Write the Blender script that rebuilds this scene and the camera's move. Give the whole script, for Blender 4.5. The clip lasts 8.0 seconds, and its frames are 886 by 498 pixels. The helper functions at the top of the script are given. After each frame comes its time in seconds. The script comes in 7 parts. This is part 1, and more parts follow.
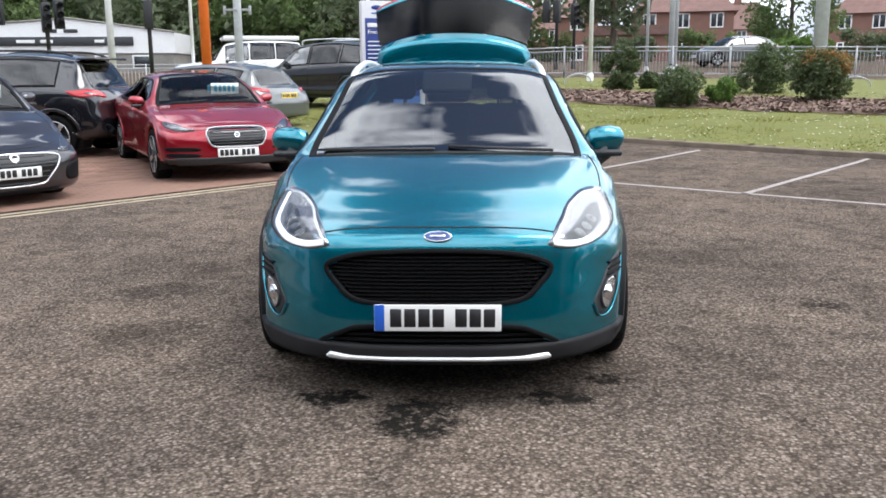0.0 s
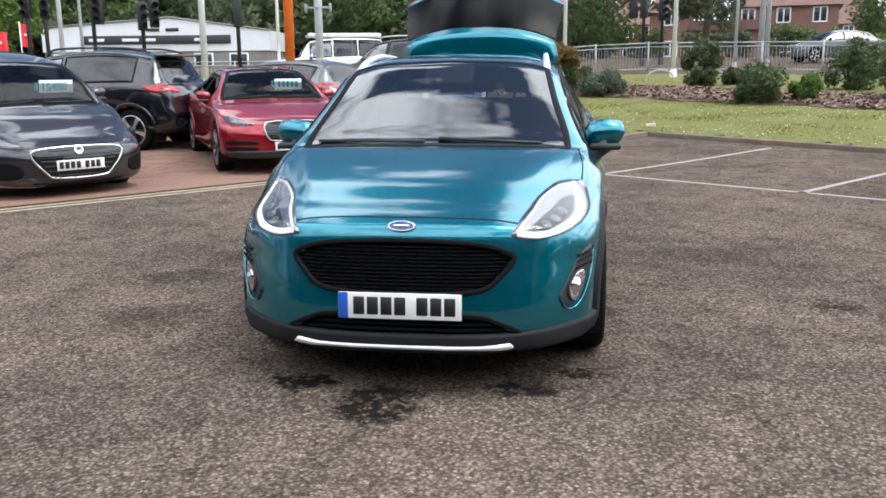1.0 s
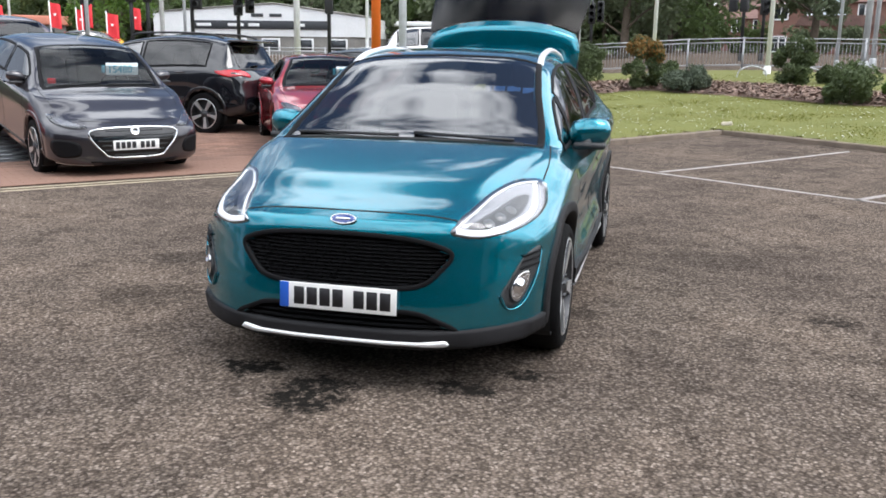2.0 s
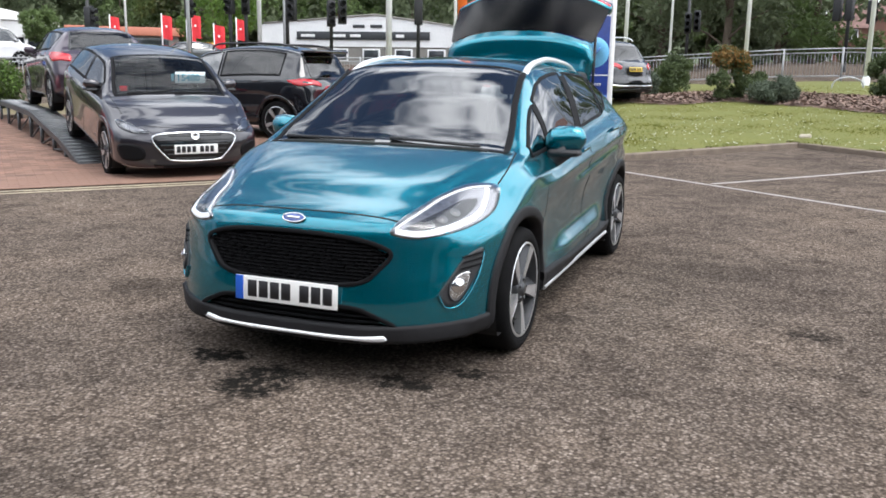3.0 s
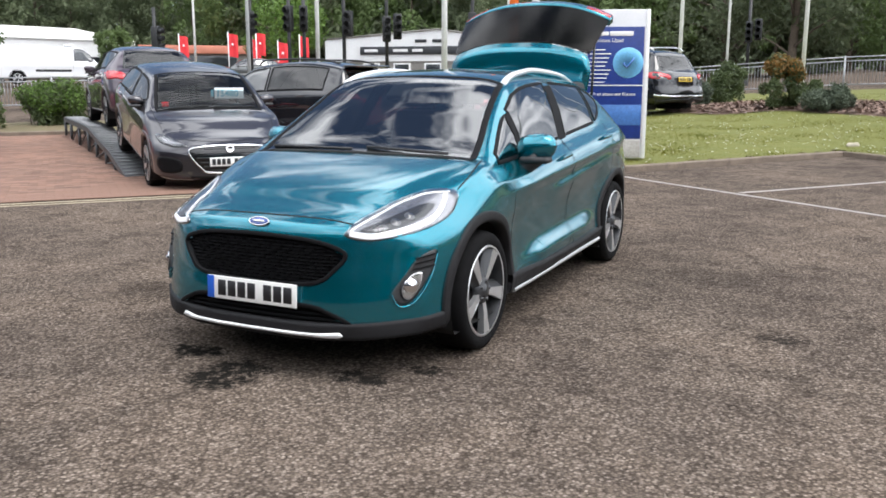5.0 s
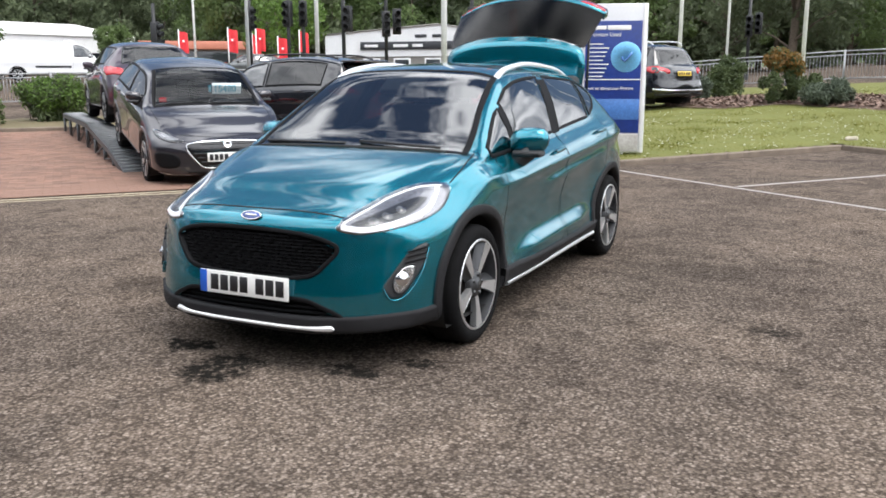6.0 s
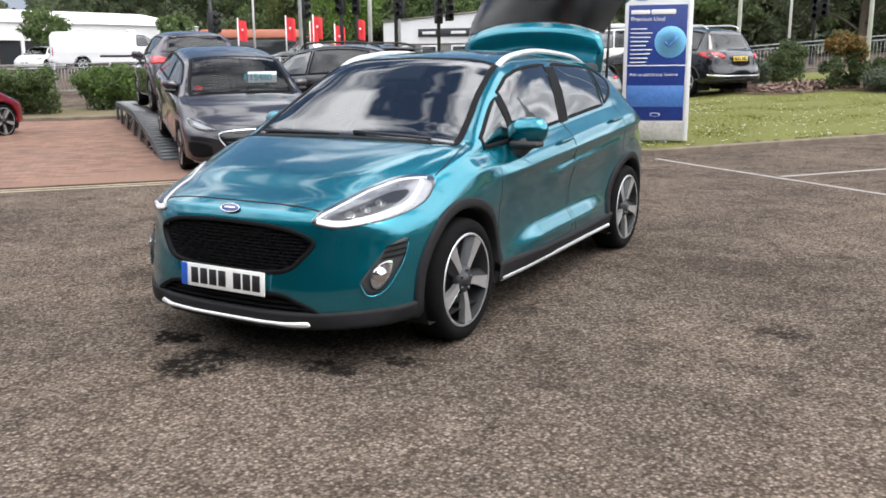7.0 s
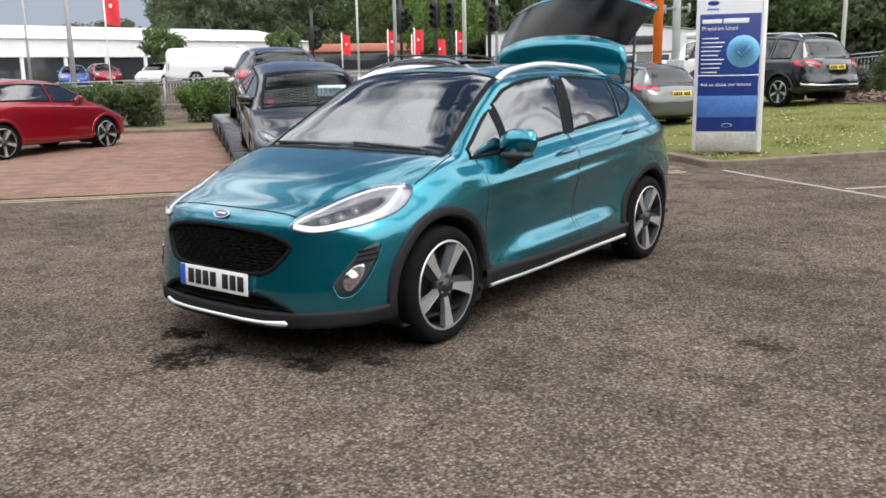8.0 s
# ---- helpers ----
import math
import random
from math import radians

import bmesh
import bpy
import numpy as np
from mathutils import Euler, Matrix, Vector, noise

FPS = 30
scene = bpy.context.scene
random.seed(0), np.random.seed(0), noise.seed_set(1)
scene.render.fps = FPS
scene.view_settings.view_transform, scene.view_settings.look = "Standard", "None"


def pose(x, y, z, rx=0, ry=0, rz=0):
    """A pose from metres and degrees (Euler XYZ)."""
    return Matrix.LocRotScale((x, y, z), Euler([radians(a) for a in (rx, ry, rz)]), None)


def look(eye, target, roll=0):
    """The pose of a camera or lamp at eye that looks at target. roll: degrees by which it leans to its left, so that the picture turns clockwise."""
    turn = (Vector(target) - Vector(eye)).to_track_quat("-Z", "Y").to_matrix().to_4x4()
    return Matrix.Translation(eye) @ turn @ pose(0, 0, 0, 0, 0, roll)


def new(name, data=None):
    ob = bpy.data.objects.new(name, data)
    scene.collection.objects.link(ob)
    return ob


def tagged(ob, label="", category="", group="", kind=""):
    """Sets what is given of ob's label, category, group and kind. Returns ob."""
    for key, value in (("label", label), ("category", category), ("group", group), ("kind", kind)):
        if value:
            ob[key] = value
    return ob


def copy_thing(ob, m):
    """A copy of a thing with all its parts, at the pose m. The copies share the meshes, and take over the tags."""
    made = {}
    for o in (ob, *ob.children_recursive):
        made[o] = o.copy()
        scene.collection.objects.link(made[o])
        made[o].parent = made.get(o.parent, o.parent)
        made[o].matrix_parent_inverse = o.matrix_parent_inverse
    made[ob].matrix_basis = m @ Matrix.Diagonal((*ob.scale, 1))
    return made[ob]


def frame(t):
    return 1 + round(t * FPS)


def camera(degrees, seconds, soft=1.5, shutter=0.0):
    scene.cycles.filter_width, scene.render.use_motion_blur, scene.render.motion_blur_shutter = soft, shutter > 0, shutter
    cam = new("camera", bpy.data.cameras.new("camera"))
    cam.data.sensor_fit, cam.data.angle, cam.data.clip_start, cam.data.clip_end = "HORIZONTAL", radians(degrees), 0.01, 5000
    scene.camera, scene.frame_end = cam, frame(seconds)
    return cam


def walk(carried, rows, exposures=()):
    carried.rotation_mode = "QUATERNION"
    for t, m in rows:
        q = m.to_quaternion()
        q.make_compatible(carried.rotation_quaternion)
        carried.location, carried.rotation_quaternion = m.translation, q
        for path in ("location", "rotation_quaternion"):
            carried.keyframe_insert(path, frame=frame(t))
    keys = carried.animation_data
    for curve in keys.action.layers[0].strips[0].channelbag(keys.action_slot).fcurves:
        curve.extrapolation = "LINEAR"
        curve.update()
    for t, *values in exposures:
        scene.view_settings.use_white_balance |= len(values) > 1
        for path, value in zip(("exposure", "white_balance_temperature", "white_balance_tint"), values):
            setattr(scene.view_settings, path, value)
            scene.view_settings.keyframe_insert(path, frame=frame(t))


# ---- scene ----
cam = camera(54.0, 8.0, soft=1.7)
PATH = [
    (0, (0.139, -3.43, 1.386), (0.073, -1.472, 0.983), -0.4),
    (0.5, (0.412, -3.473, 1.384), (0.232, -1.52, 0.99), -1.1),
    (1, (0.672, -3.433, 1.361), (0.396, -1.494, 0.953), -0.5),
    (1.5, (0.974, -3.36, 1.386), (0.596, -1.442, 0.96), 0.4),
    (3, (2.006, -3.236, 1.387), (1.294, -1.414, 0.975), 0.9),
    (3.5, (2.328, -3.233, 1.373), (1.53, -1.443, 0.971), 1.0),
    (4, (2.513, -3.229, 1.383), (1.672, -1.457, 0.989), 0.7),
    (4.5, (2.556, -3.218, 1.382), (1.7, -1.452, 0.999), 0.2),
    (6, (2.61, -3.206, 1.375), (1.751, -1.443, 0.98), -0.1),
    (6.5, (2.708, -3.106, 1.358), (1.813, -1.364, 0.952), -0.2),
    (7, (2.871, -2.908, 1.381), (1.892, -1.217, 0.958), -0.5),
    (7.5, (3.182, -2.828, 1.371), (2.093, -1.2, 0.968), -0.9),
    (8, (3.505, -2.706, 1.386), (2.318, -1.145, 0.991), -1.1),
]
walk(cam, [(t, look(eye, target, roll)) for t, eye, target, roll in PATH], [(0, -0.29, 5930, 11), (1.5, -0.32, 5950, 11), (4.5, -0.33, 6060, 11), (6.5, -0.27, 6150, 11), (8, -0.51, 6260, 11)])

# ---- sky, sun ----
world = bpy.data.worlds.new("world")
scene.world = world
world.use_nodes = True
wt = world.node_tree
wt.nodes.clear()
w_out = wt.nodes.new("ShaderNodeOutputWorld")
w_bg = wt.nodes.new("ShaderNodeBackground")
w_sky = wt.nodes.new("ShaderNodeTexSky")
w_sky.sky_type, w_sky.sun_disc = "NISHITA", False
w_sky.sun_elevation, w_sky.sun_rotation = radians(62), radians(105)
w_sky.air_density, w_sky.dust_density = 1.0, 1.6
w_co = wt.nodes.new("ShaderNodeTexCoord")
w_map = wt.nodes.new("ShaderNodeMapping")
w_map.inputs["Scale"].default_value = (1.0, 1.0, 2.2)
w_map.inputs["Location"].default_value = (3.1, 0.7, 0.2)
w_noise = wt.nodes.new("ShaderNodeTexNoise")
w_noise.inputs["Scale"].default_value, w_noise.inputs["Detail"].default_value, w_noise.inputs["Roughness"].default_value = 2.6, 9.0, 0.55
w_noise2 = wt.nodes.new("ShaderNodeTexNoise")
w_noise2.inputs["Scale"].default_value, w_noise2.inputs["Detail"].default_value = 5.5, 8.0
w_ramp = wt.nodes.new("ShaderNodeValToRGB")
w_ramp.color_ramp.elements[0].position, w_ramp.color_ramp.elements[1].position = 0.415, 0.50
w_ramp2 = wt.nodes.new("ShaderNodeValToRGB")
w_ramp2.color_ramp.elements[0].position, w_ramp2.color_ramp.elements[1].position = 0.54, 0.86
w_ramp2.color_ramp.elements[0].color, w_ramp2.color_ramp.elements[1].color = (4.3, 4.7, 5.4, 1), (25, 24.8, 24.3, 1)
w_mix = wt.nodes.new("ShaderNodeMix")
w_mix.data_type = "RGBA"
wt.links.new(w_co.outputs["Generated"], w_map.inputs["Vector"])
wt.links.new(w_map.outputs["Vector"], w_noise.inputs["Vector"])
wt.links.new(w_map.outputs["Vector"], w_noise2.inputs["Vector"])
w_lift = wt.nodes.new("ShaderNodeMath")      # and is brighter overhead
w_lift.operation = "MULTIPLY_ADD"
w_lift.inputs[1].default_value = 0.6
w_sep = wt.nodes.new("ShaderNodeSeparateXYZ")
w_more = wt.nodes.new("ShaderNodeMath")      # the cloud thickens to the north-east
w_more.operation = "MULTIPLY_ADD"
w_more.inputs[1].default_value = 0.40
w_less = wt.nodes.new("ShaderNodeMath")
w_less.operation = "MULTIPLY_ADD"      # and thins with height
w_less.inputs[1].default_value = -0.09
wt.links.new(w_co.outputs["Generated"], w_sep.inputs["Vector"])
w_cross = wt.nodes.new("ShaderNodeMath")
w_cross.operation = "MULTIPLY"
wt.links.new(w_sep.outputs["X"], w_cross.inputs[0])
wt.links.new(w_sep.outputs["Y"], w_cross.inputs[1])
wt.links.new(w_cross.outputs[0], w_more.inputs[0])
wt.links.new(w_noise.outputs["Fac"], w_more.inputs[2])
wt.links.new(w_sep.outputs["Z"], w_less.inputs[0])
wt.links.new(w_more.outputs[0], w_less.inputs[2])
w_side = wt.nodes.new("ShaderNodeMath")      # and to both sides, and opens to the north
w_side.operation = "ABSOLUTE"
w_sides = wt.nodes.new("ShaderNodeMath")
w_sides.operation = "MULTIPLY_ADD"
w_sides.inputs[1].default_value = 0.31
w_north = wt.nodes.new("ShaderNodeMath")
w_north.operation = "MULTIPLY_ADD"
w_north.inputs[1].default_value = -0.10
wt.links.new(w_sep.outputs["X"], w_side.inputs[0])
wt.links.new(w_side.outputs[0], w_sides.inputs[0])
wt.links.new(w_less.outputs[0], w_sides.inputs[2])
wt.links.new(w_sep.outputs["Y"], w_north.inputs[0])
wt.links.new(w_sides.outputs[0], w_north.inputs[2])
wt.links.new(w_north.outputs[0], w_ramp.inputs["Fac"])
wt.links.new(w_sep.outputs["Z"], w_lift.inputs[0])
wt.links.new(w_noise2.outputs["Fac"], w_lift.inputs[2])
w_pale = wt.nodes.new("ShaderNodeMath")     # and towards the sun
w_pale.operation = "MULTIPLY_ADD"
w_pale.inputs[1].default_value = 0.14
wt.links.new(w_sep.outputs["X"], w_pale.inputs[0])
wt.links.new(w_lift.outputs[0], w_pale.inputs[2])
wt.links.new(w_pale.outputs[0], w_ramp2.inputs["Fac"])
wt.links.new(w_ramp.outputs["Color"], w_mix.inputs[0])
wt.links.new(w_sky.outputs["Color"], w_mix.inputs[6])
wt.links.new(w_ramp2.outputs["Color"], w_mix.inputs[7])
wt.links.new(w_mix.outputs[2], w_bg.inputs["Color"])
w_bg.inputs["Strength"].default_value = 0.15
wt.links.new(w_bg.outputs["Background"], w_out.inputs["Surface"])

sun = new("sun", bpy.data.lights.new("sun", "SUN"))
sun.data.energy, sun.data.angle, sun.data.color = 2.6, radians(30), (1.0, 0.92, 0.82)
sun.matrix_world = look((7.26, -1.95, 14.1), (0, 0, 0))


# ---- materials ----
def material(name, color, rough=0.5, metal=0.0, coat=0.0, spec=0.5, noise_scale=0.0, vary=0.0, second=None, bump=0.0, fine=0.0, detail=6.0, emit=0.0, ior=1.5, island=0.0):
    """A procedural surface: base colour varied at two scales, roughness varied with it, and a fine relief."""
    m = bpy.data.materials.new(name)
    m.use_nodes = True
    nt = m.node_tree
    b = nt.nodes["Principled BSDF"]
    b.inputs["Base Color"].default_value = (*color, 1)
    b.inputs["Roughness"].default_value, b.inputs["Metallic"].default_value = rough, metal
    b.inputs["Coat Weight"].default_value, b.inputs["Coat Roughness"].default_value = coat, 0.03
    b.inputs["Specular IOR Level"].default_value = spec
    if emit:
        b.inputs["Emission Color"].default_value = (*color, 1)
        b.inputs["Emission Strength"].default_value = emit
    if noise_scale:
        co = nt.nodes.new("ShaderNodeTexCoord")
        n1 = nt.nodes.new("ShaderNodeTexNoise")
        n1.inputs["Scale"].default_value, n1.inputs["Detail"].default_value = noise_scale, detail
        n2 = nt.nodes.new("ShaderNodeTexNoise")
        n2.inputs["Scale"].default_value, n2.inputs["Detail"].default_value = fine or noise_scale * 9, 3.0
        for n in (n1, n2):
            nt.links.new(co.outputs["Object"], n.inputs["Vector"])
        add = nt.nodes.new("ShaderNodeMath")
        add.operation = "ADD"
        nt.links.new(n1.outputs["Fac"], add.inputs[0])
        nt.links.new(n2.outputs["Fac"], add.inputs[1])
        ramp = nt.nodes.new("ShaderNodeValToRGB")
        second = second or tuple(c * (1 - vary) for c in color)
        first = tuple(min(1, c * (1 + vary)) for c in color) if vary else color
        ramp.color_ramp.elements[0].position, ramp.color_ramp.elements[1].position = 0.3, 0.7
        ramp.color_ramp.elements[0].color, ramp.color_ramp.elements[1].color = (*second, 1), (*first, 1)
        half = nt.nodes.new("ShaderNodeMath")
        half.operation = "MULTIPLY"
        half.inputs[1].default_value = 0.5
        nt.links.new(add.outputs[0], half.inputs[0])
        nt.links.new(half.outputs[0], ramp.inputs["Fac"])
        nt.links.new(ramp.outputs["Color"], b.inputs["Base Color"])
        if island:
            ge = nt.nodes.new("ShaderNodeNewGeometry")
            hs_ = nt.nodes.new("ShaderNodeHueSaturation")
            mr = nt.nodes.new("ShaderNodeMapRange")
            mr.inputs["To Min"].default_value, mr.inputs["To Max"].default_value = 1 - island, 1 + island
            nt.links.new(ge.outputs["Random Per Island"], mr.inputs["Value"])
            nt.links.new(mr.outputs["Result"], hs_.inputs["Value"])
            nt.links.new(ramp.outputs["Color"], hs_.inputs["Color"])
            nt.links.new(hs_.outputs["Color"], b.inputs["Base Color"])
        if bump:
            bp = nt.nodes.new("ShaderNodeBump")
            bp.inputs["Strength"].default_value, bp.inputs["Distance"].default_value = bump, 0.01
            nt.links.new(n2.outputs["Fac"], bp.inputs["Height"])
            nt.links.new(bp.outputs["Normal"], b.inputs["Normal"])
    return m


def glass_material(name, tint, gloss=0.02, ior=1.6):
    """Clear or tinted pane: what lies behind it shows through its tint, and the sky mirrors in it by Fresnel."""
    m = bpy.data.materials.new(name)
    m.use_nodes = True
    nt = m.node_tree
    nt.nodes.clear()
    out = nt.nodes.new("ShaderNodeOutputMaterial")
    tr = nt.nodes.new("ShaderNodeBsdfTransparent")
    tr.inputs["Color"].default_value = (*tint, 1)
    gl = nt.nodes.new("ShaderNodeBsdfGlossy")
    gl.inputs["Roughness"].default_value = gloss
    lw = nt.nodes.new("ShaderNodeLayerWeight")
    lw.inputs["Blend"].default_value = 0.5
    pw = nt.nodes.new("ShaderNodeMath")
    pw.operation = "POWER"
    pw.inputs[1].default_value = 4.0
    fr = nt.nodes.new("ShaderNodeMath")
    fr.operation = "MULTIPLY_ADD"
    f0 = ((ior - 1) / (ior + 1)) ** 2
    fr.inputs[1].default_value, fr.inputs[2].default_value = 0.9 - f0, f0
    nt.links.new(lw.outputs["Facing"], pw.inputs[0])
    nt.links.new(pw.outputs[0], fr.inputs[0])
    mx = nt.nodes.new("ShaderNodeMixShader")
    nt.links.new(fr.outputs[0], mx.inputs["Fac"])
    nt.links.new(tr.outputs["BSDF"], mx.inputs[1])
    nt.links.new(gl.outputs["BSDF"], mx.inputs[2])
    nt.links.new(mx.outputs["Shader"], out.inputs["Surface"])
    return m


def paint(name, color, metal=0.35, rough=0.32):
    """Car paint: metal flake under clear lacquer."""
    m = material(name, color, rough=rough, metal=metal, coat=1.0, spec=0.2, noise_scale=1500, vary=0.12, fine=4000, detail=1.0)
    m.node_tree.nodes["Principled BSDF"].inputs["Coat IOR"].default_value = 1.68
    return m


M = {
    "teal": paint("teal_paint", (0.0, 0.180, 0.246), 0.85, 0.245),
    "red": paint("red_paint", (0.30, 0.004, 0.015), 0.6, 0.36),
    "grey": paint("grey_paint", (0.026, 0.024, 0.031), 0.55, 0.33),
    "black": paint("black_paint", (0.006, 0.007, 0.010), 0.1, 0.25),
    "silver": paint("silver_paint", (0.10, 0.108, 0.108), 0.6, 0.36),
    "plum": paint("plum_paint", (0.05, 0.035, 0.05), 0.4),
    "white": paint("white_paint", (0.75, 0.76, 0.78), 0.0),
    "blue": paint("blue_paint", (0.02, 0.06, 0.30), 0.3),
    "yellow": paint("yellow_paint", (0.75, 0.42, 0.02), 0.0),
    "mesh_black": material("grille_black", (0.006, 0.006, 0.007), 0.6, spec=0.12),
    "lamp_glass_dark": material("projector_glass", (0.02, 0.022, 0.026), 0.05, coat=1.0),
    "plastic": material("black_plastic", (0.022, 0.023, 0.025), 0.55, noise_scale=30, vary=0.25, bump=0.15, fine=700),
    "cladding": material("grey_cladding", (0.012, 0.012, 0.0135), 0.62, spec=0.25, noise_scale=14, vary=0.2, bump=0.2, fine=600),
    "gloss_black": material("gloss_black", (0.008, 0.008, 0.009), 0.12, coat=0.6),
    "seam": material("panel_gap", (0.004, 0.005, 0.005), 0.9),
    "chrome": material("chrome", (0.75, 0.76, 0.78), 0.12, 1.0),
    "satin": material("satin_silver", (0.80, 0.81, 0.82), 0.35, 0.4, noise_scale=40, vary=0.06),
    "satin_dull": material("dull_silver", (0.55, 0.56, 0.57), 0.38, 0.6, noise_scale=40, vary=0.08),
    "alloy": material("machined_alloy", (0.60, 0.61, 0.62), 0.32, 0.75, noise_scale=20, vary=0.1),
    "alloy_dark": material("dark_alloy", (0.06, 0.062, 0.066), 0.4, 0.6, noise_scale=20, vary=0.2),
    "rubber": material("tyre_rubber", (0.006, 0.006, 0.0065), 0.85, spec=0.12, noise_scale=25, vary=0.3, bump=0.3, fine=300),
    "liner": material("wheel_arch_liner", (0.008, 0.008, 0.008), 0.95),
    "glass": glass_material("windscreen_glass", (0.42, 0.45, 0.45), ior=2.7),
    "glass_car": glass_material("car_screen_glass", (0.5, 0.53, 0.53), ior=1.5),
    "glass_side": glass_material("side_glass", (0.17, 0.18, 0.185), ior=2.9),
    "glass_dark": glass_material("privacy_glass", (0.10, 0.105, 0.11), ior=1.8),
    "tailgate_tint": glass_material("tailgate_tint", (0.11, 0.105, 0.105), gloss=0.16, ior=1.16),
    "lens": glass_material("lamp_lens", (0.93, 0.94, 0.95)),
    "lamp_white": material("daytime_lamp", (0.9, 0.9, 0.9), 0.3, emit=0.8),
    "reflector": material("lamp_reflector", (0.30, 0.295, 0.31), 0.28, 1.0, noise_scale=60, vary=0.6),
    "fog_glass": material("fog_lamp_glass", (0.80, 0.81, 0.83), 0.14, 0.85, noise_scale=45, vary=0.6, fine=120),
    "lamp_dark": material("lamp_housing", (0.03, 0.031, 0.034), 0.3, 0.4),
    "tail_red": material("tail_lens", (0.42, 0.008, 0.015), 0.12, coat=0.8),
    "plate_white": material("plate_white", (0.80, 0.80, 0.78), 0.4),
    "plate_yellow": material("plate_yellow", (0.75, 0.52, 0.06), 0.4),
    "plate_blue": material("plate_blue", (0.02, 0.10, 0.50), 0.4),
    "ink": material("black_ink", (0.012, 0.012, 0.014), 0.5),
    "badge_blue": material("badge_blue", (0.01, 0.04, 0.22), 0.15, coat=1.0),
    "cloth": material("seat_cloth", (0.045, 0.046, 0.05), 0.9, noise_scale=60, vary=0.3),
    "dash": material("dashboard", (0.02, 0.021, 0.023), 0.6, noise_scale=40, vary=0.2),
    "card_white": material("price_card", (0.75, 0.85, 0.88), 0.5),
    "card_blue": material("price_card_blue", (0.10, 0.42, 0.55), 0.5),
}


# ---- mesh helpers ----
def mesh_of(name, verts, faces, mat, smooth=True):
    me = bpy.data.meshes.new(name)
    me.from_pydata([tuple(v) for v in verts], [], [tuple(f) for f in faces])
    me.materials.append(mat)
    me.polygons.foreach_set("use_smooth", [smooth] * len(me.polygons))
    me.update()
    return me


def part(name, data, mat, parent=None, label="", smooth=True):
    """One mesh object under a thing or a part; data is a bmesh or (verts, faces), in the thing's own space."""
    if isinstance(data, tuple):
        me = mesh_of(name, data[0], data[1], mat, smooth)
    else:
        me = bpy.data.meshes.new(name)
        data.to_mesh(me)
        data.free()
        me.materials.append(mat)
        me.polygons.foreach_set("use_smooth", [smooth] * len(me.polygons))
        me.update()
    ob = new(name, me)
    if parent is not None:
        ob.parent = parent
    if label:
        tagged(ob, label)
    return ob


def thing(name, label, category, m=None, group="", kind=""):
    ob = tagged(new(name), label, category, group, kind)
    ob.empty_display_size = 0.2
    if m is not None:
        ob.matrix_basis = m
    return ob


def join(*geo):
    """Several (verts, faces) as one."""
    vs, fs = [], []
    for v, f in geo:
        o = len(vs)
        vs += list(v)
        fs += [tuple(i + o for i in q) for q in f]
    return vs, fs


def moved(geo, m):
    return [m @ Vector(v) for v in geo[0]], geo[1]


def box(x0, x1, y0, y1, z0, z1, r=0.01, seg=2):
    """A box with rounded edges."""
    bm = bmesh.new()
    bmesh.ops.create_cube(bm, size=1, matrix=Matrix.Translation(((x0 + x1) / 2, (y0 + y1) / 2, (z0 + z1) / 2)) @ Matrix.Diagonal((abs(x1 - x0), abs(y1 - y0), abs(z1 - z0), 1)))
    r = min(r, 0.45 * min(abs(x1 - x0), abs(y1 - y0), abs(z1 - z0)))
    if r > 0:
        bmesh.ops.bevel(bm, geom=bm.edges[:], offset=r, segments=seg, affect="EDGES", profile=0.5)
    bm.verts.index_update()
    geo = [v.co.copy() for v in bm.verts], [tuple(v.index for v in f.verts) for f in bm.faces]
    bm.free()
    return geo


def lathe(profile, n=48, axis="x"):
    """A profile of (along, radius) turned round an axis."""
    vs, fs = [], []
    for i in range(n):
        a = 2 * math.pi * i / n
        for s, r in profile:
            vs.append(Vector((s, r * math.cos(a), r * math.sin(a))) if axis == "x" else Vector((r * math.cos(a), r * math.sin(a), s)))
    k = len(profile)
    for i in range(n):
        j = (i + 1) % n
        for q in range(k - 1):
            fs.append((i * k + q, j * k + q, j * k + q + 1, i * k + q + 1))
    return vs, fs


def tube(points, radius, n=8, taper=None):
    """A round bar along points."""
    pts = [Vector(p) for p in points]
    vs, fs = [], []
    for i, p in enumerate(pts):
        d = (pts[min(i + 1, len(pts) - 1)] - pts[max(i - 1, 0)]).normalized()
        u = d.orthogonal().normalized() if abs(d.z) > 0.9 else d.cross(Vector((0, 0, 1))).normalized()
        w = d.cross(u)
        r = radius * (taper[i] if taper else 1)
        for k in range(n):
            a = 2 * math.pi * k / n
            vs.append(p + u * (r * math.cos(a)) + w * (r * math.sin(a)))
    for i in range(len(pts) - 1):
        for k in range(n):
            fs.append((i * n + k, i * n + (k + 1) % n, (i + 1) * n + (k + 1) % n, (i + 1) * n + k))
    fs.append(tuple(range(n - 1, -1, -1)))
    fs.append(tuple((len(pts) - 1) * n + k for k in range(n)))
    return vs, fs


def prism(outline, y0, y1):
    """An outline of (x, z) drawn out along y."""
    n = len(outline)
    vs = [Vector((x, y, z)) for y in (y0, y1) for x, z in outline]
    fs = [tuple(range(n)), tuple(range(2 * n - 1, n - 1, -1))]
    fs += [(i, i + n, (i + 1) % n + n, (i + 1) % n) for i in range(n)]
    return vs, fs


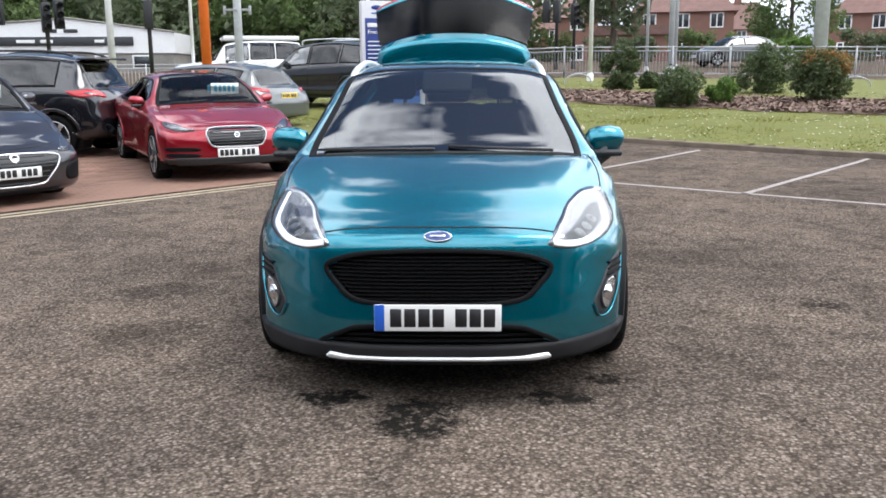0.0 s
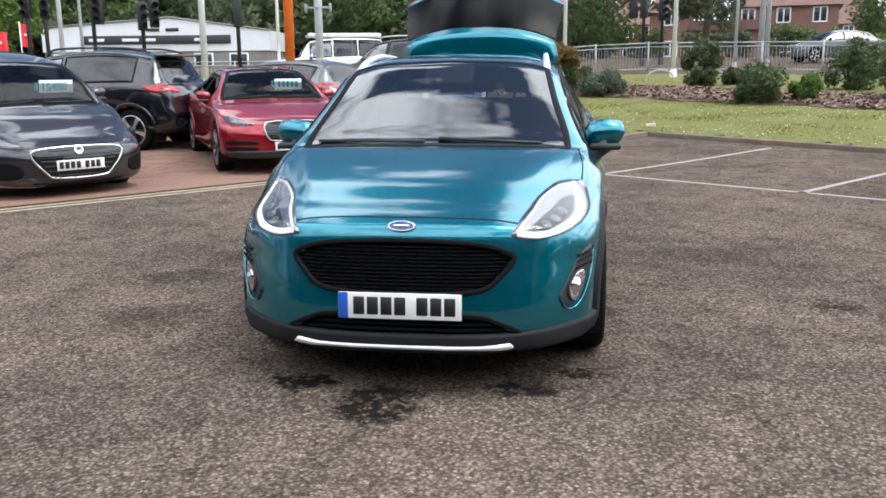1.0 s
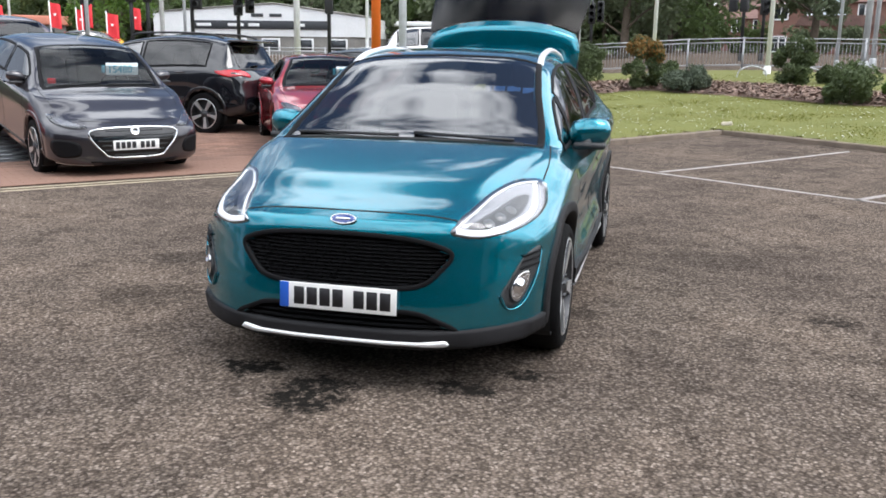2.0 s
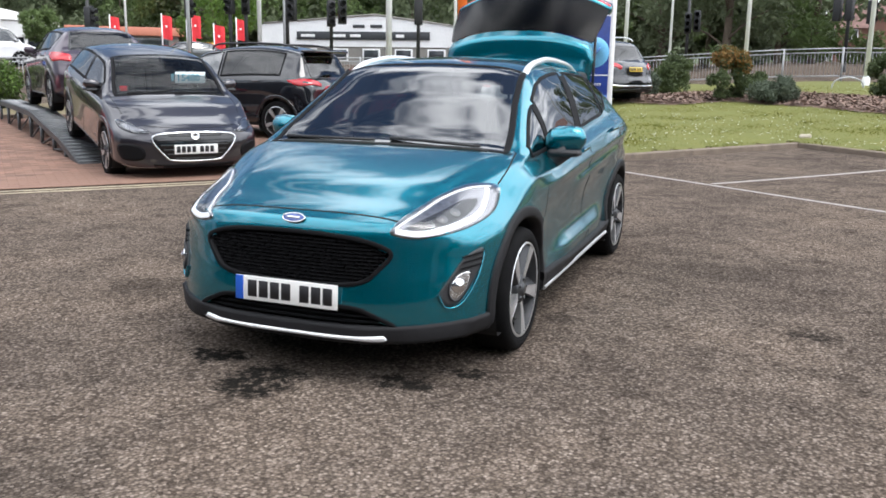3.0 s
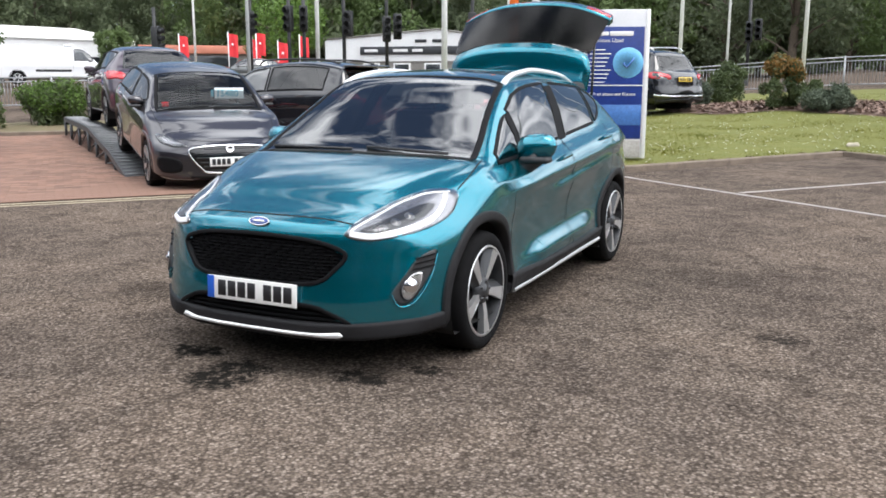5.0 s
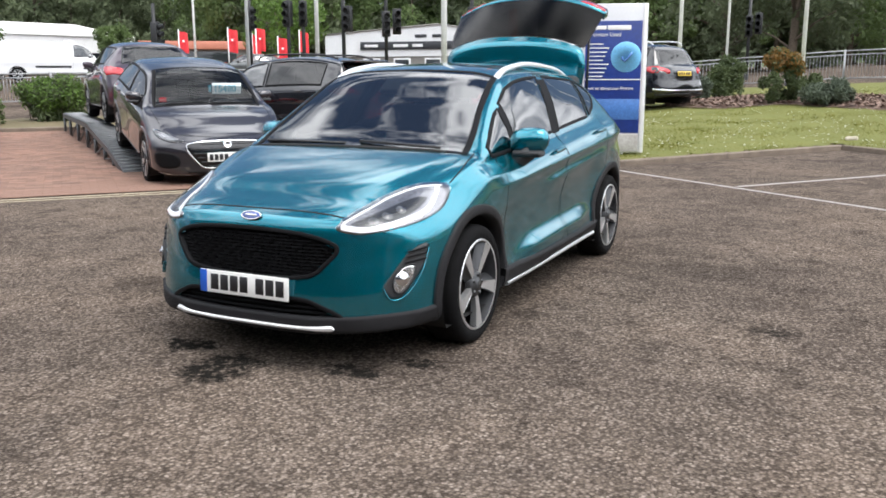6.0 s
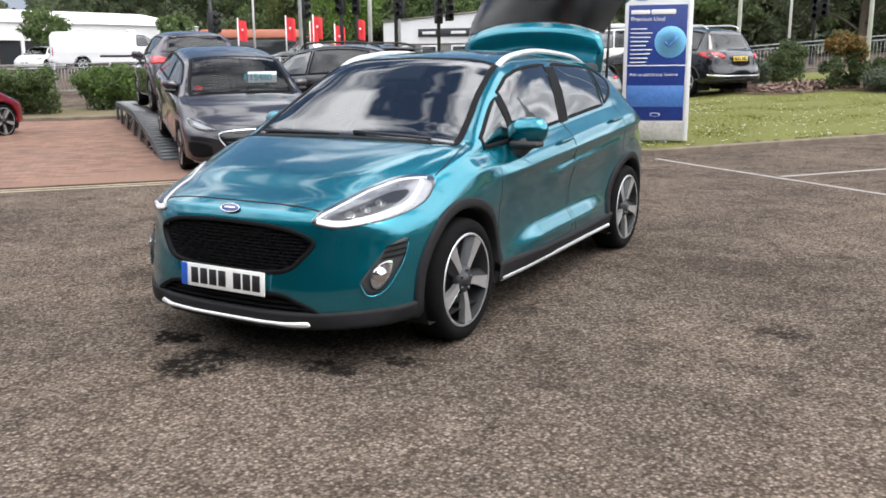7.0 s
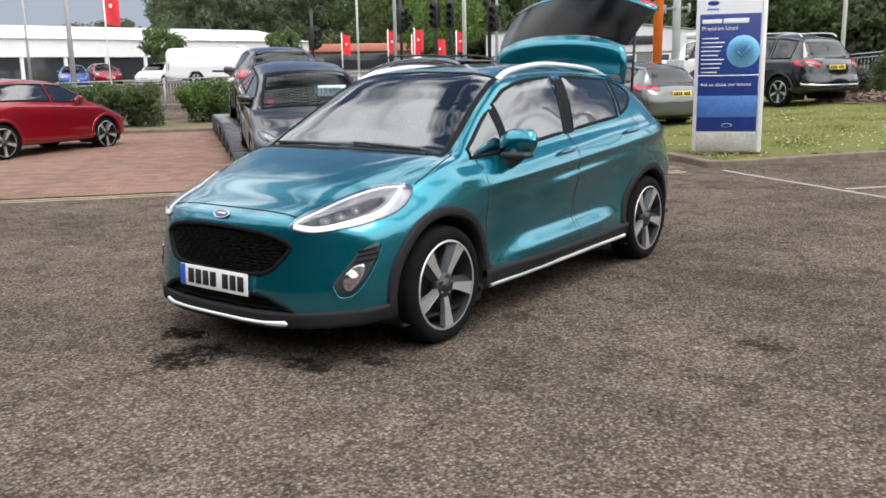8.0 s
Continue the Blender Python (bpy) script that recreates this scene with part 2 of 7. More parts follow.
def curve(*pts):
    """A smooth curve through (u, value) that never overshoots."""
    x = np.array([p[0] for p in pts], float)
    y = np.array([p[1] for p in pts], float)
    h, d = np.diff(x), np.diff(y) / np.diff(x)
    s = np.zeros(len(x))
    s[0], s[-1] = d[0], d[-1]
    for i in range(1, len(x) - 1):
        if d[i - 1] * d[i] > 0:
            a, b = 2 * h[i] + h[i - 1], h[i] + 2 * h[i - 1]
            s[i] = (a + b) / (a / d[i - 1] + b / d[i])

    def f(u):
        u = min(max(float(u), x[0]), x[-1])
        i = min(int(np.searchsorted(x, u, "right")) - 1, len(x) - 2)
        t = (u - x[i]) / h[i]
        return float((1 + 2 * t) * (1 - t) ** 2 * y[i] + t * (1 - t) ** 2 * h[i] * s[i] + t * t * (3 - 2 * t) * y[i + 1] + t * t * (t - 1) * h[i] * s[i + 1])
    return f


def smooth(a, b, u):
    t = min(max((u - a) / (b - a), 0), 1)
    return t * t * (3 - 2 * t)


def rounded(outline, per=6, tension=0.5):
    """A closed outline of 3D points, made smooth."""
    p = [Vector(q) for q in outline]
    n, out = len(p), []
    for i in range(n):
        a, b, c, d = p[i - 1], p[i], p[(i + 1) % n], p[(i + 2) % n]
        for k in range(per):
            t = k / per
            out.append(0.5 * ((2 * b) + (c - a) * t + (2 * a - 5 * b + 4 * c - d) * t * t + (3 * b - a - 3 * c + d) * t ** 3) * 1.0)
    return out


def along(points, per=8):
    """An open line of 3D points, made smooth."""
    p = [Vector(q) for q in points]
    out = []
    for i in range(len(p) - 1):
        a, b, c, d = p[max(i - 1, 0)], p[i], p[i + 1], p[min(i + 2, len(p) - 1)]
        for k in range(per):
            t = k / per
            out.append(0.5 * ((2 * b) + (c - a) * t + (2 * a - 5 * b + 4 * c - d) * t * t + (3 * b - a - 3 * c + d) * t ** 3))
    return out + [p[-1]]


# ---- cars ----
from mathutils.bvhtree import BVHTree


class Shell:
    """The closed skin of a car: sections along y (nose at 0), then nose and tail bowed in plan and profile."""

    def __init__(self, s, fine=1):
        self.s = s
        L, W = s["L"], s["W"] / 2
        zt, zb, belt, tw, ze, wide = s["top"], s["bottom"], s["belt"], s["top_width"], s["edge"], s["plan"]
        ys = sorted(set([round(v, 4) for v in np.concatenate([np.linspace(0, 0.12, 6 * fine), np.linspace(0.12, L - 0.12, int(L * 16 * fine)), np.linspace(L - 0.12, L, 6 * fine)])]))
        seg = [3, 2, 2, 2, 2, 2, 3, 3, 4, 4, 4, 5]
        if fine > 1:
            seg = [3, 3, 5, 8, 9, 11, 12, 9, 6, 8, 7, 9]
        rows = []
        for y in ys:
            w, b, t = W * wide(y), zb(y), zt(y)
            bl = min(belt(y), t - 0.02)
            e, x = ze(y), tw(y)
            sx = max(w - s.get("shoulder", 0.055), x + 0.01)
            k0 = smooth(0.9, 1.35, y) * (1 - smooth(L - 1.25, L - 0.85, y)) * s.get("waist", 0.35)
            sd = [(0.985, 0.15, 0.985, 0.12), (0.992, 0.34, 0.958, 0.33), (0.998, 0.52, 0.968, 0.56), (1.0, 0.64, 0.998, 0.76), (0.988, 0.89, 0.976, 0.90)]
            p = [(0, b), (0.80 * w, b), (0.95 * w, b + 0.035)] + [((f0 + (f1 - f0) * k0) * w, b + (bl - b) * (h0 + (h1 - h0) * k0)) for f0, h0, f1, h1 in sd] + [(sx, bl),
                 (0.5 * (sx + x) + s.get("tumble", 0.02), 0.5 * (bl + e)), (x, e), (0.62 * x, e + s.get("crown", 0.72) * (t - e)), (0, t)]
            u = [0.0]
            for k in range(1, len(p)):
                u.append(u[-1] + max(math.dist(p[k], p[k - 1]), 1e-4))
            fx, fz = curve(*zip(u, [q[0] for q in p])), curve(*zip(u, [q[1] for q in p]))
            half = []
            for k in range(len(seg)):
                for i in range(seg[k]):
                    v = u[k] + (u[k + 1] - u[k]) * i / seg[k]
                    half.append((fx(v), fz(v)))
            half.append((0, t))
            fr = min(y, L - y)
            sc = 1 - s.get("nose_round", 0.07) * (1 - min(fr / 0.13, 1)) ** 2
            cz = 0.5 * (b + t)
            half = [(q[0] * sc, cz + (q[1] - cz) * (1 - (1 - sc) * 0.8)) for q in half]
            rows.append([(q[0], y, q[1]) for q in half] + [(-q[0], y, q[1]) for q in half[-2:0:-1]])
        n = len(rows[0])
        vs = [v for r in rows for v in r]
        fs = [(i * n + k, i * n + (k + 1) % n, (i + 1) * n + (k + 1) % n, (i + 1) * n + k) for i in range(len(rows) - 1) for k in range(n)]
        for r0, flip in ((0, True), (len(rows) - 1, False)):
            base, prev = rows[r0], [r0 * n + k for k in range(n)]
            cz = 0.5 * (min(v[2] for v in base) + max(v[2] for v in base))
            R = 10 * fine
            for q in range(1, R):
                f, o = 1 - q / R, len(vs)
                vs += [(v[0] * f, v[1], cz + (v[2] - cz) * f) for v in base]
                cur = [o + k for k in range(n)]
                fs += [(prev[k], cur[k], cur[(k + 1) % n], prev[(k + 1) % n]) if flip else (prev[k], prev[(k + 1) % n], cur[(k + 1) % n], cur[k]) for k in range(n)]
                prev = cur
            vs.append((0, base[0][1], cz))
            fs += [(prev[k], len(vs) - 1, prev[(k + 1) % n]) if flip else (prev[k], prev[(k + 1) % n], len(vs) - 1) for k in range(n)]
        self.verts = [self.bow(v) for v in vs]
        self.faces = [tuple(reversed(f)) for f in fs]
        self.tree = BVHTree.FromPolygons(self.verts, self.faces)

    def bow(self, v):
        s, (x, y, z) = self.s, v
        L, W = s["L"], s["W"] / 2
        f = 1 - smooth(0, s.get("bow_reach", 1.15), y)
        r = smooth(L - 0.9, L, y)
        q = min(abs(x) / W, 1)
        if "side_form" in s and abs(x) > 0.6 * W:
            x += math.copysign(s["side_form"](y, z), x)
        if "top_form" in s:
            z += s["top_form"](x, y, z)
        return Vector((x, y + f * (s["sweep"] * q ** s.get("sweep_power", 4) + s["nose"](z)) - r * (s.get("rear_sweep", 0.22) * q ** 4 + s["tail"](z)), z))

    def near(self, p):
        loc, nor, _, _ = self.tree.find_nearest(Vector(p))
        return loc, nor

    def ray(self, p, d):
        loc, nor, _, _ = self.tree.ray_cast(Vector(p), Vector(d))
        if loc is None:
            return self.near(p)
        return loc, nor if nor.dot(Vector(d)) < 0 else -nor

    def snap(self, p, way="near"):
        p = Vector(p)
        if way == "side":
            return self.ray((math.copysign(3, p.x), p.y, p.z), (-math.copysign(1, p.x), 0, 0))
        if way == "front":
            return self.ray((p.x, -3, p.z), (0, 1, 0))
        if way == "rear":
            return self.ray((p.x, 9, p.z), (0, -1, 0))
        if way == "hub":
            d = Vector((p.x, p.y - 1.15, 0)).normalized()
            return self.ray(Vector((0, 1.15, p.z)) + d * 4, -d)
        if way == "top":
            return self.ray((p.x, p.y, 4), (0, 0, -1))
        return self.near(p)

    def patch(self, outline, way="near", off=0.003, rings=6, skirt=0.012, per=5, curved=True, inset=0.0):
        """A skin over an outline (star-shaped), lying on the shell, with an edge that goes into it."""
        edge = rounded(outline, per) if curved else [Vector(a).lerp(Vector(b), k / per) for a, b in zip(outline, outline[1:] + outline[:1]) for k in range(per)]
        c = sum(edge, Vector()) / len(edge)
        n, vs, fs = len(edge), [], []
        for k in range(rings):
            for p in edge:
                loc, nor = self.snap(p.lerp(c, k / rings), way)
                vs.append(loc + nor * (off - inset * smooth(0, 0.35, k / rings)))
        loc, nor = self.snap(c, way)
        vs.append(loc + nor * (off - inset))
        m = len(vs) - 1
        for k in range(rings - 1):
            fs += [(k * n + i, k * n + (i + 1) % n, (k + 1) * n + (i + 1) % n, (k + 1) * n + i) for i in range(n)]
        fs += [((rings - 1) * n + i, (rings - 1) * n + (i + 1) % n, m) for i in range(n)]
        if skirt:
            o = len(vs)
            for p in edge:
                loc, nor = self.snap(p, way)
                vs.append(loc - nor * skirt)
            fs += [(i, o + i, o + (i + 1) % n, (i + 1) % n) for i in range(n)]
        return fix(vs, fs, self, c, way)

    def band(self, line, width, way="near", off=0.003, closed=False, per=6, depth=0.008, curved=True, taper=None):
        """A strip along a line, lying on the shell, slightly proud of it."""
        if curved:
            p = rounded(line, per) if closed else along(line, per)
        else:
            q = list(line) + ([line[0]] if closed else [])
            p = [Vector(a).lerp(Vector(b), k / per) for a, b in zip(q, q[1:]) for k in range(per)] + ([] if closed else [Vector(q[-1])])
        hit = [self.snap(v, way) for v in p]
        n, vs, fs = len(hit), [], []
        for i, (loc, nor) in enumerate(hit):
            a = hit[(i - 1) % n][0] if closed or i else loc
            b = hit[(i + 1) % n][0] if closed or i < n - 1 else loc
            side = (b - a).cross(nor)
            side = side.normalized() if side.length > 1e-6 else Vector((0, 0, 1))
            h = width / 2 * (taper(i / max(n - 1, 1)) if taper else 1)
            for k, o in ((-1, -depth), (-1, off * 0.7), (-0.6, off), (0.6, off), (1, off * 0.7), (1, -depth)):
                vs.append(loc + side * (h * k) + nor * o)
        for i in range(n if closed else n - 1):
            j = (i + 1) % n
            fs += [(i * 6 + k, j * 6 + k, j * 6 + k + 1, i * 6 + k + 1) for k in range(5)]
        if not closed:
            fs += [tuple(range(5, -1, -1)), tuple((n - 1) * 6 + k for k in range(6))]
        return vs, fs


def fix(vs, fs, shell, c, way):
    """Turns the faces of a skin outwards."""
    loc, nor = shell.snap(c, way)
    a, b, d = (Vector(vs[i]) for i in fs[len(fs) // 3][:3])
    f = (b - a).cross(d - a)
    _, n2 = shell.near((a + b + d) / 3)
    return (vs, [tuple(reversed(q)) for q in fs]) if f.dot(n2) < 0 else (vs, fs)


def inside(poly, u, v):
    k = False
    for (a, b), (c, d) in zip(poly, poly[1:] + poly[:1]):
        if (b > v) != (d > v) and u < (c - a) * (v - b) / (d - b) + a:
            k = not k
    return k


def skin(root, shell, mat, cut, groups):
    """The shell's skin without the faces that cut() takes, one mesh for each panel, shaded as one."""
    n = len(shell.verts)
    acc = np.zeros((n, 3))
    v = np.array([tuple(q) for q in shell.verts])
    for f in shell.faces:
        a, b, c = v[f[0]], v[f[1]], v[f[2]]
        nn = np.cross(b - a, (v[f[3]] - a) if len(f) == 4 and np.allclose(b, c) else (c - a))
        for i in f:
            acc[i] += nn
    acc /= np.maximum(np.linalg.norm(acc, axis=1)[:, None], 1e-12)
    sets = {}
    for f in shell.faces:
        c = v[list(f)].mean(0)
        if not cut(c):
            sets.setdefault(groups(c), []).append(f)
    for name, fs in sets.items():
        idx = sorted({i for f in fs for i in f})
        where = {i: k for k, i in enumerate(idx)}
        ob = part(name, ([shell.verts[i] for i in idx], [tuple(where[i] for i in f) for f in fs]), mat, root)
        ob.data.normals_split_custom_set_from_vertices([tuple(acc[i]) for i in idx])


def mirror(pts):
    return [(-p[0], p[1], p[2]) for p in pts]


def wheel(parent, name, x, y, r, width, spokes=5, style="five", rim=0.7, face="alloy"):
    """A wheel: tyre, rim barrel, spokes, hub cap; x is the outer face's place, signed by the car's side."""
    s = 1 if x > 0 else -1
    hub = new(name)
    hub.empty_display_size = 0.1
    hub.parent = parent
    hub.matrix_basis = pose(x, y, r, 0, 0, 0 if s > 0 else 180)
    R, w = r * rim, width
    tyre = [(-w, R * 1.0), (-w, r * 0.90), (-w * 0.93, r * 0.965), (-w * 0.8, r * 0.995), (-w * 0.55, r), (-w * 0.45, r), (-w * 0.2, r * 0.995), (-w * 0.07, r * 0.965), (0.0, r * 0.90), (0.0, r * 0.82), (-w * 0.03, R * 1.03), (-w * 0.07, R * 0.99)]
    part("tyre", lathe(tyre, 56), M["rubber"], hub)
    barrel = [(-w * 0.04, R * 1.03), (-0.002, R * 1.015), (-0.004, R * 0.975)]
    part("rim", lathe(barrel, 56), M[face], hub)
    part("rim_well", lathe([(-0.004, R * 0.975), (-0.05, R * 0.93), (-w * 0.95, R * 0.90)], 48), M["alloy_dark"], hub)
    back = [(-w * 0.55, R * 0.92), (-w * 0.5, R * 0.3), (-w * 0.5, 0.0)]
    part("brake_disc", lathe(back, 32), M["alloy_dark"], hub)
    for k in range(spokes):
        turn = Matrix.Rotation(2 * math.pi * (k + 0.583) / spokes, 4, "X")
        if style == "five":
            # a bright wedge that widens to the rim, with a dark slanting flank on one side
            out = [(-0.014, 0.045, -0.020), (0.020, 0.045, -0.020), (0.025, R * 0.5, -0.012), (0.048, R * 0.965, -0.005), (-0.024, R * 0.965, -0.005), (-0.018, R * 0.5, -0.012)]
            vs = [Vector((d, a, c_)) for a, c_, d in out] + [Vector((-0.045, a * 0.9, c_)) for a, c_, d in out]
            fs = [tuple(range(5, -1, -1)), tuple(range(6, 12))] + [(i, (i + 1) % 6, (i + 1) % 6 + 6, i + 6) for i in range(6)]
            part("spoke", moved((vs, fs), turn), M[face], hub, smooth=False)
            out = [(-0.016, 0.045, -0.019), (-0.024, R * 0.965, -0.009), (-0.058, R * 0.955, -0.05), (-0.036, 0.05, -0.05)]
            vs = [Vector((d, a, c_)) for a, c_, d in out] + [Vector((-0.07, a, c_)) for a, c_, d in out]
            part("spoke_flank", moved((vs, [(0, 1, 2, 3), (7, 6, 5, 4), (0, 4, 5, 1), (1, 5, 6, 2), (2, 6, 7, 3), (3, 7, 4, 0)]), turn), M["alloy_dark"], hub, smooth=False)
        else:
            h0, h1 = 0.5 * R * math.sin(math.pi / spokes) * 0.5, 0.5 * R * math.sin(math.pi / spokes) * 1.1
            out = [(-h0, 0.05), (h0, 0.05), (h1, R * 0.96), (-h1, R * 0.96)]
            vs = [Vector((-0.015, a, c)) for a, c in out] + [Vector((-0.045, a, c)) for a, c in out]
            part("spoke", moved((vs, [(3, 2, 1, 0), (4, 5, 6, 7), (0, 1, 5, 4), (1, 2, 6, 5), (2, 3, 7, 6), (3, 0, 4, 7)]), turn), M[face], hub, smooth=False)
    for k in range(5):
        t = 2 * math.pi * (k + 0.1) / 5
        part("wheel_nut", moved(lathe([(-0.03, 0.011), (-0.006, 0.010), (-0.004, 0.0)], 8), Matrix.Translation((0, 0.052 * math.cos(t), 0.052 * math.sin(t)))), M["alloy_dark"], hub)
    part("hub_cap", lathe([(-0.05, 0.075), (-0.022, 0.07), (-0.014, 0.062), (-0.014, 0.036), (-0.004, 0.032), (-0.002, 0.0)], 24), M["alloy_dark"], hub)
    return hub


def plate(root, c, yaw, lean, yellow=False, characters=(4, 3), badge=True):
    """A number plate; its writing is plain bars."""
    m = Matrix.Translation(c) @ pose(0, 0, 0, lean, 0, yaw)
    p = part("number_plate", moved(box(-0.26, 0.26, -0.004, 0.004, -0.0555, 0.0555, 0.003), m), M["plate_yellow" if yellow else "plate_white"], root)
    if badge:
        part("blue_band", moved(box(-0.259, -0.218, -0.006, 0.0, -0.0545, 0.0545, 0.002), m), M["plate_blue"], p)
    x = -0.195 if badge else -0.235
    for i in range(sum(characters)):
        if i == characters[0]:
            x += 0.035
        part("bar", moved(box(x, x + 0.047, -0.0062, 0.0, -0.038, 0.038, 0.002, 1), m), M["ink"], p)
        x += 0.058 if badge else 0.061
    return p


def seats(root, xs, y, z, mat, wide=0.5, rest=True):
    for x in xs:
        s = part("seat", join(box(x - wide / 2, x + wide / 2, y - 0.5, y + 0.05, z - 0.16, z, 0.06, 3), moved(box(-wide / 2, wide / 2, -0.06, 0.07, 0, 0.6, 0.06, 3), Matrix.Translation((x, y + 0.04, z - 0.04)) @ pose(0, 0, 0, -16))), mat, root)
        if rest:
            part("headrest", moved(join(box(-0.13, 0.13, -0.05, 0.05, 0.64, 0.83, 0.045, 3), box(-0.06, -0.045, -0.01, 0.01, 0.5, 0.7, 0.005), box(0.045, 0.06, -0.01, 0.01, 0.5, 0.7, 0.005)), Matrix.Translation((x, y + 0.04, z - 0.04)) @ pose(0, 0, 0, -16)), mat, s)


def steering_wheel(root, x, y, z):
    ring = [Vector((0.18 * math.cos(a), 0, 0.18 * math.sin(a))) for a in [2 * math.pi * k / 28 for k in range(29)]]
    m = Matrix.Translation((x, y, z)) @ pose(0, 0, 0, 28)
    part("steering_wheel", moved(join(tube(ring, 0.016, 8), box(-0.07, 0.07, -0.03, 0.03, -0.07, 0.05, 0.03), box(-0.17, 0.17, -0.012, 0.012, -0.02, 0.01, 0.008), box(-0.02, 0.02, -0.012, 0.012, -0.17, 0.0, 0.008)), m), M["dash"], root)


def car(name, label, category, s, m, fine=1, group=""):
    """A whole car from its measures: skin with panels, glass, lamps, wheels, trims and seats. Returns its root and shell."""
    root = thing(name, label, category, m, group)
    sh = Shell(s, fine)
    P, G = M[s["paint"]], M[s.get("glass", "glass_side")]
    L, W, r = s["L"], s["W"] / 2, s["tyre"]
    fa, ra = s["axles"]
    ar = s.get("arch", r + 0.055)
    y0, y1 = s["screen"]                       # windscreen: base and head at the middle
    belt, edge, tw, top = s["belt"], s["edge"], s["top_width"], s["top"]
    low = lambda y: belt(y) + 0.022
    high = lambda y: edge(y) - s.get("rail", 0.045)
    # side windows: outlines of (y, z)
    wins = []
    for a, b, *lean in s["windows"]:
        if lean and lean[0] is None:
            wins.append(b)
            continue
        n = max(4, int((b - a) / 0.12))
        c, d = lean or (a, b)
        up = [(c + (d - c) * k / n, high(c + (d - c) * k / n)) for k in range(n + 1)]
        dn = [(a + (b - a) * k / n, low(a + (b - a) * k / n)) for k in range(n, -1, -1)]
        up = [(y, max(z, low(y) + 0.012)) for y, z in up]
        wins.append(up + dn)
    sx0, sx1 = s.get("screen_inset", 0.05), 0.05
    def in_screen(c):
        return y0 + 0.015 < c[1] < y1 - 0.015 and abs(c[0]) < tw(c[1]) - sx0 - 0.012 and c[2] > top(c[1]) - 0.16
    rw = s.get("rear_window")                  # (z low, z high, half width low, half width high), seen from behind
    def in_rear(c):
        if not rw or c[1] < L * 0.6:
            return False
        k = (c[2] - rw[0]) / (rw[1] - rw[0])
        return 0.03 < k < 0.97 and abs(c[0]) < rw[2] + (rw[3] - rw[2]) * k - 0.02 and sh.snap((c[0], 9, c[2]), "rear")[0].y < c[1] + 0.03
    extra = s.get("cut", lambda c: False)
    def cut(c):
        if abs(c[0]) > W - 0.32:
            for a in (fa, ra):
                if (c[1] - a) ** 2 + (c[2] - r) ** 2 < ar ** 2:
                    return True
        if abs(c[0]) > 0.3 and any(inside(w, c[1], c[2]) for w in wins):
            return True
        return in_screen(c) or in_rear(c) or extra(c)
    doors = s["doors"]
    def panel(c):
        x, y, z = c
        if y > s["bonnet"][0] + 0.25 * (abs(x) / W) ** 3 and y < y0 and abs(x) < tw(y) + 0.035 and z > belt(y) - 0.06:
            return "bonnet"
        if y < fa - ar + 0.1 and z < s.get("bumper_top", 0.68):
            return "front_bumper"
        if y > ra + ar - 0.1 and z < s.get("rear_bumper_top", 0.62):
            return "rear_bumper"
        for k, (a, b) in enumerate(doors):
            if a < y < b and abs(x) > 0.45 and 0.24 < z < edge(y) - 0.02:
                return ("front_door" if k == 0 else "rear_door") + ("_" if x < 0 else "")
        if y > y1 - 0.02 and z > edge(y) - 0.01:
            return "roof"
        return "body"
    skin(root, sh, P, cut, lambda c: panel(c).rstrip("_") if panel(c)[-1] != "_" else panel(c))
    for ob in root.children:
        if ob.name.startswith(("front_door_", "rear_door_")):
            ob.name = ob.name.split("_door_")[0] + "_door"
    # glass
    n, k, vs, fs = 18, 14, [], []
    for i in range(n + 1):
        y = y0 + (y1 - y0) * i / n
        for j in range(k + 1):
            q = 2 * j / k - 1
            loc, nor = sh.snap((q * (tw(y) - sx0), y, 0), "top")
            vs.append(loc + nor * 0.002)
    fs = [(i * (k + 1) + j, i * (k + 1) + j + 1, (i + 1) * (k + 1) + j + 1, (i + 1) * (k + 1) + j) for i in range(n) for j in range(k)]
    scr = part("windscreen", (vs, fs), M[s.get("screen_glass", "glass_car")], root)
    rim = [vs[j] for j in range(k + 1)] + [vs[i * (k + 1) + k] for i in range(1, n + 1)] + [vs[n * (k + 1) + j] for j in range(k - 1, -1, -1)] + [vs[i * (k + 1)] for i in range(n - 1, 0, -1)]
    part("screen_surround", sh.band(rim, s.get("surround", 0.05), off=0.005, closed=True, per=1, curved=False), M["mesh_black"], scr)
    for w in wins:
        for sd in (1, -1):
            o = [(sd * 0.8, y, z) for y, z in w]
            g = part("side_window", sh.patch(o, "side", 0.002, 5, 0, 2, False), G if w is wins[0] or not s.get("privacy") else M["glass_dark"], root)
            part("window_frame", sh.band(o, s.get("frame_width", 0.032), "side", 0.006, True, 2, curved=False), M["mesh_black"], g)
    if rw:
        o = [(-rw[2], 9, rw[0]), (rw[2], 9, rw[0]), (rw[3], 9, rw[1]), (-rw[3], 9, rw[1])]
        g = part("rear_window", sh.patch(o, "rear", 0.003, 6, 0, 6, False), M[s.get("rear_glass", "glass_dark")], root)
        part("window_frame", sh.band(o, 0.04, "rear", 0.006, True, 6, curved=False), M["gloss_black"], g)
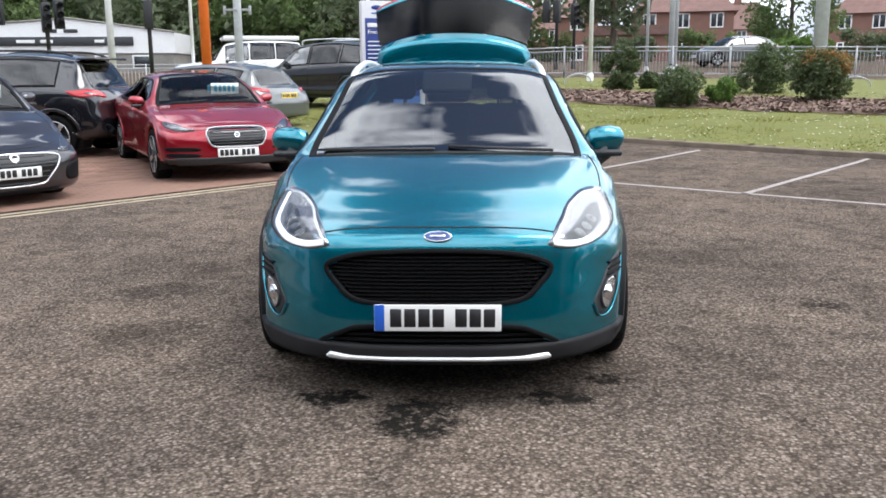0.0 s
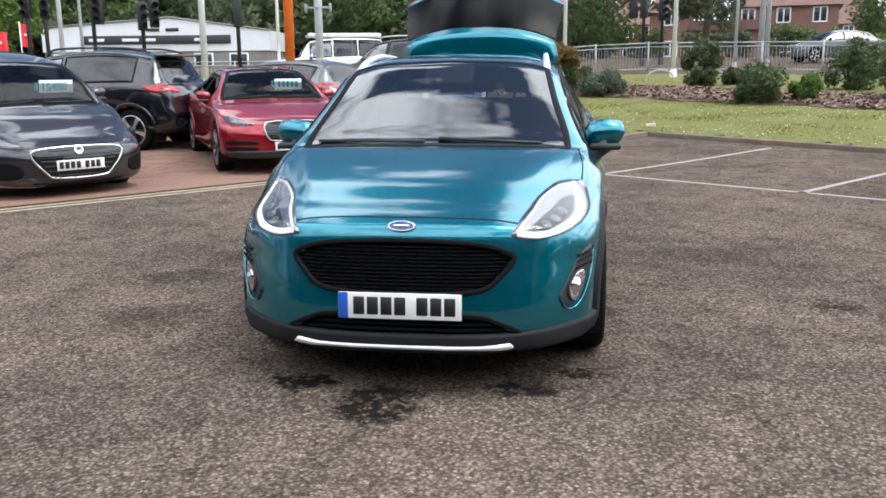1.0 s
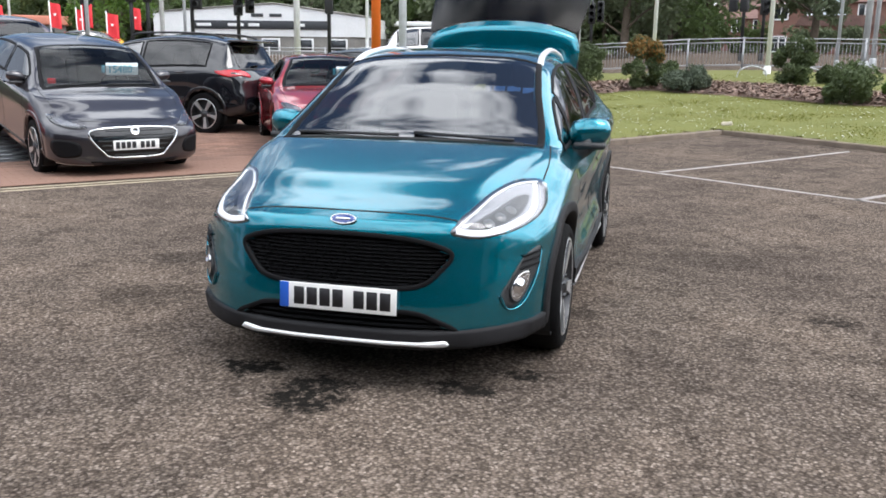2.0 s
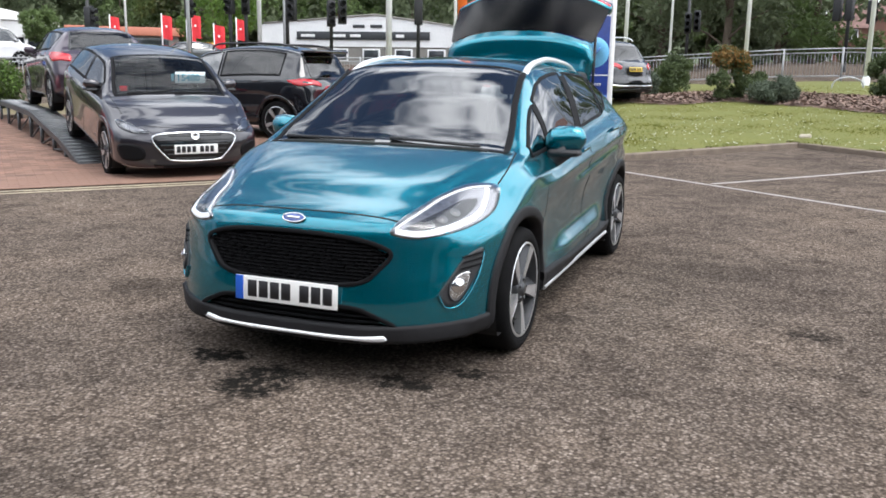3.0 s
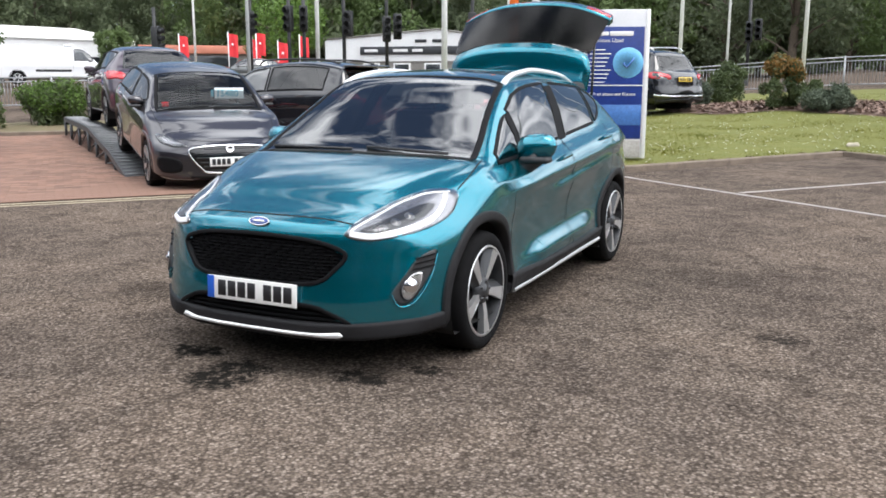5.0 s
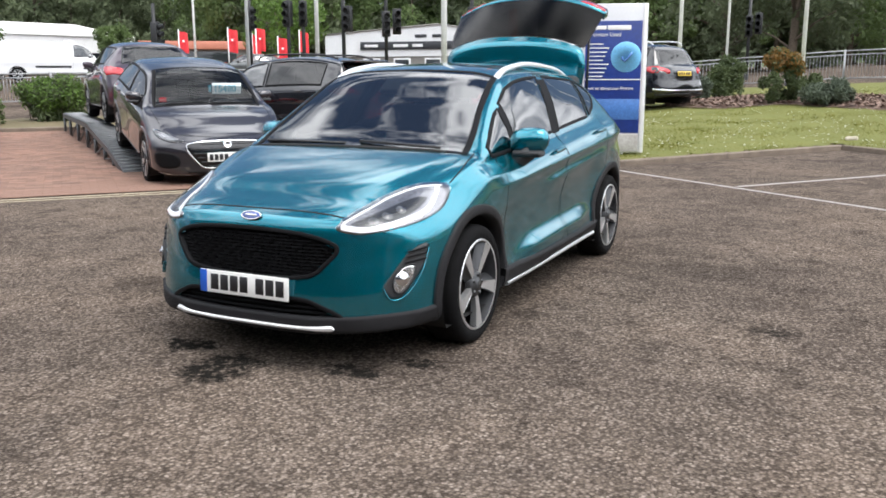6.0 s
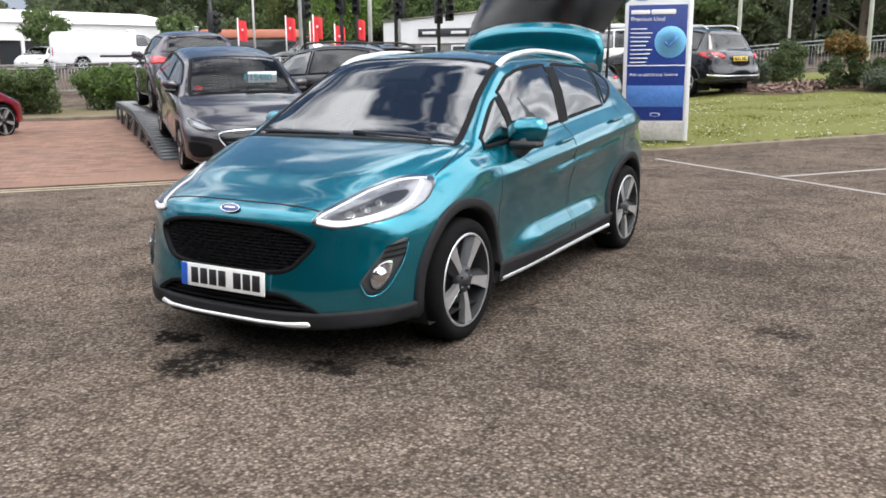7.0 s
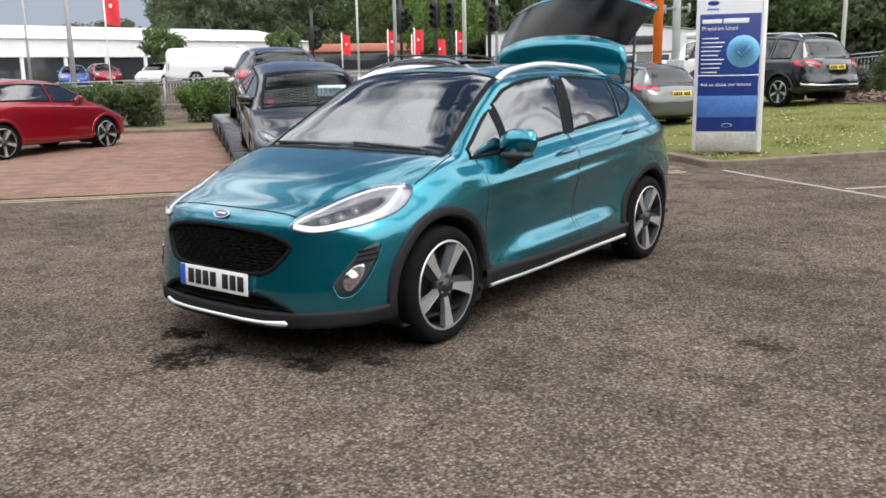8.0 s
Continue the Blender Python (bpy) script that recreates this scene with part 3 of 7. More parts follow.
    # panel gaps
    for sd in (1, -1):
        for a, b in doors:
            part("door_gap", sh.band([(sd, a, low(a)), (sd, a + 0.005, 0.62), (sd, a + 0.02, 0.36), (sd, a + 0.06, 0.315), (sd, b - 0.06, 0.315), (sd, b - 0.02, 0.36), (sd, b - 0.005, 0.62), (sd, b, low(b))], 0.004, "side", 0.001, per=16, curved=False), M["seam"], root)
            if s.get("recess"):
                c = Vector((sd, b - 0.15, belt(b) - 0.093))
                part("handle_recess", sh.patch([c + Vector((0, 0.105 * math.cos(t), 0.034 * math.sin(t) + 0.012 * math.cos(t))) for t in [math.pi * q / 7 for q in range(14)]], "side", 0.0015, 3, 0, 2), P, root)
            part("door_handle", sh.band([(sd, b - 0.24, belt(b) - 0.10), (sd, b - 0.16, belt(b) - 0.095), (sd, b - 0.06, belt(b) - 0.092)], 0.03, "side", 0.028, depth=0.004, taper=lambda u: 0.55 + 0.45 * math.sin(math.pi * u)), P, root)
    bx = s["bonnet"]
    line = [(-bx[1], bx[0] + bx[2], 0), (-bx[1] * 0.6, bx[0] + bx[2] * 0.32, 0), (0, bx[0], 0), (bx[1] * 0.6, bx[0] + bx[2] * 0.32, 0), (bx[1], bx[0] + bx[2], 0)]
    part("bonnet_gap", sh.band(line, 0.009, "top", 0.0015, per=8), M["seam"], root)
    for sd in (1, -1):
        part("bonnet_gap", sh.band([(sd * bx[3], bx[4], 0), (sd * (0.5 * (bx[3] + tw(y0)) + 0.02), 0.5 * (bx[4] + y0), 0), (sd * (tw(y0) + 0.015), y0 + 0.04, 0)], 0.007, "top", 0.0015, per=10), M["seam"], root)
    # arches and wheels
    for sd in (1, -1):
        for a in (fa, ra):
            ring = [(sd, a + (ar + 0.022) * math.cos(t), r + (ar + 0.022) * math.sin(t)) for t in [math.radians(s.get("arch_low", -32) + (180 - 2 * s.get("arch_low", -32)) * q / 24) for q in range(25)]]
            part("arch_trim", sh.band(ring, s.get("clad", 0.05), "side", s.get("clad_off", 0.008), per=2, depth=0.05), M["cladding" if s.get("clad") else s["paint"]], root)
            vs, fs = lathe([(0.46, 0.02), (0.46, ar + 0.004), (W - 0.03, ar + 0.004)], 40)
            vs = [Vector((sd * v[0], a + v[1], max(r + v[2], 0.16))) for v in vs]
            part("arch_liner", (vs, fs), M["liner"], root)
            wheel(root, "wheel", sd * (s.get("wheel_x", W - 0.015)), a, r, s.get("tyre_width", 0.205), s.get("spokes", 5), s.get("wheel_style", "five"), s.get("rim", 0.7), s.get("wheel_face", "alloy"))
    # mirrors
    if s.get("mirrors", True):
        my, mz = s["mirror"]
        for sd in (1, -1):
            bx_, _ = sh.snap((sd, my, mz), "side")
            x = abs(bx_.x) + s.get("mirror_out", 0.0)
            wide = s.get("mirror_wide", 1.0)
            pr = [(0.0, 0.045), (0.015, 0.072), (0.06, 0.085), (0.12, 0.082), (0.17, 0.066), (0.19, 0.036), (0.196, 0.0)]
            vs, fs = [], []
            N = 18
            for q, h in pr:
                for k2 in range(N):
                    t = 2 * math.pi * k2 / N
                    vs.append(Vector((sd * (x - 0.035 * wide ** 2 + q * wide), my + 0.02 - 0.075 * (0.6 + 0.4 * h / 0.1) * (math.cos(t) if math.cos(t) > 0 else math.cos(t) * 0.35) * (0.5 + h * 5) + 0.12 * q, mz + 0.05 + h * s.get("mirror_tall", 0.78) * math.sin(t) + 0.12 * q)))
            fs = [(i * N + k2, i * N + (k2 + 1) % N, (i + 1) * N + (k2 + 1) % N, (i + 1) * N + k2) for i in range(len(pr) - 1) for k2 in range(N)]
            fs += [tuple(range(N - 1, -1, -1)), tuple((len(pr) - 1) * N + k2 for k2 in range(N))]
            if sd < 0:
                fs = [tuple(reversed(f)) for f in fs]
            mr = part("mirror_shell", (vs, fs), P, root)
            part("mirror_foot", tube([(sd * (x - 0.04), my + 0.0, mz - 0.075), (sd * (x + 0.02), my + 0.01, mz - 0.03), (sd * (x + 0.08), my + 0.01, mz + 0.01)], s.get("mirror_foot", 0.045), 10, [1.1, 0.9, 0.8]), M["plastic"], mr)
            part("mirror_trim", box(sd * (x - 0.02), sd * (x + 0.14 * wide), my - 0.055, my + 0.045, mz - 0.024, mz + 0.012, 0.015), M["plastic"], mr)
    # cabin
    fz = s.get("floor", 0.30)
    part("cabin_floor", join(box(-W + 0.1, W - 0.1, y0 - 0.1, s.get("cabin_end", L - 0.6), fz - 0.04, fz, 0.01)), M["dash"], root)
    by = belt(y0 + 0.5)
    part("dashboard", join(box(-W + 0.13, W - 0.13, y0 + 0.03, y0 + 0.55, by - 0.3, by - 0.035, 0.05, 3), box(s["driver"] * 0.37 - 0.18, s["driver"] * 0.37 + 0.18, y0 + 0.38, y0 + 0.58, by - 0.1, by + 0.01, 0.04, 3)), M["dash"], root)
    steering_wheel(root, s["driver"] * 0.37, y0 + 0.72, by - 0.06)
    sy = s.get("seat_y", y0 + 1.35)
    seats(root, (-0.37, 0.37), sy, fz + 0.32, M["cloth"])
    seats(root, (-0.42, 0.0, 0.42), sy + 0.85, fz + s.get("rear_seat", 0.20), M["cloth"], 0.42)
    for sd in (1, -1):
        part("wiper", join(tube([sh.snap((s["driver"] * (0.05 if sd > 0 else -0.55), y0 + 0.0, 0), "top")[0] + Vector((0, 0, 0.02)), sh.snap((s["driver"] * (0.62 if sd > 0 else -0.02), y0 + 0.05, 0), "top")[0] + Vector((0, 0, 0.014))], 0.009, 6)), M["plastic"], root)
    return root, sh


def measures(L, W, H, axles, tyre, paint_name, cowl, head, roof_end, tail_top, belt_z, lead=0.70, bottom=0.22, roof_w=0.56, driver=1, nose_y=0.06, **more):
    """Curves of a car's skin from a few of its places: cowl, windscreen head, roof end and tail top are (y, z)."""
    (cy, cz), (hy, hz), (ry, rz), (ty, tz) = cowl, head, roof_end, tail_top
    W2 = W / 2
    s = {
        "L": L, "W": W, "axles": axles, "tyre": tyre, "paint": paint_name, "driver": driver,
        "top": curve((0, lead - 0.04), (0.12, lead + 0.02), (0.3, lead + 0.07), (0.6 * cy, lead + 0.72 * (cz - lead)), (cy, cz), (0.5 * (cy + hy), 0.5 * (cz + hz) + 0.035), (hy, hz), (0.5 * (hy + ry), H), (ry, rz), (ty, tz), (max(L - 0.1, ty + 0.05), tz - 0.06), (L, tz - 0.16)),
        "bottom": curve((0, bottom + 0.02), (0.4, bottom), (L - 0.5, bottom), (L, bottom + 0.10)),
        "belt": curve((0, lead - 0.10), (0.4, lead + 0.06), (cy, belt_z - 0.04), (cy + 0.6, belt_z), (0.75 * L, belt_z + 0.06), (L - 0.1, tz - 0.10 if tz < belt_z + 0.2 else belt_z + 0.06), (L, tz - 0.2 if tz < belt_z + 0.2 else belt_z)),
        "top_width": curve((0, W2 * 0.62), (0.4, W2 * 0.74), (cy, W2 * 0.82), (hy, roof_w + 0.01), (0.5 * (hy + ry), roof_w), (ry, roof_w - 0.04), (ty, W2 * (0.74 if tz < belt_z + 0.25 else 0.64)), (L, W2 * 0.7)),
        "edge": curve((0, lead - 0.055), (0.12, lead), (0.3, lead + 0.045), (0.6 * cy, lead + 0.70 * (cz - lead) - 0.02), (cy, cz - 0.03), (0.5 * (cy + hy), 0.5 * (cz + hz) - 0.01), (hy, hz - 0.055), (0.5 * (hy + ry), H - 0.065), (ry, rz - 0.05), (ty, tz - 0.03), (max(L - 0.1, ty + 0.05), tz - 0.09), (L, tz - 0.2)),
        "plan": curve((0, 0.97), (0.5, 0.985), (1.0, 1.0), (L * 0.65, 1.0), (L - 0.4, 0.985), (L, 0.94)),
        "nose": curve((0.15, 0.10), (0.3, 0.0), (0.5, 0.0), (0.65, nose_y * 0.4), (lead, nose_y), (1.3, nose_y + 0.05)),
        "tail": curve((0.2, 0.08), (0.4, 0.0), (0.6, 0.0), (0.8, 0.06), (tz, 0.09), (1.9, 0.12)),
        "sweep": 0.34, "sweep_power": 3.5, "screen": (cy + 0.02, hy), "bonnet": (0.14, W2 * 0.6, 0.12, W2 * 0.80, 0.62),
        "doors": [(cy + 0.18, 0.5 * (axles[0] + axles[1]) + 0.06), (0.5 * (axles[0] + axles[1]) + 0.07, axles[1] - 0.28)],
        "windows": [(cy + 0.30, 0.5 * (axles[0] + axles[1]) + 0.03), (0.5 * (axles[0] + axles[1]) + 0.10, min(axles[1] + 0.05, ry))],
        "mirror": (cy + 0.42, belt_z + 0.01),
        "cabin_end": min(axles[1] + 0.1, L - 0.5),
    }
    s.update(more)
    return s


# ---- the teal car ----
HERO = {
    "L": 4.03, "W": 1.735, "axles": (0.80, 3.293), "tyre": 0.310, "paint": "teal", "driver": -1,
    "top": curve((0, 0.735), (0.05, 0.755), (0.15, 0.79), (0.3, 0.84), (0.6, 0.91), (0.9, 0.962), (1.0, 0.978), (1.15, 1.065), (1.45, 1.255), (1.72, 1.395), (1.95, 1.430), (2.35, 1.452), (2.9, 1.436), (3.4, 1.385), (3.7, 1.16), (3.88, 0.96), (4.03, 0.80)),
    "bottom": curve((0, 0.185), (0.5, 0.18), (3.5, 0.20), (4.03, 0.30)),
    "belt": curve((0, 0.67), (0.25, 0.765), (0.5, 0.85), (0.9, 0.908), (1.3, 0.92), (1.7, 0.95), (2.2, 0.992), (3.0, 1.055), (3.5, 1.08), (3.9, 0.93), (4.03, 0.78)),
    "top_width": curve((0, 0.58), (0.3, 0.64), (0.6, 0.685), (1.0, 0.715), (1.45, 0.63), (1.72, 0.59), (2.3, 0.565), (3.0, 0.545), (3.4, 0.53), (3.7, 0.56), (4.03, 0.55)),
    "edge": curve((0, 0.718), (0.15, 0.772), (0.3, 0.825), (0.6, 0.895), (0.9, 0.945), (1.0, 0.960), (1.15, 1.03), (1.45, 1.205), (1.72, 1.335), (1.95, 1.373), (2.35, 1.388), (2.9, 1.37), (3.4, 1.325), (3.7, 1.12), (3.9, 0.92), (4.03, 0.74)),
    "plan": curve((0, 0.97), (0.4, 0.985), (0.9, 1.0), (2.6, 0.99), (3.3, 1.0), (3.7, 0.98), (4.03, 0.92)),
    "nose": curve((0.15, 0.06), (0.23, 0.0), (0.34, 0.0), (0.45, 0.015), (0.56, 0.035), (0.66, 0.05), (0.74, 0.085), (0.80, 0.12), (1.3, 0.16)),
    "tail": curve((0.2, 0.08), (0.4, 0.0), (0.65, 0.0), (0.9, 0.08), (1.4, 0.15)),
    "sweep": 0.44, "sweep_power": 3.6, "bow_reach": 1.2, "screen": (0.99, 1.73), "bonnet": (0.131, 0.49, 0.018, 0.748, 0.69), "shoulder": 0.075, "tumble": 0.03, "waist": 1.0, "crown": 0.80,
    "doors": [(1.18, 2.20), (2.21, 3.12)], "windows": [(1.13, 1.47), (1.52, 2.17, 1.52, 2.27), (2.29, 2.93, 2.41, 3.05), (0, [(3.095, 1.322), (3.17, 1.300), (3.25, 1.262), (3.275, 1.225), (3.22, 1.185), (3.12, 1.13), (2.985, 1.088), (3.02, 1.17), (3.06, 1.25)], None)], "mirror": (1.45, 0.938),
    "arch": 0.366, "clad": 0.052, "clad_off": 0.014, "wheel_x": 0.868, "rim": 0.745, "screen_inset": 0.035, "cabin_end": 3.9, "floor": 0.30, "rail": 0.036, "side_form": lambda y, z: hero_side(y, z), "top_form": lambda x, y, z: hero_top(x, y, z), "frame_width": 0.022, "rear_seat": 0.30, "surround": 0.036, "recess": True, "screen_glass": "glass", "arch_low": -14, "mirror_tall": 0.95, "mirror_wide": 1.1, "mirror_out": 0.03, "mirror_foot": 0.058,
    "cut": lambda c: (c[1] > 3.46 and abs(c[0]) < 0.50 and c[2] > 0.70 and c[2] > 0.9 - (c[1] - 3.46) * 0.4) or hero_front_cut(c),
}


def hero_side(y, z):
    """Pressed lines in the flank: a shoulder crease rising to the tail, a second one under it on the rear door, and a scoop above the sill."""
    on = smooth(0.95, 1.5, y) * (1 - smooth(3.75, 3.95, y))
    d = z - (0.775 + 0.060 * (y - 1.0))
    a = 0.031 * (max(0, 1 - d / 0.12) if d > 0 else max(0, 1 + d / 0.06)) * on
    low_on = smooth(1.3, 1.75, y) * (1 - smooth(2.5, 2.95, y))
    e = z - (0.385 + 0.025 * (y - 2.0))
    b = 0.046 * (max(0, 1 - e / 0.085) if e > 0 else max(0, 1 + e / 0.14)) * low_on
    rear_on = smooth(1.68, 2.05, y) * (1 - smooth(3.0, 3.35, y))
    g = z - (0.70 + 0.097 * (y - 1.72))
    c = 0.024 * (max(0, 1 - g / 0.05) if g > 0 else max(0, 1 + g / 0.16)) * rear_on
    return a + b + c


def hero_top(x, y, z):
    """The bonnet's raised middle, bounded by two ridges that spread towards the screen."""
    if z < 0.66 or not 0.1 < y < 1.02:
        return 0
    ridge = 0.50 + 0.24 * (y - 0.13)
    return 0.012 * smooth(ridge + 0.035, ridge - 0.02, abs(x)) * smooth(0.12, 0.35, y) * (1 - smooth(0.86, 1.0, y))


def both(pts, k):
    return [(k * p[0], p[1], p[2]) for p in pts]


LAMP = [(0.455, 0.10, 0.682), (0.50, 0.11, 0.662), (0.56, 0.14, 0.655), (0.645, 0.19, 0.664), (0.73, 0.34, 0.688), (0.782, 0.47, 0.718), (0.803, 0.56, 0.752), (0.803, 0.635, 0.808), (0.752, 0.645, 0.838), (0.665, 0.545, 0.840), (0.592, 0.41, 0.810), (0.546, 0.26, 0.769), (0.494, 0.148, 0.729)]
GRILLE = [(0.0, 0, 0.662), (0.28, 0, 0.652), (0.42, 0, 0.622), (0.468, 0, 0.585), (0.42, 0, 0.52), (0.36, 0, 0.468), (0.25, 0, 0.447), (0.0, 0, 0.44), (-0.25, 0, 0.447), (-0.36, 0, 0.468), (-0.42, 0, 0.52), (-0.468, 0, 0.585), (-0.42, 0, 0.622), (-0.28, 0, 0.652)]
INTAKE = [(0.0, 0, 0.352), (0.30, 0, 0.352), (0.40, 0, 0.325), (0.50, 0, 0.27), (0.40, 0, 0.252), (0.0, 0, 0.25), (-0.40, 0, 0.252), (-0.50, 0, 0.27), (-0.40, 0, 0.325), (-0.30, 0, 0.352)]
FOG = [(0.785, 0.36, 0.60), (0.74, 0.28, 0.565), (0.695, 0.21, 0.48), (0.655, 0.17, 0.405), (0.685, 0.19, 0.355), (0.725, 0.24, 0.37), (0.765, 0.31, 0.46), (0.79, 0.36, 0.55)]
SHR = lambda o, f: [tuple(Vector(p).lerp(sum((Vector(q) for q in o), Vector()) / len(o), f)) for p in o]


def hero_front_cut(c):
    if c[1] > 0.6:
        return False
    x, z = abs(c[0]), c[2]
    for o in (GRILLE, INTAKE):
        if inside([(p[0], p[2]) for p in SHR(o, 0.0)], c[0], z) and c[1] < 0.3:
            return True
    return False


hero, hs = car("hatchback", "teal five-door hatchback with its tailgate open, black grille and grey cladding", "car", HERO, Matrix.Identity(4), fine=2)

# grille: a dark well, a rim and rows of short bars
def mesh_grille(o, rows, name, deep=0.05):
    well = part(name, hs.patch(o, "front", -deep, 6, 0, 4), M["liner"], hero)
    part("grille_rim", hs.band(o, 0.020, "front", 0.006, True, 4, depth=0.06), M["mesh_black"], well)
    poly = [(p[0], p[2]) for p in SHR(o, 0.03)]
    zs = [p[1] for p in poly]
    for k in range(rows):
        z = min(zs) + (max(zs) - min(zs)) * (k + 0.5) / rows
        xs = [x / 200 for x in range(-110, 111) if inside(poly, x / 200, z)]
        if len(xs) < 4:
            continue
        x0, x1 = xs[0], xs[-1]
        line = [(x0 + (x1 - x0) * i / 24, 0, z) for i in range(25)]
        part("grille_bar", hs.band(line, 0.008, "front", -0.012, per=1, depth=0.03, curved=False), M["mesh_black"], well)
        h = (max(zs) - min(zs)) / rows
        n = max(2, int((x1 - x0) / 0.06))
        if rows > 4:
            for i in range(1, n):
                xf = x0 + (x1 - x0) * (i + (k % 2) * 0.5) / n
                part("grille_fin", hs.band([(xf, 0, z - h * 0.5), (xf + 0.012, 0, z + h * 0.5)], 0.007, "front", -0.012, per=2, depth=0.03), M["mesh_black"], well)
    return well


mesh_grille(GRILLE, 14, "upper_grille")
mesh_grille(INTAKE, 4, "lower_grille")
part("lower_bumper_trim", hs.band([(-0.825, 0.405, 0.258), (-0.78, 0.32, 0.252), (-0.66, 0.17, 0.245), (-0.48, 0.03, 0.236), (-0.25, 0.0, 0.232), (0.25, 0.0, 0.232), (0.48, 0.03, 0.236), (0.66, 0.17, 0.245), (0.78, 0.32, 0.252), (0.825, 0.405, 0.258)], 0.08, "hub", 0.012, per=8, depth=0.02), M["cladding"], hero)
part("skid_strip", hs.band([(-0.475, 0.03, 0.226), (-0.40, 0.02, 0.223), (-0.2, 0, 0.222), (0.2, 0, 0.222), (0.40, 0.02, 0.223), (0.475, 0.03, 0.226)], 0.036, "hub", 0.022, per=8, depth=0.0, taper=lambda u: 0.45 + 0.35 * smooth(0.3, 0.8, abs(2 * u - 1)) - 0.7 * smooth(0.86, 1.0, abs(2 * u - 1))), M["satin"], hero, "satin silver strip under the bumper")
for k in (1, -1):
    hl = part("headlamp", hs.patch(both(LAMP, k), "hub", 0.002, 6, 0.02), M["reflector"], hero)
    part("daytime_strip", hs.band(both([(0.482, 0.10, 0.686), (0.56, 0.14, 0.674), (0.64, 0.19, 0.682), (0.708, 0.30, 0.702), (0.745, 0.40, 0.724), (0.762, 0.48, 0.756), (0.760, 0.55, 0.795), (0.742, 0.60, 0.825)], k), 0.027, "hub", 0.007, False, 6, taper=lambda u: 0.7 + 0.3 * math.sin(math.pi * min(1, 0.15 + u))), M["lamp_white"], hl, "bright white light strip")
    part("upper_strip", hs.band(both([(0.750, 0.63, 0.832), (0.665, 0.535, 0.830), (0.594, 0.405, 0.800), (0.548, 0.255, 0.757), (0.497, 0.148, 0.716), (0.478, 0.11, 0.694)], k), 0.013, "hub", 0.007, False, 6), M["satin"], hl, "thin pale strip")
    part("lamp_bezel", hs.patch(both([(0.515, 0.13, 0.698), (0.57, 0.16, 0.690), (0.64, 0.20, 0.698), (0.70, 0.30, 0.718), (0.732, 0.40, 0.745), (0.738, 0.49, 0.785), (0.68, 0.43, 0.785), (0.60, 0.29, 0.748), (0.55, 0.18, 0.718)], k), "hub", 0.004, 4, 0.0), M["lamp_dark"], hl, "smoked inner lamp bezel")
    for a, b, c in ((0.60, 0.19, 0.707), (0.635, 0.26, 0.724), (0.665, 0.34, 0.744)):
        loc, nor = hs.snap((k * a, b, c), "hub")
        q = nor.to_track_quat("X", "Z").to_matrix().to_4x4()
        part("projector", moved(lathe([(0.0, 0.027), (0.008, 0.025), (0.006, 0.019), (0.012, 0.010), (0.014, 0.0)], 20), Matrix.Translation(loc) @ q), M["lamp_glass_dark"], hl)
    part("lamp_lens", hs.patch(both(LAMP, k), "hub", 0.012, 6, 0.012), M["lens"], hl)
    fg = part("fog_lamp_pod", hs.patch(both(FOG, k), "hub", 0.004, 6, 0.02), M["plastic"], hero)
    part("pod_rim", hs.band(both([(0.655, 0.17, 0.41), (0.682, 0.19, 0.352), (0.73, 0.25, 0.365), (0.772, 0.32, 0.46), (0.795, 0.37, 0.59)], k), 0.010, "hub", 0.012), M["teal"], fg)
    fl = part("fog_lamp", hs.patch(both([(0.758, 0.29, 0.505), (0.722, 0.235, 0.495), (0.692, 0.20, 0.44), (0.695, 0.21, 0.39), (0.715, 0.24, 0.385), (0.745, 0.28, 0.44)], k), "hub", 0.012, 5, 0.02), M["fog_glass"], fg)
    loc, nor = hs.snap((k * 0.718, 0.235, 0.445), "hub")
    part("fog_lamp_dome", moved(lathe([(0.012, 0.034), (0.022, 0.031), (0.020, 0.026), (0.028, 0.018), (0.032, 0.0)], 20), Matrix.Translation(loc) @ nor.to_track_quat("X", "Z").to_matrix().to_4x4()), M["chrome"], fl)
    part("fog_lamp_rim", hs.band(both([(0.758, 0.29, 0.505), (0.722, 0.235, 0.495), (0.692, 0.20, 0.44), (0.695, 0.21, 0.39), (0.715, 0.24, 0.385), (0.745, 0.28, 0.44)], k), 0.005, "hub", 0.016, True), M["plastic"], fl)
    for z in (0.525, 0.55, 0.575):
        part("pod_fin", hs.band(both([(0.725 + (z - 0.525) * 0.5, 0.25, z - 0.01), (0.785, 0.35, z + 0.005)], k), 0.008, "hub", 0.012), M["mesh_black"], fg)
    # sill cladding with a silver strip, shoulder and door creases
    part("sill_cladding", hs.band([(k, 1.16, 0.27), (k, 2.0, 0.265), (k, 2.96, 0.275)], 0.10, "side", 0.014, per=10, depth=0.02), M["cladding"], hero)
    part("sill_strip", hs.band([(k, 1.20, 0.235), (k, 2.0, 0.235), (k, 2.92, 0.245)], 0.024, "side", 0.030, per=10, depth=0.0), M["satin_dull"], hero, "silver strip along the sill")
    rail = [hs.snap((k * x, y, 0), "top")[0] + Vector((0, 0, h)) for x, y, h in ((0.555, 1.74, -0.012), (0.548, 1.84, 0.010), (0.540, 2.0, 0.022), (0.532, 2.3, 0.034), (0.52, 2.7, 0.030), (0.505, 3.05, 0.018), (0.495, 3.3, -0.012))]
    part("roof_rail", tube(along(rail, 8), 0.020, 10, [1.05 - 0.4 * i / (len(along(rail, 8)) - 1) for i in range(len(along(rail, 8)))]), M["satin"], hero, "silver roof rail")
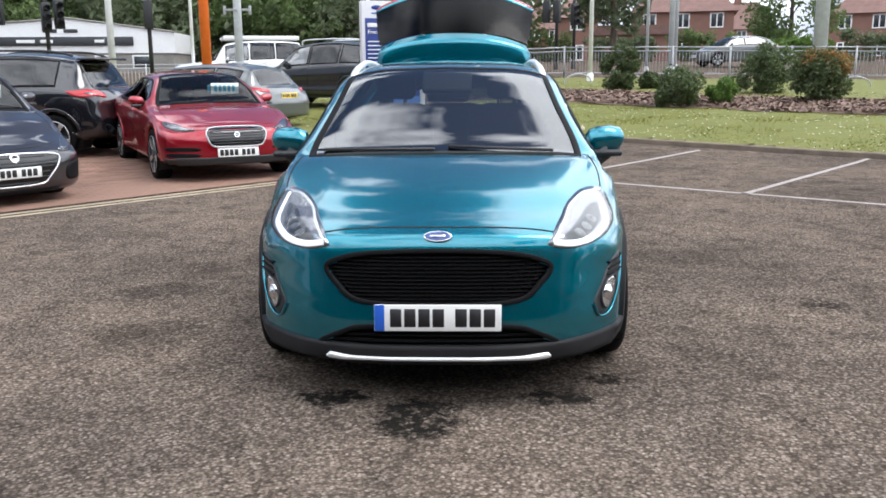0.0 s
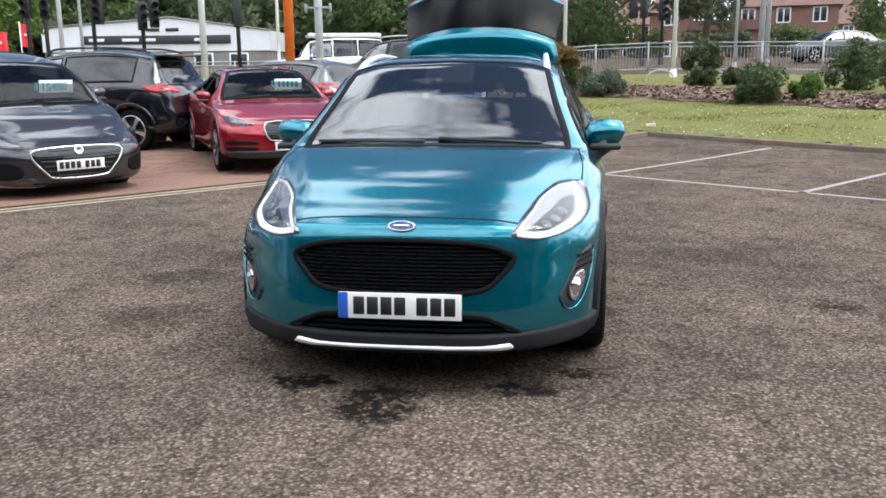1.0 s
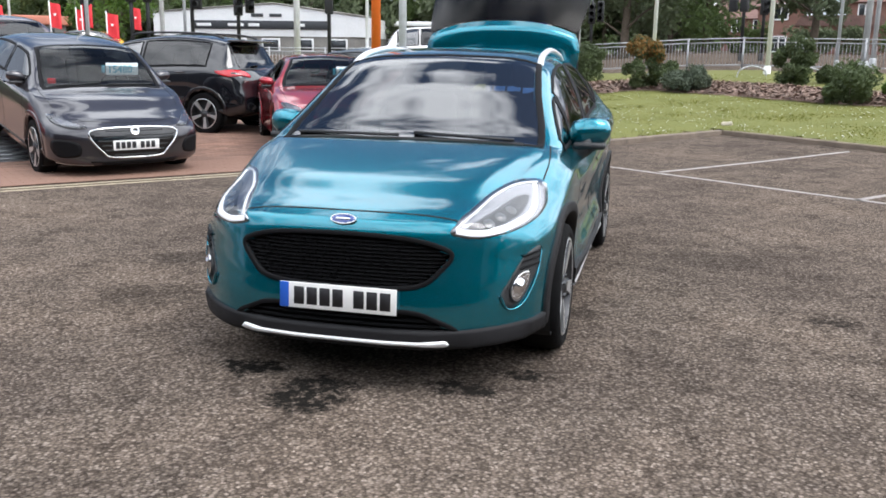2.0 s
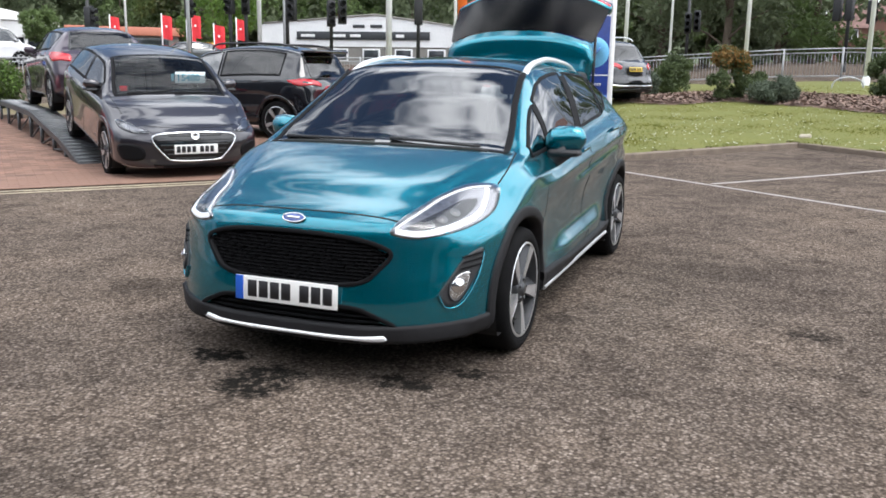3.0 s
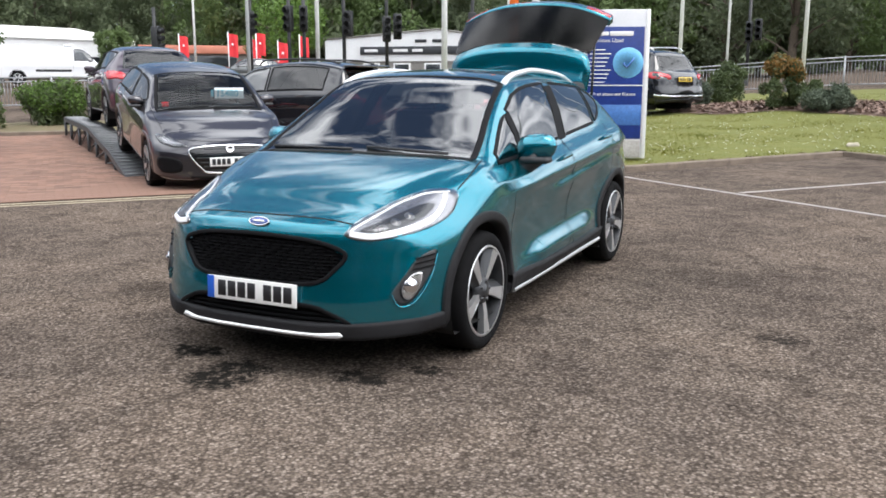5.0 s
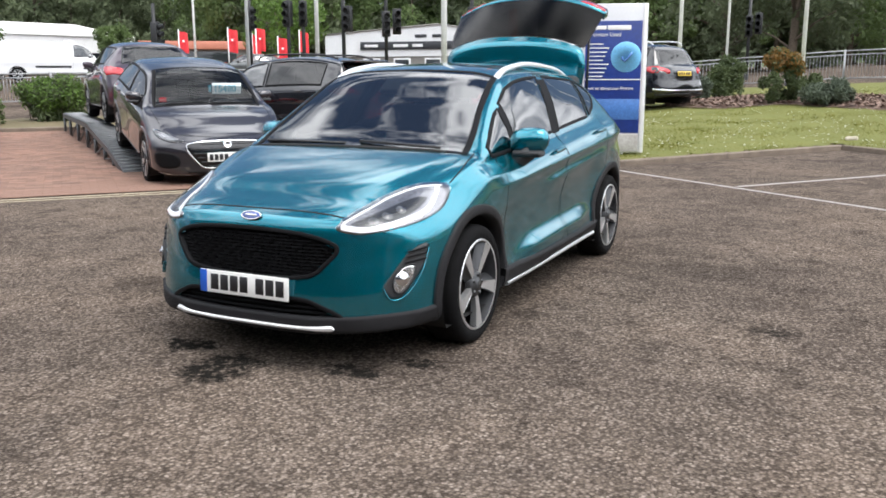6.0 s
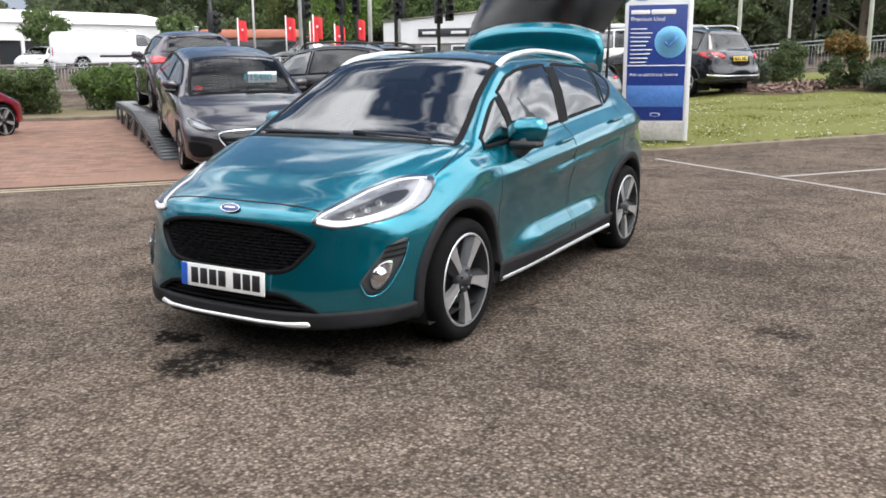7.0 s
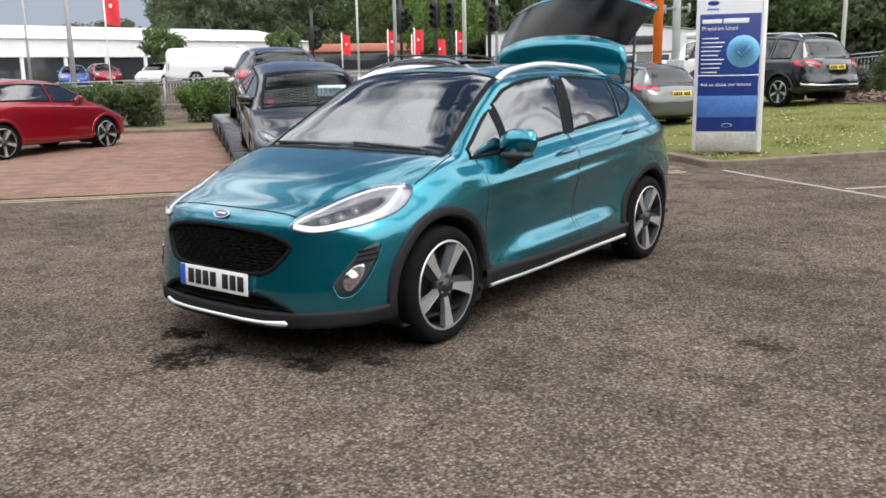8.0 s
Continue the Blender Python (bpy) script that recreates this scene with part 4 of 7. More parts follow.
    part("door_pillar", hs.patch([(k, 2.17, 0.995), (k, 2.29, 1.005), (k, 2.41, 1.335), (k, 2.27, 1.335)], "side", 0.004, 4, 0.0, 4, False), M["mesh_black"], hero)
    part("quarter_divider", hs.patch([(k, 1.458, 0.95), (k, 1.532, 0.955), (k, 1.532, 1.196), (k, 1.50, 1.188), (k, 1.464, 1.160)], "side", 0.004, 4, 0.0, 4, False), M["mesh_black"], hero)
    part("tail_lamp", hs.patch(both([(0.80, 3.62, 1.0), (0.76, 3.80, 0.99), (0.66, 3.93, 0.93), (0.68, 3.93, 0.86), (0.80, 3.72, 0.90)], k), "near", 0.008, 4), M["tail_red"], hero)
part("cowl", hs.band([(x / 10, 0.985, 0) for x in range(-6, 7)], 0.060, "top", 0.007, per=2, depth=0.01), M["seam"], hero, "black plastic cowl under the windscreen")
loc, nor = hs.snap((0, 1.60, 0), "top")
part("sensor_cover", moved(box(-0.14, 0.14, -0.10, 0.09, -0.05, -0.012, 0.02, 3), Matrix.Translation(loc) @ pose(0, 0, 0, 33)), M["plastic"], hero)
part("rear_view_mirror", moved(box(-0.12, 0.12, -0.02, 0.02, -0.04, 0.035, 0.018, 3), Matrix.Translation(loc + Vector((0, 0.10, -0.10)))), M["plastic"], hero)
plate(hero, (0, -0.012, 0.395), 0, -3)
loc, nor = hs.snap((0, 0, 0.715), "front")
bd = part("badge", moved(([Vector((0.055 * math.cos(a) * f, -h, 0.022 * math.sin(a) * f)) for f, h in ((1, 0), (0.97, 0.007), (0.8, 0.009), (0, 0.010)) for a in [2 * math.pi * q / 32 for q in range(32)]], [(r_ * 32 + q, r_ * 32 + (q + 1) % 32, (r_ + 1) * 32 + (q + 1) % 32, (r_ + 1) * 32 + q) for r_ in range(3) for q in range(32)]), Matrix.Translation(loc) @ pose(0, 0, 0, -38)), M["badge_blue"], hero, "oval blue badge")
part("badge_ring", moved(tube([Vector((0.055 * math.cos(a), -0.006, 0.022 * math.sin(a))) for a in [2 * math.pi * q / 32 for q in range(33)]], 0.004, 6), Matrix.Translation(loc) @ pose(0, 0, 0, -38)), M["chrome"], bd)
part("badge_bar", moved(box(-0.032, 0.032, -0.013, -0.006, -0.005, 0.005, 0.003), Matrix.Translation(loc) @ pose(0, 0, 0, -38)), M["chrome"], bd)

# open tailgate, hinged at the back of the roof: built shut, then swung up
def tailgate():
    hy, hz, swing = 3.42, 1.385, 97
    m = Matrix.Translation((0, hy, hz)) @ Matrix.Rotation(radians(swing), 4, "X") @ Matrix.Translation((0, -hy, -hz))
    prof = [(3.31, 1.395), (3.52, 1.385), (3.62, 1.37), (3.695, 1.35), (3.705, 1.33), (3.82, 1.20), (3.968, 0.99), (3.982, 0.945), (3.988, 0.87), (3.982, 0.78), (3.955, 0.70)]
    hw = [0.56, 0.595, 0.585, 0.555, 0.575, 0.605, 0.63, 0.635, 0.63, 0.585, 0.50]
    bowed = [0.05, 0.05, 0.08, 0.10, 0.10, 0.12, 0.14, 0.14, 0.14, 0.14, 0.14]
    def sheet(i0, i1, inner, off, wd, rim=True):
        n, vs, fs = 20, [], []
        for (y, z), h, d in list(zip(prof, hw, bowed))[i0:i1]:
            for j in range(n + 1):
                q = 2 * j / n - 1
                vs.append(Vector((q * (h - wd), y - d * abs(q) ** 2.6 - off, z - 0.03 * q * q - off * 0.4)))
        k = i1 - i0
        for i in range(k - 1):
            fs += [(i * (n + 1) + j, (i + 1) * (n + 1) + j, (i + 1) * (n + 1) + j + 1, i * (n + 1) + j + 1) for j in range(n)]
        o = len(vs)
        vs += [Vector((v.x * 0.985, v.y - inner, v.z - inner * 0.5)) for v in vs]
        fs += [tuple(q + o for q in reversed(f)) for f in fs]
        ring = [j for j in range(n + 1)] + [i * (n + 1) + n for i in range(1, k)] + [(k - 1) * (n + 1) + j for j in range(n - 1, -1, -1)] + [i * (n + 1) for i in range(k - 2, 0, -1)]
        if rim:
            fs += [(ring[i], ring[(i + 1) % len(ring)], ring[(i + 1) % len(ring)] + o, ring[i] + o) for i in range(len(ring))]
        return moved((vs, fs), m)
    tg = part("tailgate", sheet(6, 11, 0.05, 0, 0), M["teal"], hero)
    part("spoiler", sheet(0, 4, 0.03, 0, 0), M["teal"], tg)
    part("tailgate_glass", sheet(4, 7, 0.006, 0.006, 0.0, False), M["tailgate_tint"], tg, "tinted rear window")
    for k in (1, -1):
        lamp = []
        for y, z, h in ((3.978, 0.955, 0.628), (3.988, 0.875, 0.625)):
            for q in (0.70, 0.78, 0.86, 0.93, 1.0):
                lamp.append(m @ Vector((k * q * h, y - 0.14 * q ** 2.4 + 0.012, z - 0.03 * q * q)))
        part("tailgate_lamp", (lamp + [v + m.to_3x3() @ Vector((0, -0.03, 0)) for v in lamp], [(i, i + 1, i + 6, i + 5) for i in range(4)] + [(i + 10, i + 15, i + 16, i + 11) for i in range(4)] + [(0, 10, 11, 1), (1, 11, 12, 2), (2, 12, 13, 3), (3, 13, 14, 4), (4, 14, 19, 9), (5, 6, 16, 15), (6, 7, 17, 16), (7, 8, 18, 17), (8, 9, 19, 18), (0, 5, 15, 10)]), M["tail_red"], tg)
        part("gas_strut", tube([(k * 0.56, 3.60, 1.14), m @ Vector((k * 0.56, 3.70, 1.12))], 0.011, 8), M["plastic"], tg)


tailgate()


# ---- the place ----
def lawn(x, y):
    """Metres behind the lawn's kerb; negative on the car park."""
    d1 = -(x + 0.85) * 0.809 + (y - 9.3) * 0.588
    d2 = (x - 2.2) * 0.642 + (y - 13.5) * 0.767
    d0 = (x + 0.85) * 0.65 + (y - 9.3) * 0.76
    return min(d0, max(d1, d2))


def bank(x, y):
    """Height of the ground: a level car park that rises slightly far off, and a lawn that rises behind its kerb."""
    g = lawn(x, y)
    q = max(0, -0.3 * x + 0.95 * y - 8.5)
    base = 0.0125 * min(q, 8) + 0.035 * max(0, min(q, 35) - 8) + 0.015 * max(0, min(q, 120) - 35)
    return base + ((0.58 * (1 - (1 - min(g, 9) / 9) ** 1.4) + 0.02 * max(0, min(g, 16) - 9)) * smooth(-7, 4, x) if g > 0 else 0)


def asphalt_material():
    m = material("asphalt", (0.105, 0.098, 0.092), 0.95, spec=0.0)
    nt = m.node_tree
    b = nt.nodes["Principled BSDF"]
    co = nt.nodes.new("ShaderNodeTexCoord")
    def noise_node(scale, detail, rough=0.6):
        n = nt.nodes.new("ShaderNodeTexNoise")
        n.inputs["Scale"].default_value, n.inputs["Detail"].default_value, n.inputs["Roughness"].default_value = scale, detail, rough
        nt.links.new(co.outputs["Object"], n.inputs["Vector"])
        return n
    def ramp_node(src, stops):
        r = nt.nodes.new("ShaderNodeValToRGB")
        e = r.color_ramp.elements
        while len(e) < len(stops):
            e.new(0.5)
        for q, (p, c) in zip(e, stops):
            q.position, q.color = p, (*c, 1)
        nt.links.new(src, r.inputs["Fac"])
        return r
    def mix(kind, a, b_, fac=1.0):
        x = nt.nodes.new("ShaderNodeMix")
        x.data_type, x.blend_type = "RGBA", kind
        x.inputs[0].default_value = fac
        nt.links.new(a, x.inputs[6])
        nt.links.new(b_, x.inputs[7])
        return x
    vor = nt.nodes.new("ShaderNodeTexVoronoi")
    vor.inputs["Scale"].default_value = 75
    nt.links.new(co.outputs["Object"], vor.inputs["Vector"])
    stone = ramp_node(vor.outputs["Color"], [(0.15, (0.080, 0.066, 0.056)), (0.5, (0.150, 0.124, 0.105)), (0.72, (0.208, 0.174, 0.150)), (0.95, (0.315, 0.271, 0.240))])
    patch = ramp_node(noise_node(0.55, 5).outputs["Fac"], [(0.3, (0.70, 0.69, 0.69)), (0.5, (1.0, 0.985, 0.96)), (0.72, (1.3, 1.25, 1.18))])
    mid = ramp_node(noise_node(3.2, 7, 0.72).outputs["Fac"], [(0.30, (0.52, 0.52, 0.52)), (0.46, (0.97, 0.96, 0.95)), (0.62, (1.2, 1.19, 1.17))])
    gap = ramp_node(vor.outputs["Distance"], [(0.0, (1.04, 1.04, 1.04)), (0.75, (0.46, 0.46, 0.46))])
    c = mix("MULTIPLY", mix("MULTIPLY", stone.outputs["Color"], patch.outputs["Color"]).outputs[2], mid.outputs["Color"])
    c = mix("MULTIPLY", c.outputs[2], gap.outputs["Color"])
    # oil and water stains, ragged-edged; the last ellipse paints shade under the car
    pos = nt.nodes.new("ShaderNodeVectorMath")
    pos.operation = "MULTIPLY_ADD"
    wob = noise_node(6, 9, 0.85)
    sub = nt.nodes.new("ShaderNodeVectorMath")
    sub.operation = "SUBTRACT"
    sub.inputs[1].default_value = (0.5, 0.5, 0.5)
    nt.links.new(wob.outputs["Color"], sub.inputs[0])
    nt.links.new(sub.outputs[0], pos.inputs[0])
    pos.inputs[1].default_value = (0.75, 0.5, 0.0)
    nt.links.new(co.outputs["Object"], pos.inputs[2])
    total = None
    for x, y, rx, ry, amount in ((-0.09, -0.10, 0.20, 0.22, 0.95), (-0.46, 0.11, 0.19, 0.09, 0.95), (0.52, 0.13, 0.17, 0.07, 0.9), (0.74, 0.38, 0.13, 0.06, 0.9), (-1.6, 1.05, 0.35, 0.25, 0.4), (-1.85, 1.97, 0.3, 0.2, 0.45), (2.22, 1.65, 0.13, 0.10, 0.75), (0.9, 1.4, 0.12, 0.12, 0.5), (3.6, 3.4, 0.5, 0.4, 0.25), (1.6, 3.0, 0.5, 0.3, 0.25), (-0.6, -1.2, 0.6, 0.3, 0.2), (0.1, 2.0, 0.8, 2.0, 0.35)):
        mp = nt.nodes.new("ShaderNodeVectorMath")
        mp.operation = "SUBTRACT"
        mp.inputs[1].default_value = (x, y, 0)
        nt.links.new(pos.outputs[0], mp.inputs[0])
        sc = nt.nodes.new("ShaderNodeVectorMath")
        sc.operation = "MULTIPLY"
        sc.inputs[1].default_value = (1 / rx, 1 / ry, 0)
        nt.links.new(mp.outputs[0], sc.inputs[0])
        ln = nt.nodes.new("ShaderNodeVectorMath")
        ln.operation = "LENGTH"
        nt.links.new(sc.outputs[0], ln.inputs[0])
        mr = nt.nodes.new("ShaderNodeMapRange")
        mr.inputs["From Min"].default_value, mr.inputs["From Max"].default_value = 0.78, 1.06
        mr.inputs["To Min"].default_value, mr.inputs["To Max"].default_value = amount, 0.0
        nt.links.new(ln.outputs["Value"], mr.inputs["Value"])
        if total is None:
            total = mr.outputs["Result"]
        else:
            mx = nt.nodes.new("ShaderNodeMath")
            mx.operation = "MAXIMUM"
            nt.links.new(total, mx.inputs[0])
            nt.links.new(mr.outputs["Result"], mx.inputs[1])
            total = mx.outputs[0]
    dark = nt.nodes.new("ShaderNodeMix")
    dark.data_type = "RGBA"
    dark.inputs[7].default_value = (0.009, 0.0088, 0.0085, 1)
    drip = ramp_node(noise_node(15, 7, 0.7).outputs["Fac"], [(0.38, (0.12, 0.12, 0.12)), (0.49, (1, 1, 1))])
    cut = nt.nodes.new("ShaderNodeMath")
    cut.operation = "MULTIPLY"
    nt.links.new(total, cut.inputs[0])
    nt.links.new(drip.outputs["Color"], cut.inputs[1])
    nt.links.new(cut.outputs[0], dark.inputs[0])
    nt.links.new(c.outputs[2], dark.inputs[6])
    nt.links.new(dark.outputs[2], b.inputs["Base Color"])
    bp = nt.nodes.new("ShaderNodeBump")
    bp.inputs["Strength"].default_value, bp.inputs["Distance"].default_value, bp.invert = 0.45, 0.006, True
    nt.links.new(vor.outputs["Distance"], bp.inputs["Height"])
    nt.links.new(bp.outputs["Normal"], b.inputs["Normal"])
    return m


M.update({
    "asphalt": asphalt_material(),
    "grass": material("lawn_soil", (0.090, 0.106, 0.016), 0.9, noise_scale=2.5, second=(0.145, 0.142, 0.027), bump=0.6, fine=40),
    "blade": material("grass_blade", (0.108, 0.126, 0.015), 0.8, spec=0.05, noise_scale=1.5, second=(0.165, 0.155, 0.028), fine=3),
    "edge_soil": material("worn_edge", (0.12, 0.12, 0.05), 0.95, noise_scale=3, second=(0.14, 0.095, 0.06), bump=0.6, fine=40),
    "soil": material("bark_mulch", (0.27, 0.18, 0.135), 0.95, noise_scale=6, second=(0.045, 0.028, 0.02), bump=0.9, fine=45),
    "chip": material("bark_chip", (0.27, 0.19, 0.15), 0.95, noise_scale=5, second=(0.10, 0.065, 0.05), fine=20, island=0.55),
    "brick": material("paving_brick", (0.235, 0.132, 0.092), 0.85, noise_scale=0.6, second=(0.155, 0.095, 0.070), bump=0.3, fine=60, island=0.3),
    "joint": material("paving_sand", (0.12, 0.08, 0.06), 0.95, noise_scale=5, vary=0.3),
    "kerb": material("kerb_concrete", (0.17, 0.135, 0.105), 0.9, noise_scale=4, vary=0.5, bump=0.5, fine=90),
    "kerb_pale": material("pale_stone", (0.42, 0.38, 0.30), 0.9, noise_scale=9, vary=0.35, bump=0.5, fine=60),
    "white_line": material("worn_white_line", (0.40, 0.365, 0.34), 0.8, noise_scale=9, second=(0.15, 0.135, 0.125), fine=70),
    "yellow_line": material("worn_yellow_line", (0.50, 0.42, 0.28), 0.85, noise_scale=7, second=(0.20, 0.17, 0.13), fine=60),
    "galv": material("galvanised_steel", (0.38, 0.39, 0.40), 0.5, 0.5, noise_scale=8, vary=0.2),
    "ramp_rib": material("worn_steel_rib", (0.24, 0.245, 0.25), 0.45, 0.6, noise_scale=9, vary=0.3),
    "ramp": material("ramp_steel", (0.10, 0.105, 0.11), 0.5, 0.6, noise_scale=9, vary=0.3, bump=0.3, fine=60),
    "pole_white": material("pole_paint", (0.78, 0.79, 0.78), 0.5, noise_scale=6, vary=0.12),
    "pole_grey": material("pole_grey", (0.46, 0.48, 0.49), 0.55, noise_scale=6, vary=0.2),
    "pole_black": material("pole_black", (0.015, 0.016, 0.017), 0.5, noise_scale=9, vary=0.3),
    "pole_orange": material("pole_orange", (0.72, 0.15, 0.015), 0.5, noise_scale=6, vary=0.12),
    "leaf": material("leaf_green", (0.15, 0.21, 0.07), 0.6, noise_scale=1.2, second=(0.085, 0.13, 0.04), fine=8),
    "leaf_hedge": material("leaf_hedge", (0.105, 0.14, 0.05), 0.6, noise_scale=1.2, second=(0.06, 0.085, 0.035), fine=8),
    "leaf_dark": material("leaf_dark", (0.15, 0.18, 0.092), 0.6, noise_scale=1.2, second=(0.09, 0.12, 0.062), fine=8),
    "leaf_bright": material("leaf_bright", (0.17, 0.28, 0.05), 0.55, noise_scale=2, second=(0.05, 0.10, 0.015), fine=12),
    "leaf_orange": material("leaf_orange", (0.30, 0.13, 0.03), 0.6, noise_scale=3, second=(0.13, 0.12, 0.03), fine=12),
    "leaf_grey": material("leaf_grey_green", (0.13, 0.16, 0.11), 0.7, noise_scale=3, second=(0.06, 0.08, 0.05), fine=12),
    "bark": material("bark", (0.09, 0.07, 0.05), 0.9, noise_scale=7, vary=0.4, bump=0.8, fine=30),
    "wall_brick": material("house_brick", (0.27, 0.145, 0.11), 0.9, noise_scale=1.5, second=(0.19, 0.105, 0.085), bump=0.3, fine=14),
    "roof_tile": material("roof_tile", (0.17, 0.10, 0.085), 0.85, noise_scale=2, vary=0.3, bump=0.4, fine=10),
    "white_wall": material("white_cladding", (0.78, 0.79, 0.79), 0.5, noise_scale=0.8, vary=0.08),
    "roof_white": material("roof_sheet", (0.82, 0.81, 0.79), 0.5, noise_scale=0.5, vary=0.08),
    "dark_band": material("dark_fascia", (0.035, 0.038, 0.043), 0.4, noise_scale=1, vary=0.2),
    "dark_clad": material("dark_cladding", (0.10, 0.10, 0.105), 0.6, noise_scale=1, vary=0.2),
    "grey_wall": material("grey_block", (0.24, 0.23, 0.21), 0.85, noise_scale=1, vary=0.25),
    "window_dark": material("dark_window", (0.03, 0.035, 0.04), 0.08, coat=0.5),
    "flag": material("flag_red", (0.70, 0.035, 0.045), 0.7, noise_scale=3, vary=0.2),
    "totem_white": material("totem_panel", (0.62, 0.63, 0.65), 0.35, noise_scale=3, vary=0.06),
    "totem_foot": material("stained_panel", (0.50, 0.49, 0.47), 0.6, noise_scale=4, second=(0.26, 0.245, 0.22), fine=25),
    "totem_blue": material("totem_blue", (0.012, 0.035, 0.20), 0.35, noise_scale=2, vary=0.25),
    "totem_mid": material("totem_mid_blue", (0.06, 0.16, 0.42), 0.35, noise_scale=3, vary=0.3),
    "totem_sky": material("totem_sky_blue", (0.18, 0.50, 0.80), 0.35, noise_scale=4, vary=0.25),
    "white": M["white"],
})


def leaf_light(m):
    """Leaves let part of the light through."""
    nt = m.node_tree
    b, out = nt.nodes["Principled BSDF"], nt.nodes["Material Output"]
    tl, mx = nt.nodes.new("ShaderNodeBsdfTranslucent"), nt.nodes.new("ShaderNodeMixShader")
    mx.inputs["Fac"].default_value = 0.42
    nt.links.new(b.inputs["Base Color"].links[0].from_socket, tl.inputs["Color"])
    nt.links.new(b.outputs["BSDF"], mx.inputs[1])
    nt.links.new(tl.outputs["BSDF"], mx.inputs[2])
    nt.links.new(mx.outputs["Shader"], out.inputs["Surface"])


for leaf_name in ("leaf", "leaf_hedge", "leaf_dark", "leaf_bright", "leaf_orange", "leaf_grey", "blade"):
    leaf_light(M[leaf_name])


def sheet(name, xs, ys, height, mat, keep=None, label="", kind="structure", smooth_=True):
    vs, fs, where = [], [], {}
    def vert(i, j):
        if (i, j) not in where:
            where[i, j] = len(vs)
            vs.append((xs[i], ys[j], height(xs[i], ys[j])))
        return where[i, j]
    for i in range(len(xs) - 1):
        for j in range(len(ys) - 1):
            if keep is None or keep(0.5 * (xs[i] + xs[i + 1]), 0.5 * (ys[j] + ys[j + 1])):
                fs.append((vert(i, j), vert(i + 1, j), vert(i + 1, j + 1), vert(i, j + 1)))
    return tagged(part(name, (vs, fs), mat, None, label, smooth_), kind=kind)


def steps(a, b, d, far, n):
    near = list(np.arange(a, b, d))
    return [a - (far * (k / n) ** 2) for k in range(n, 0, -1)] + near + [b + far * (k / n) ** 2 for k in range(0, n + 1)]


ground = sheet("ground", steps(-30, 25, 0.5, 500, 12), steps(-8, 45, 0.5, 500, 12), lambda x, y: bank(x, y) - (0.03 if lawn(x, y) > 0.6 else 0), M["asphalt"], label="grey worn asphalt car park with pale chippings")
C0, C1 = Vector((-0.85, 9.3, 0)), Vector((2.2, 13.5, 0))


def ribbon(name, pts, w0, w1, z, mat, label="", bevel=0.0, parent=None, down=0.12, kind="structure"):
    """A strip on the ground between two offsets (to the left) from a line, with its side faces."""
    p = [Vector((a, b, 0)) for a, b in pts]
    vs, fs = [], []
    for i, q in enumerate(p):
        d = (p[min(i + 1, len(p) - 1)] - p[max(i - 1, 0)]).normalized()
        n = Vector((-d.y, d.x, 0))
        a, b = q + n * w0, q + n * w1
        ga, gb = bank(a.x, a.y), bank(b.x, b.y)
        g = min(ga, gb) if bevel else 0
        for s, h, gg in ((a, z - down, ga), (a, z - bevel, ga), (a + n * bevel, z, ga), (b - n * bevel, z, gb), (b, z - bevel, gb), (b, z - down, gb)):
            vs.append((s.x, s.y, (g or gg) + h))
    for i in range(len(p) - 1):
        fs += [(i * 6 + k, i * 6 + k + 1, (i + 1) * 6 + k + 1, (i + 1) * 6 + k) for k in range(5)]
    fs += [tuple(range(6)), tuple((len(p) - 1) * 6 + k for k in range(5, -1, -1))]
    fs = [tuple(reversed(f)) for f in fs]
    ob = part(name, (vs, fs), mat, parent, label, False)
    return ob if parent else tagged(ob, kind=kind)


def line_pts(a, b, step=0.5):
    n = max(1, int(math.dist(a, b) / step))
    return [(a[0] + (b[0] - a[0]) * k / n, a[1] + (b[1] - a[1]) * k / n) for k in range(n + 1)]


# lawn over the rising ground, with blades
lawn_xs, lawn_ys = list(np.arange(-14, 45, 0.25)), list(np.arange(5, 42, 0.25))
grass = sheet("lawn", lawn_xs, lawn_ys, lambda x, y: bank(x, y) + 0.05 + 0.02 * noise.noise((x, y, 0)), M["grass"], keep=lambda x, y: lawn(x, y) > 0.30 and y < 28.6 - 0.25 * x and lawn(x, y) < 40, label="mown green lawn with small white flowers")
KERB = line_pts((-9.0, 16.2), (-0.95, 9.35), 0.6) + line_pts((-0.75, 9.42), (2.2, 13.5), 0.6) + line_pts((2.4, 13.35), (40, -18.1), 0.6)
ribbon("lawn_edge", KERB, 0.10, 0.62, 0.062, M["edge_soil"], "worn soil and thin grass behind the kerb", 0.02, down=0.2)
ribbon("kerb", line_pts((-9.0, 16.2), (-0.95, 9.35), 0.6) + line_pts((-0.75, 9.42), (2.2, 13.5), 0.6) + line_pts((2.4, 13.35), (40, -18.1), 0.6), 0.0, 0.13, 0.10, M["kerb"], "weathered concrete kerb round the lawn", 0.015)
for a, b in (((-0.65, 9.2), (9.0, 2.21)), ((1.2, 8.0), (4.03, 11.6)), ((3.2, 6.37), (6.3, 10.23))):
    ribbon("bay_line", line_pts(a, b), -0.038, 0.038, 0.004, M["white_line"], "worn white parking bay line", down=0.004)
for o in (0.0, 0.17):
    a, b = Vector((-13.5, -5.7)), Vector((-1.0, 8.75))
    ribbon("yellow_line", line_pts((a.x, a.y), (b.x, b.y)), o, o + 0.06, 0.006, M["yellow_line"], "worn yellow line along the paving", down=0.004)
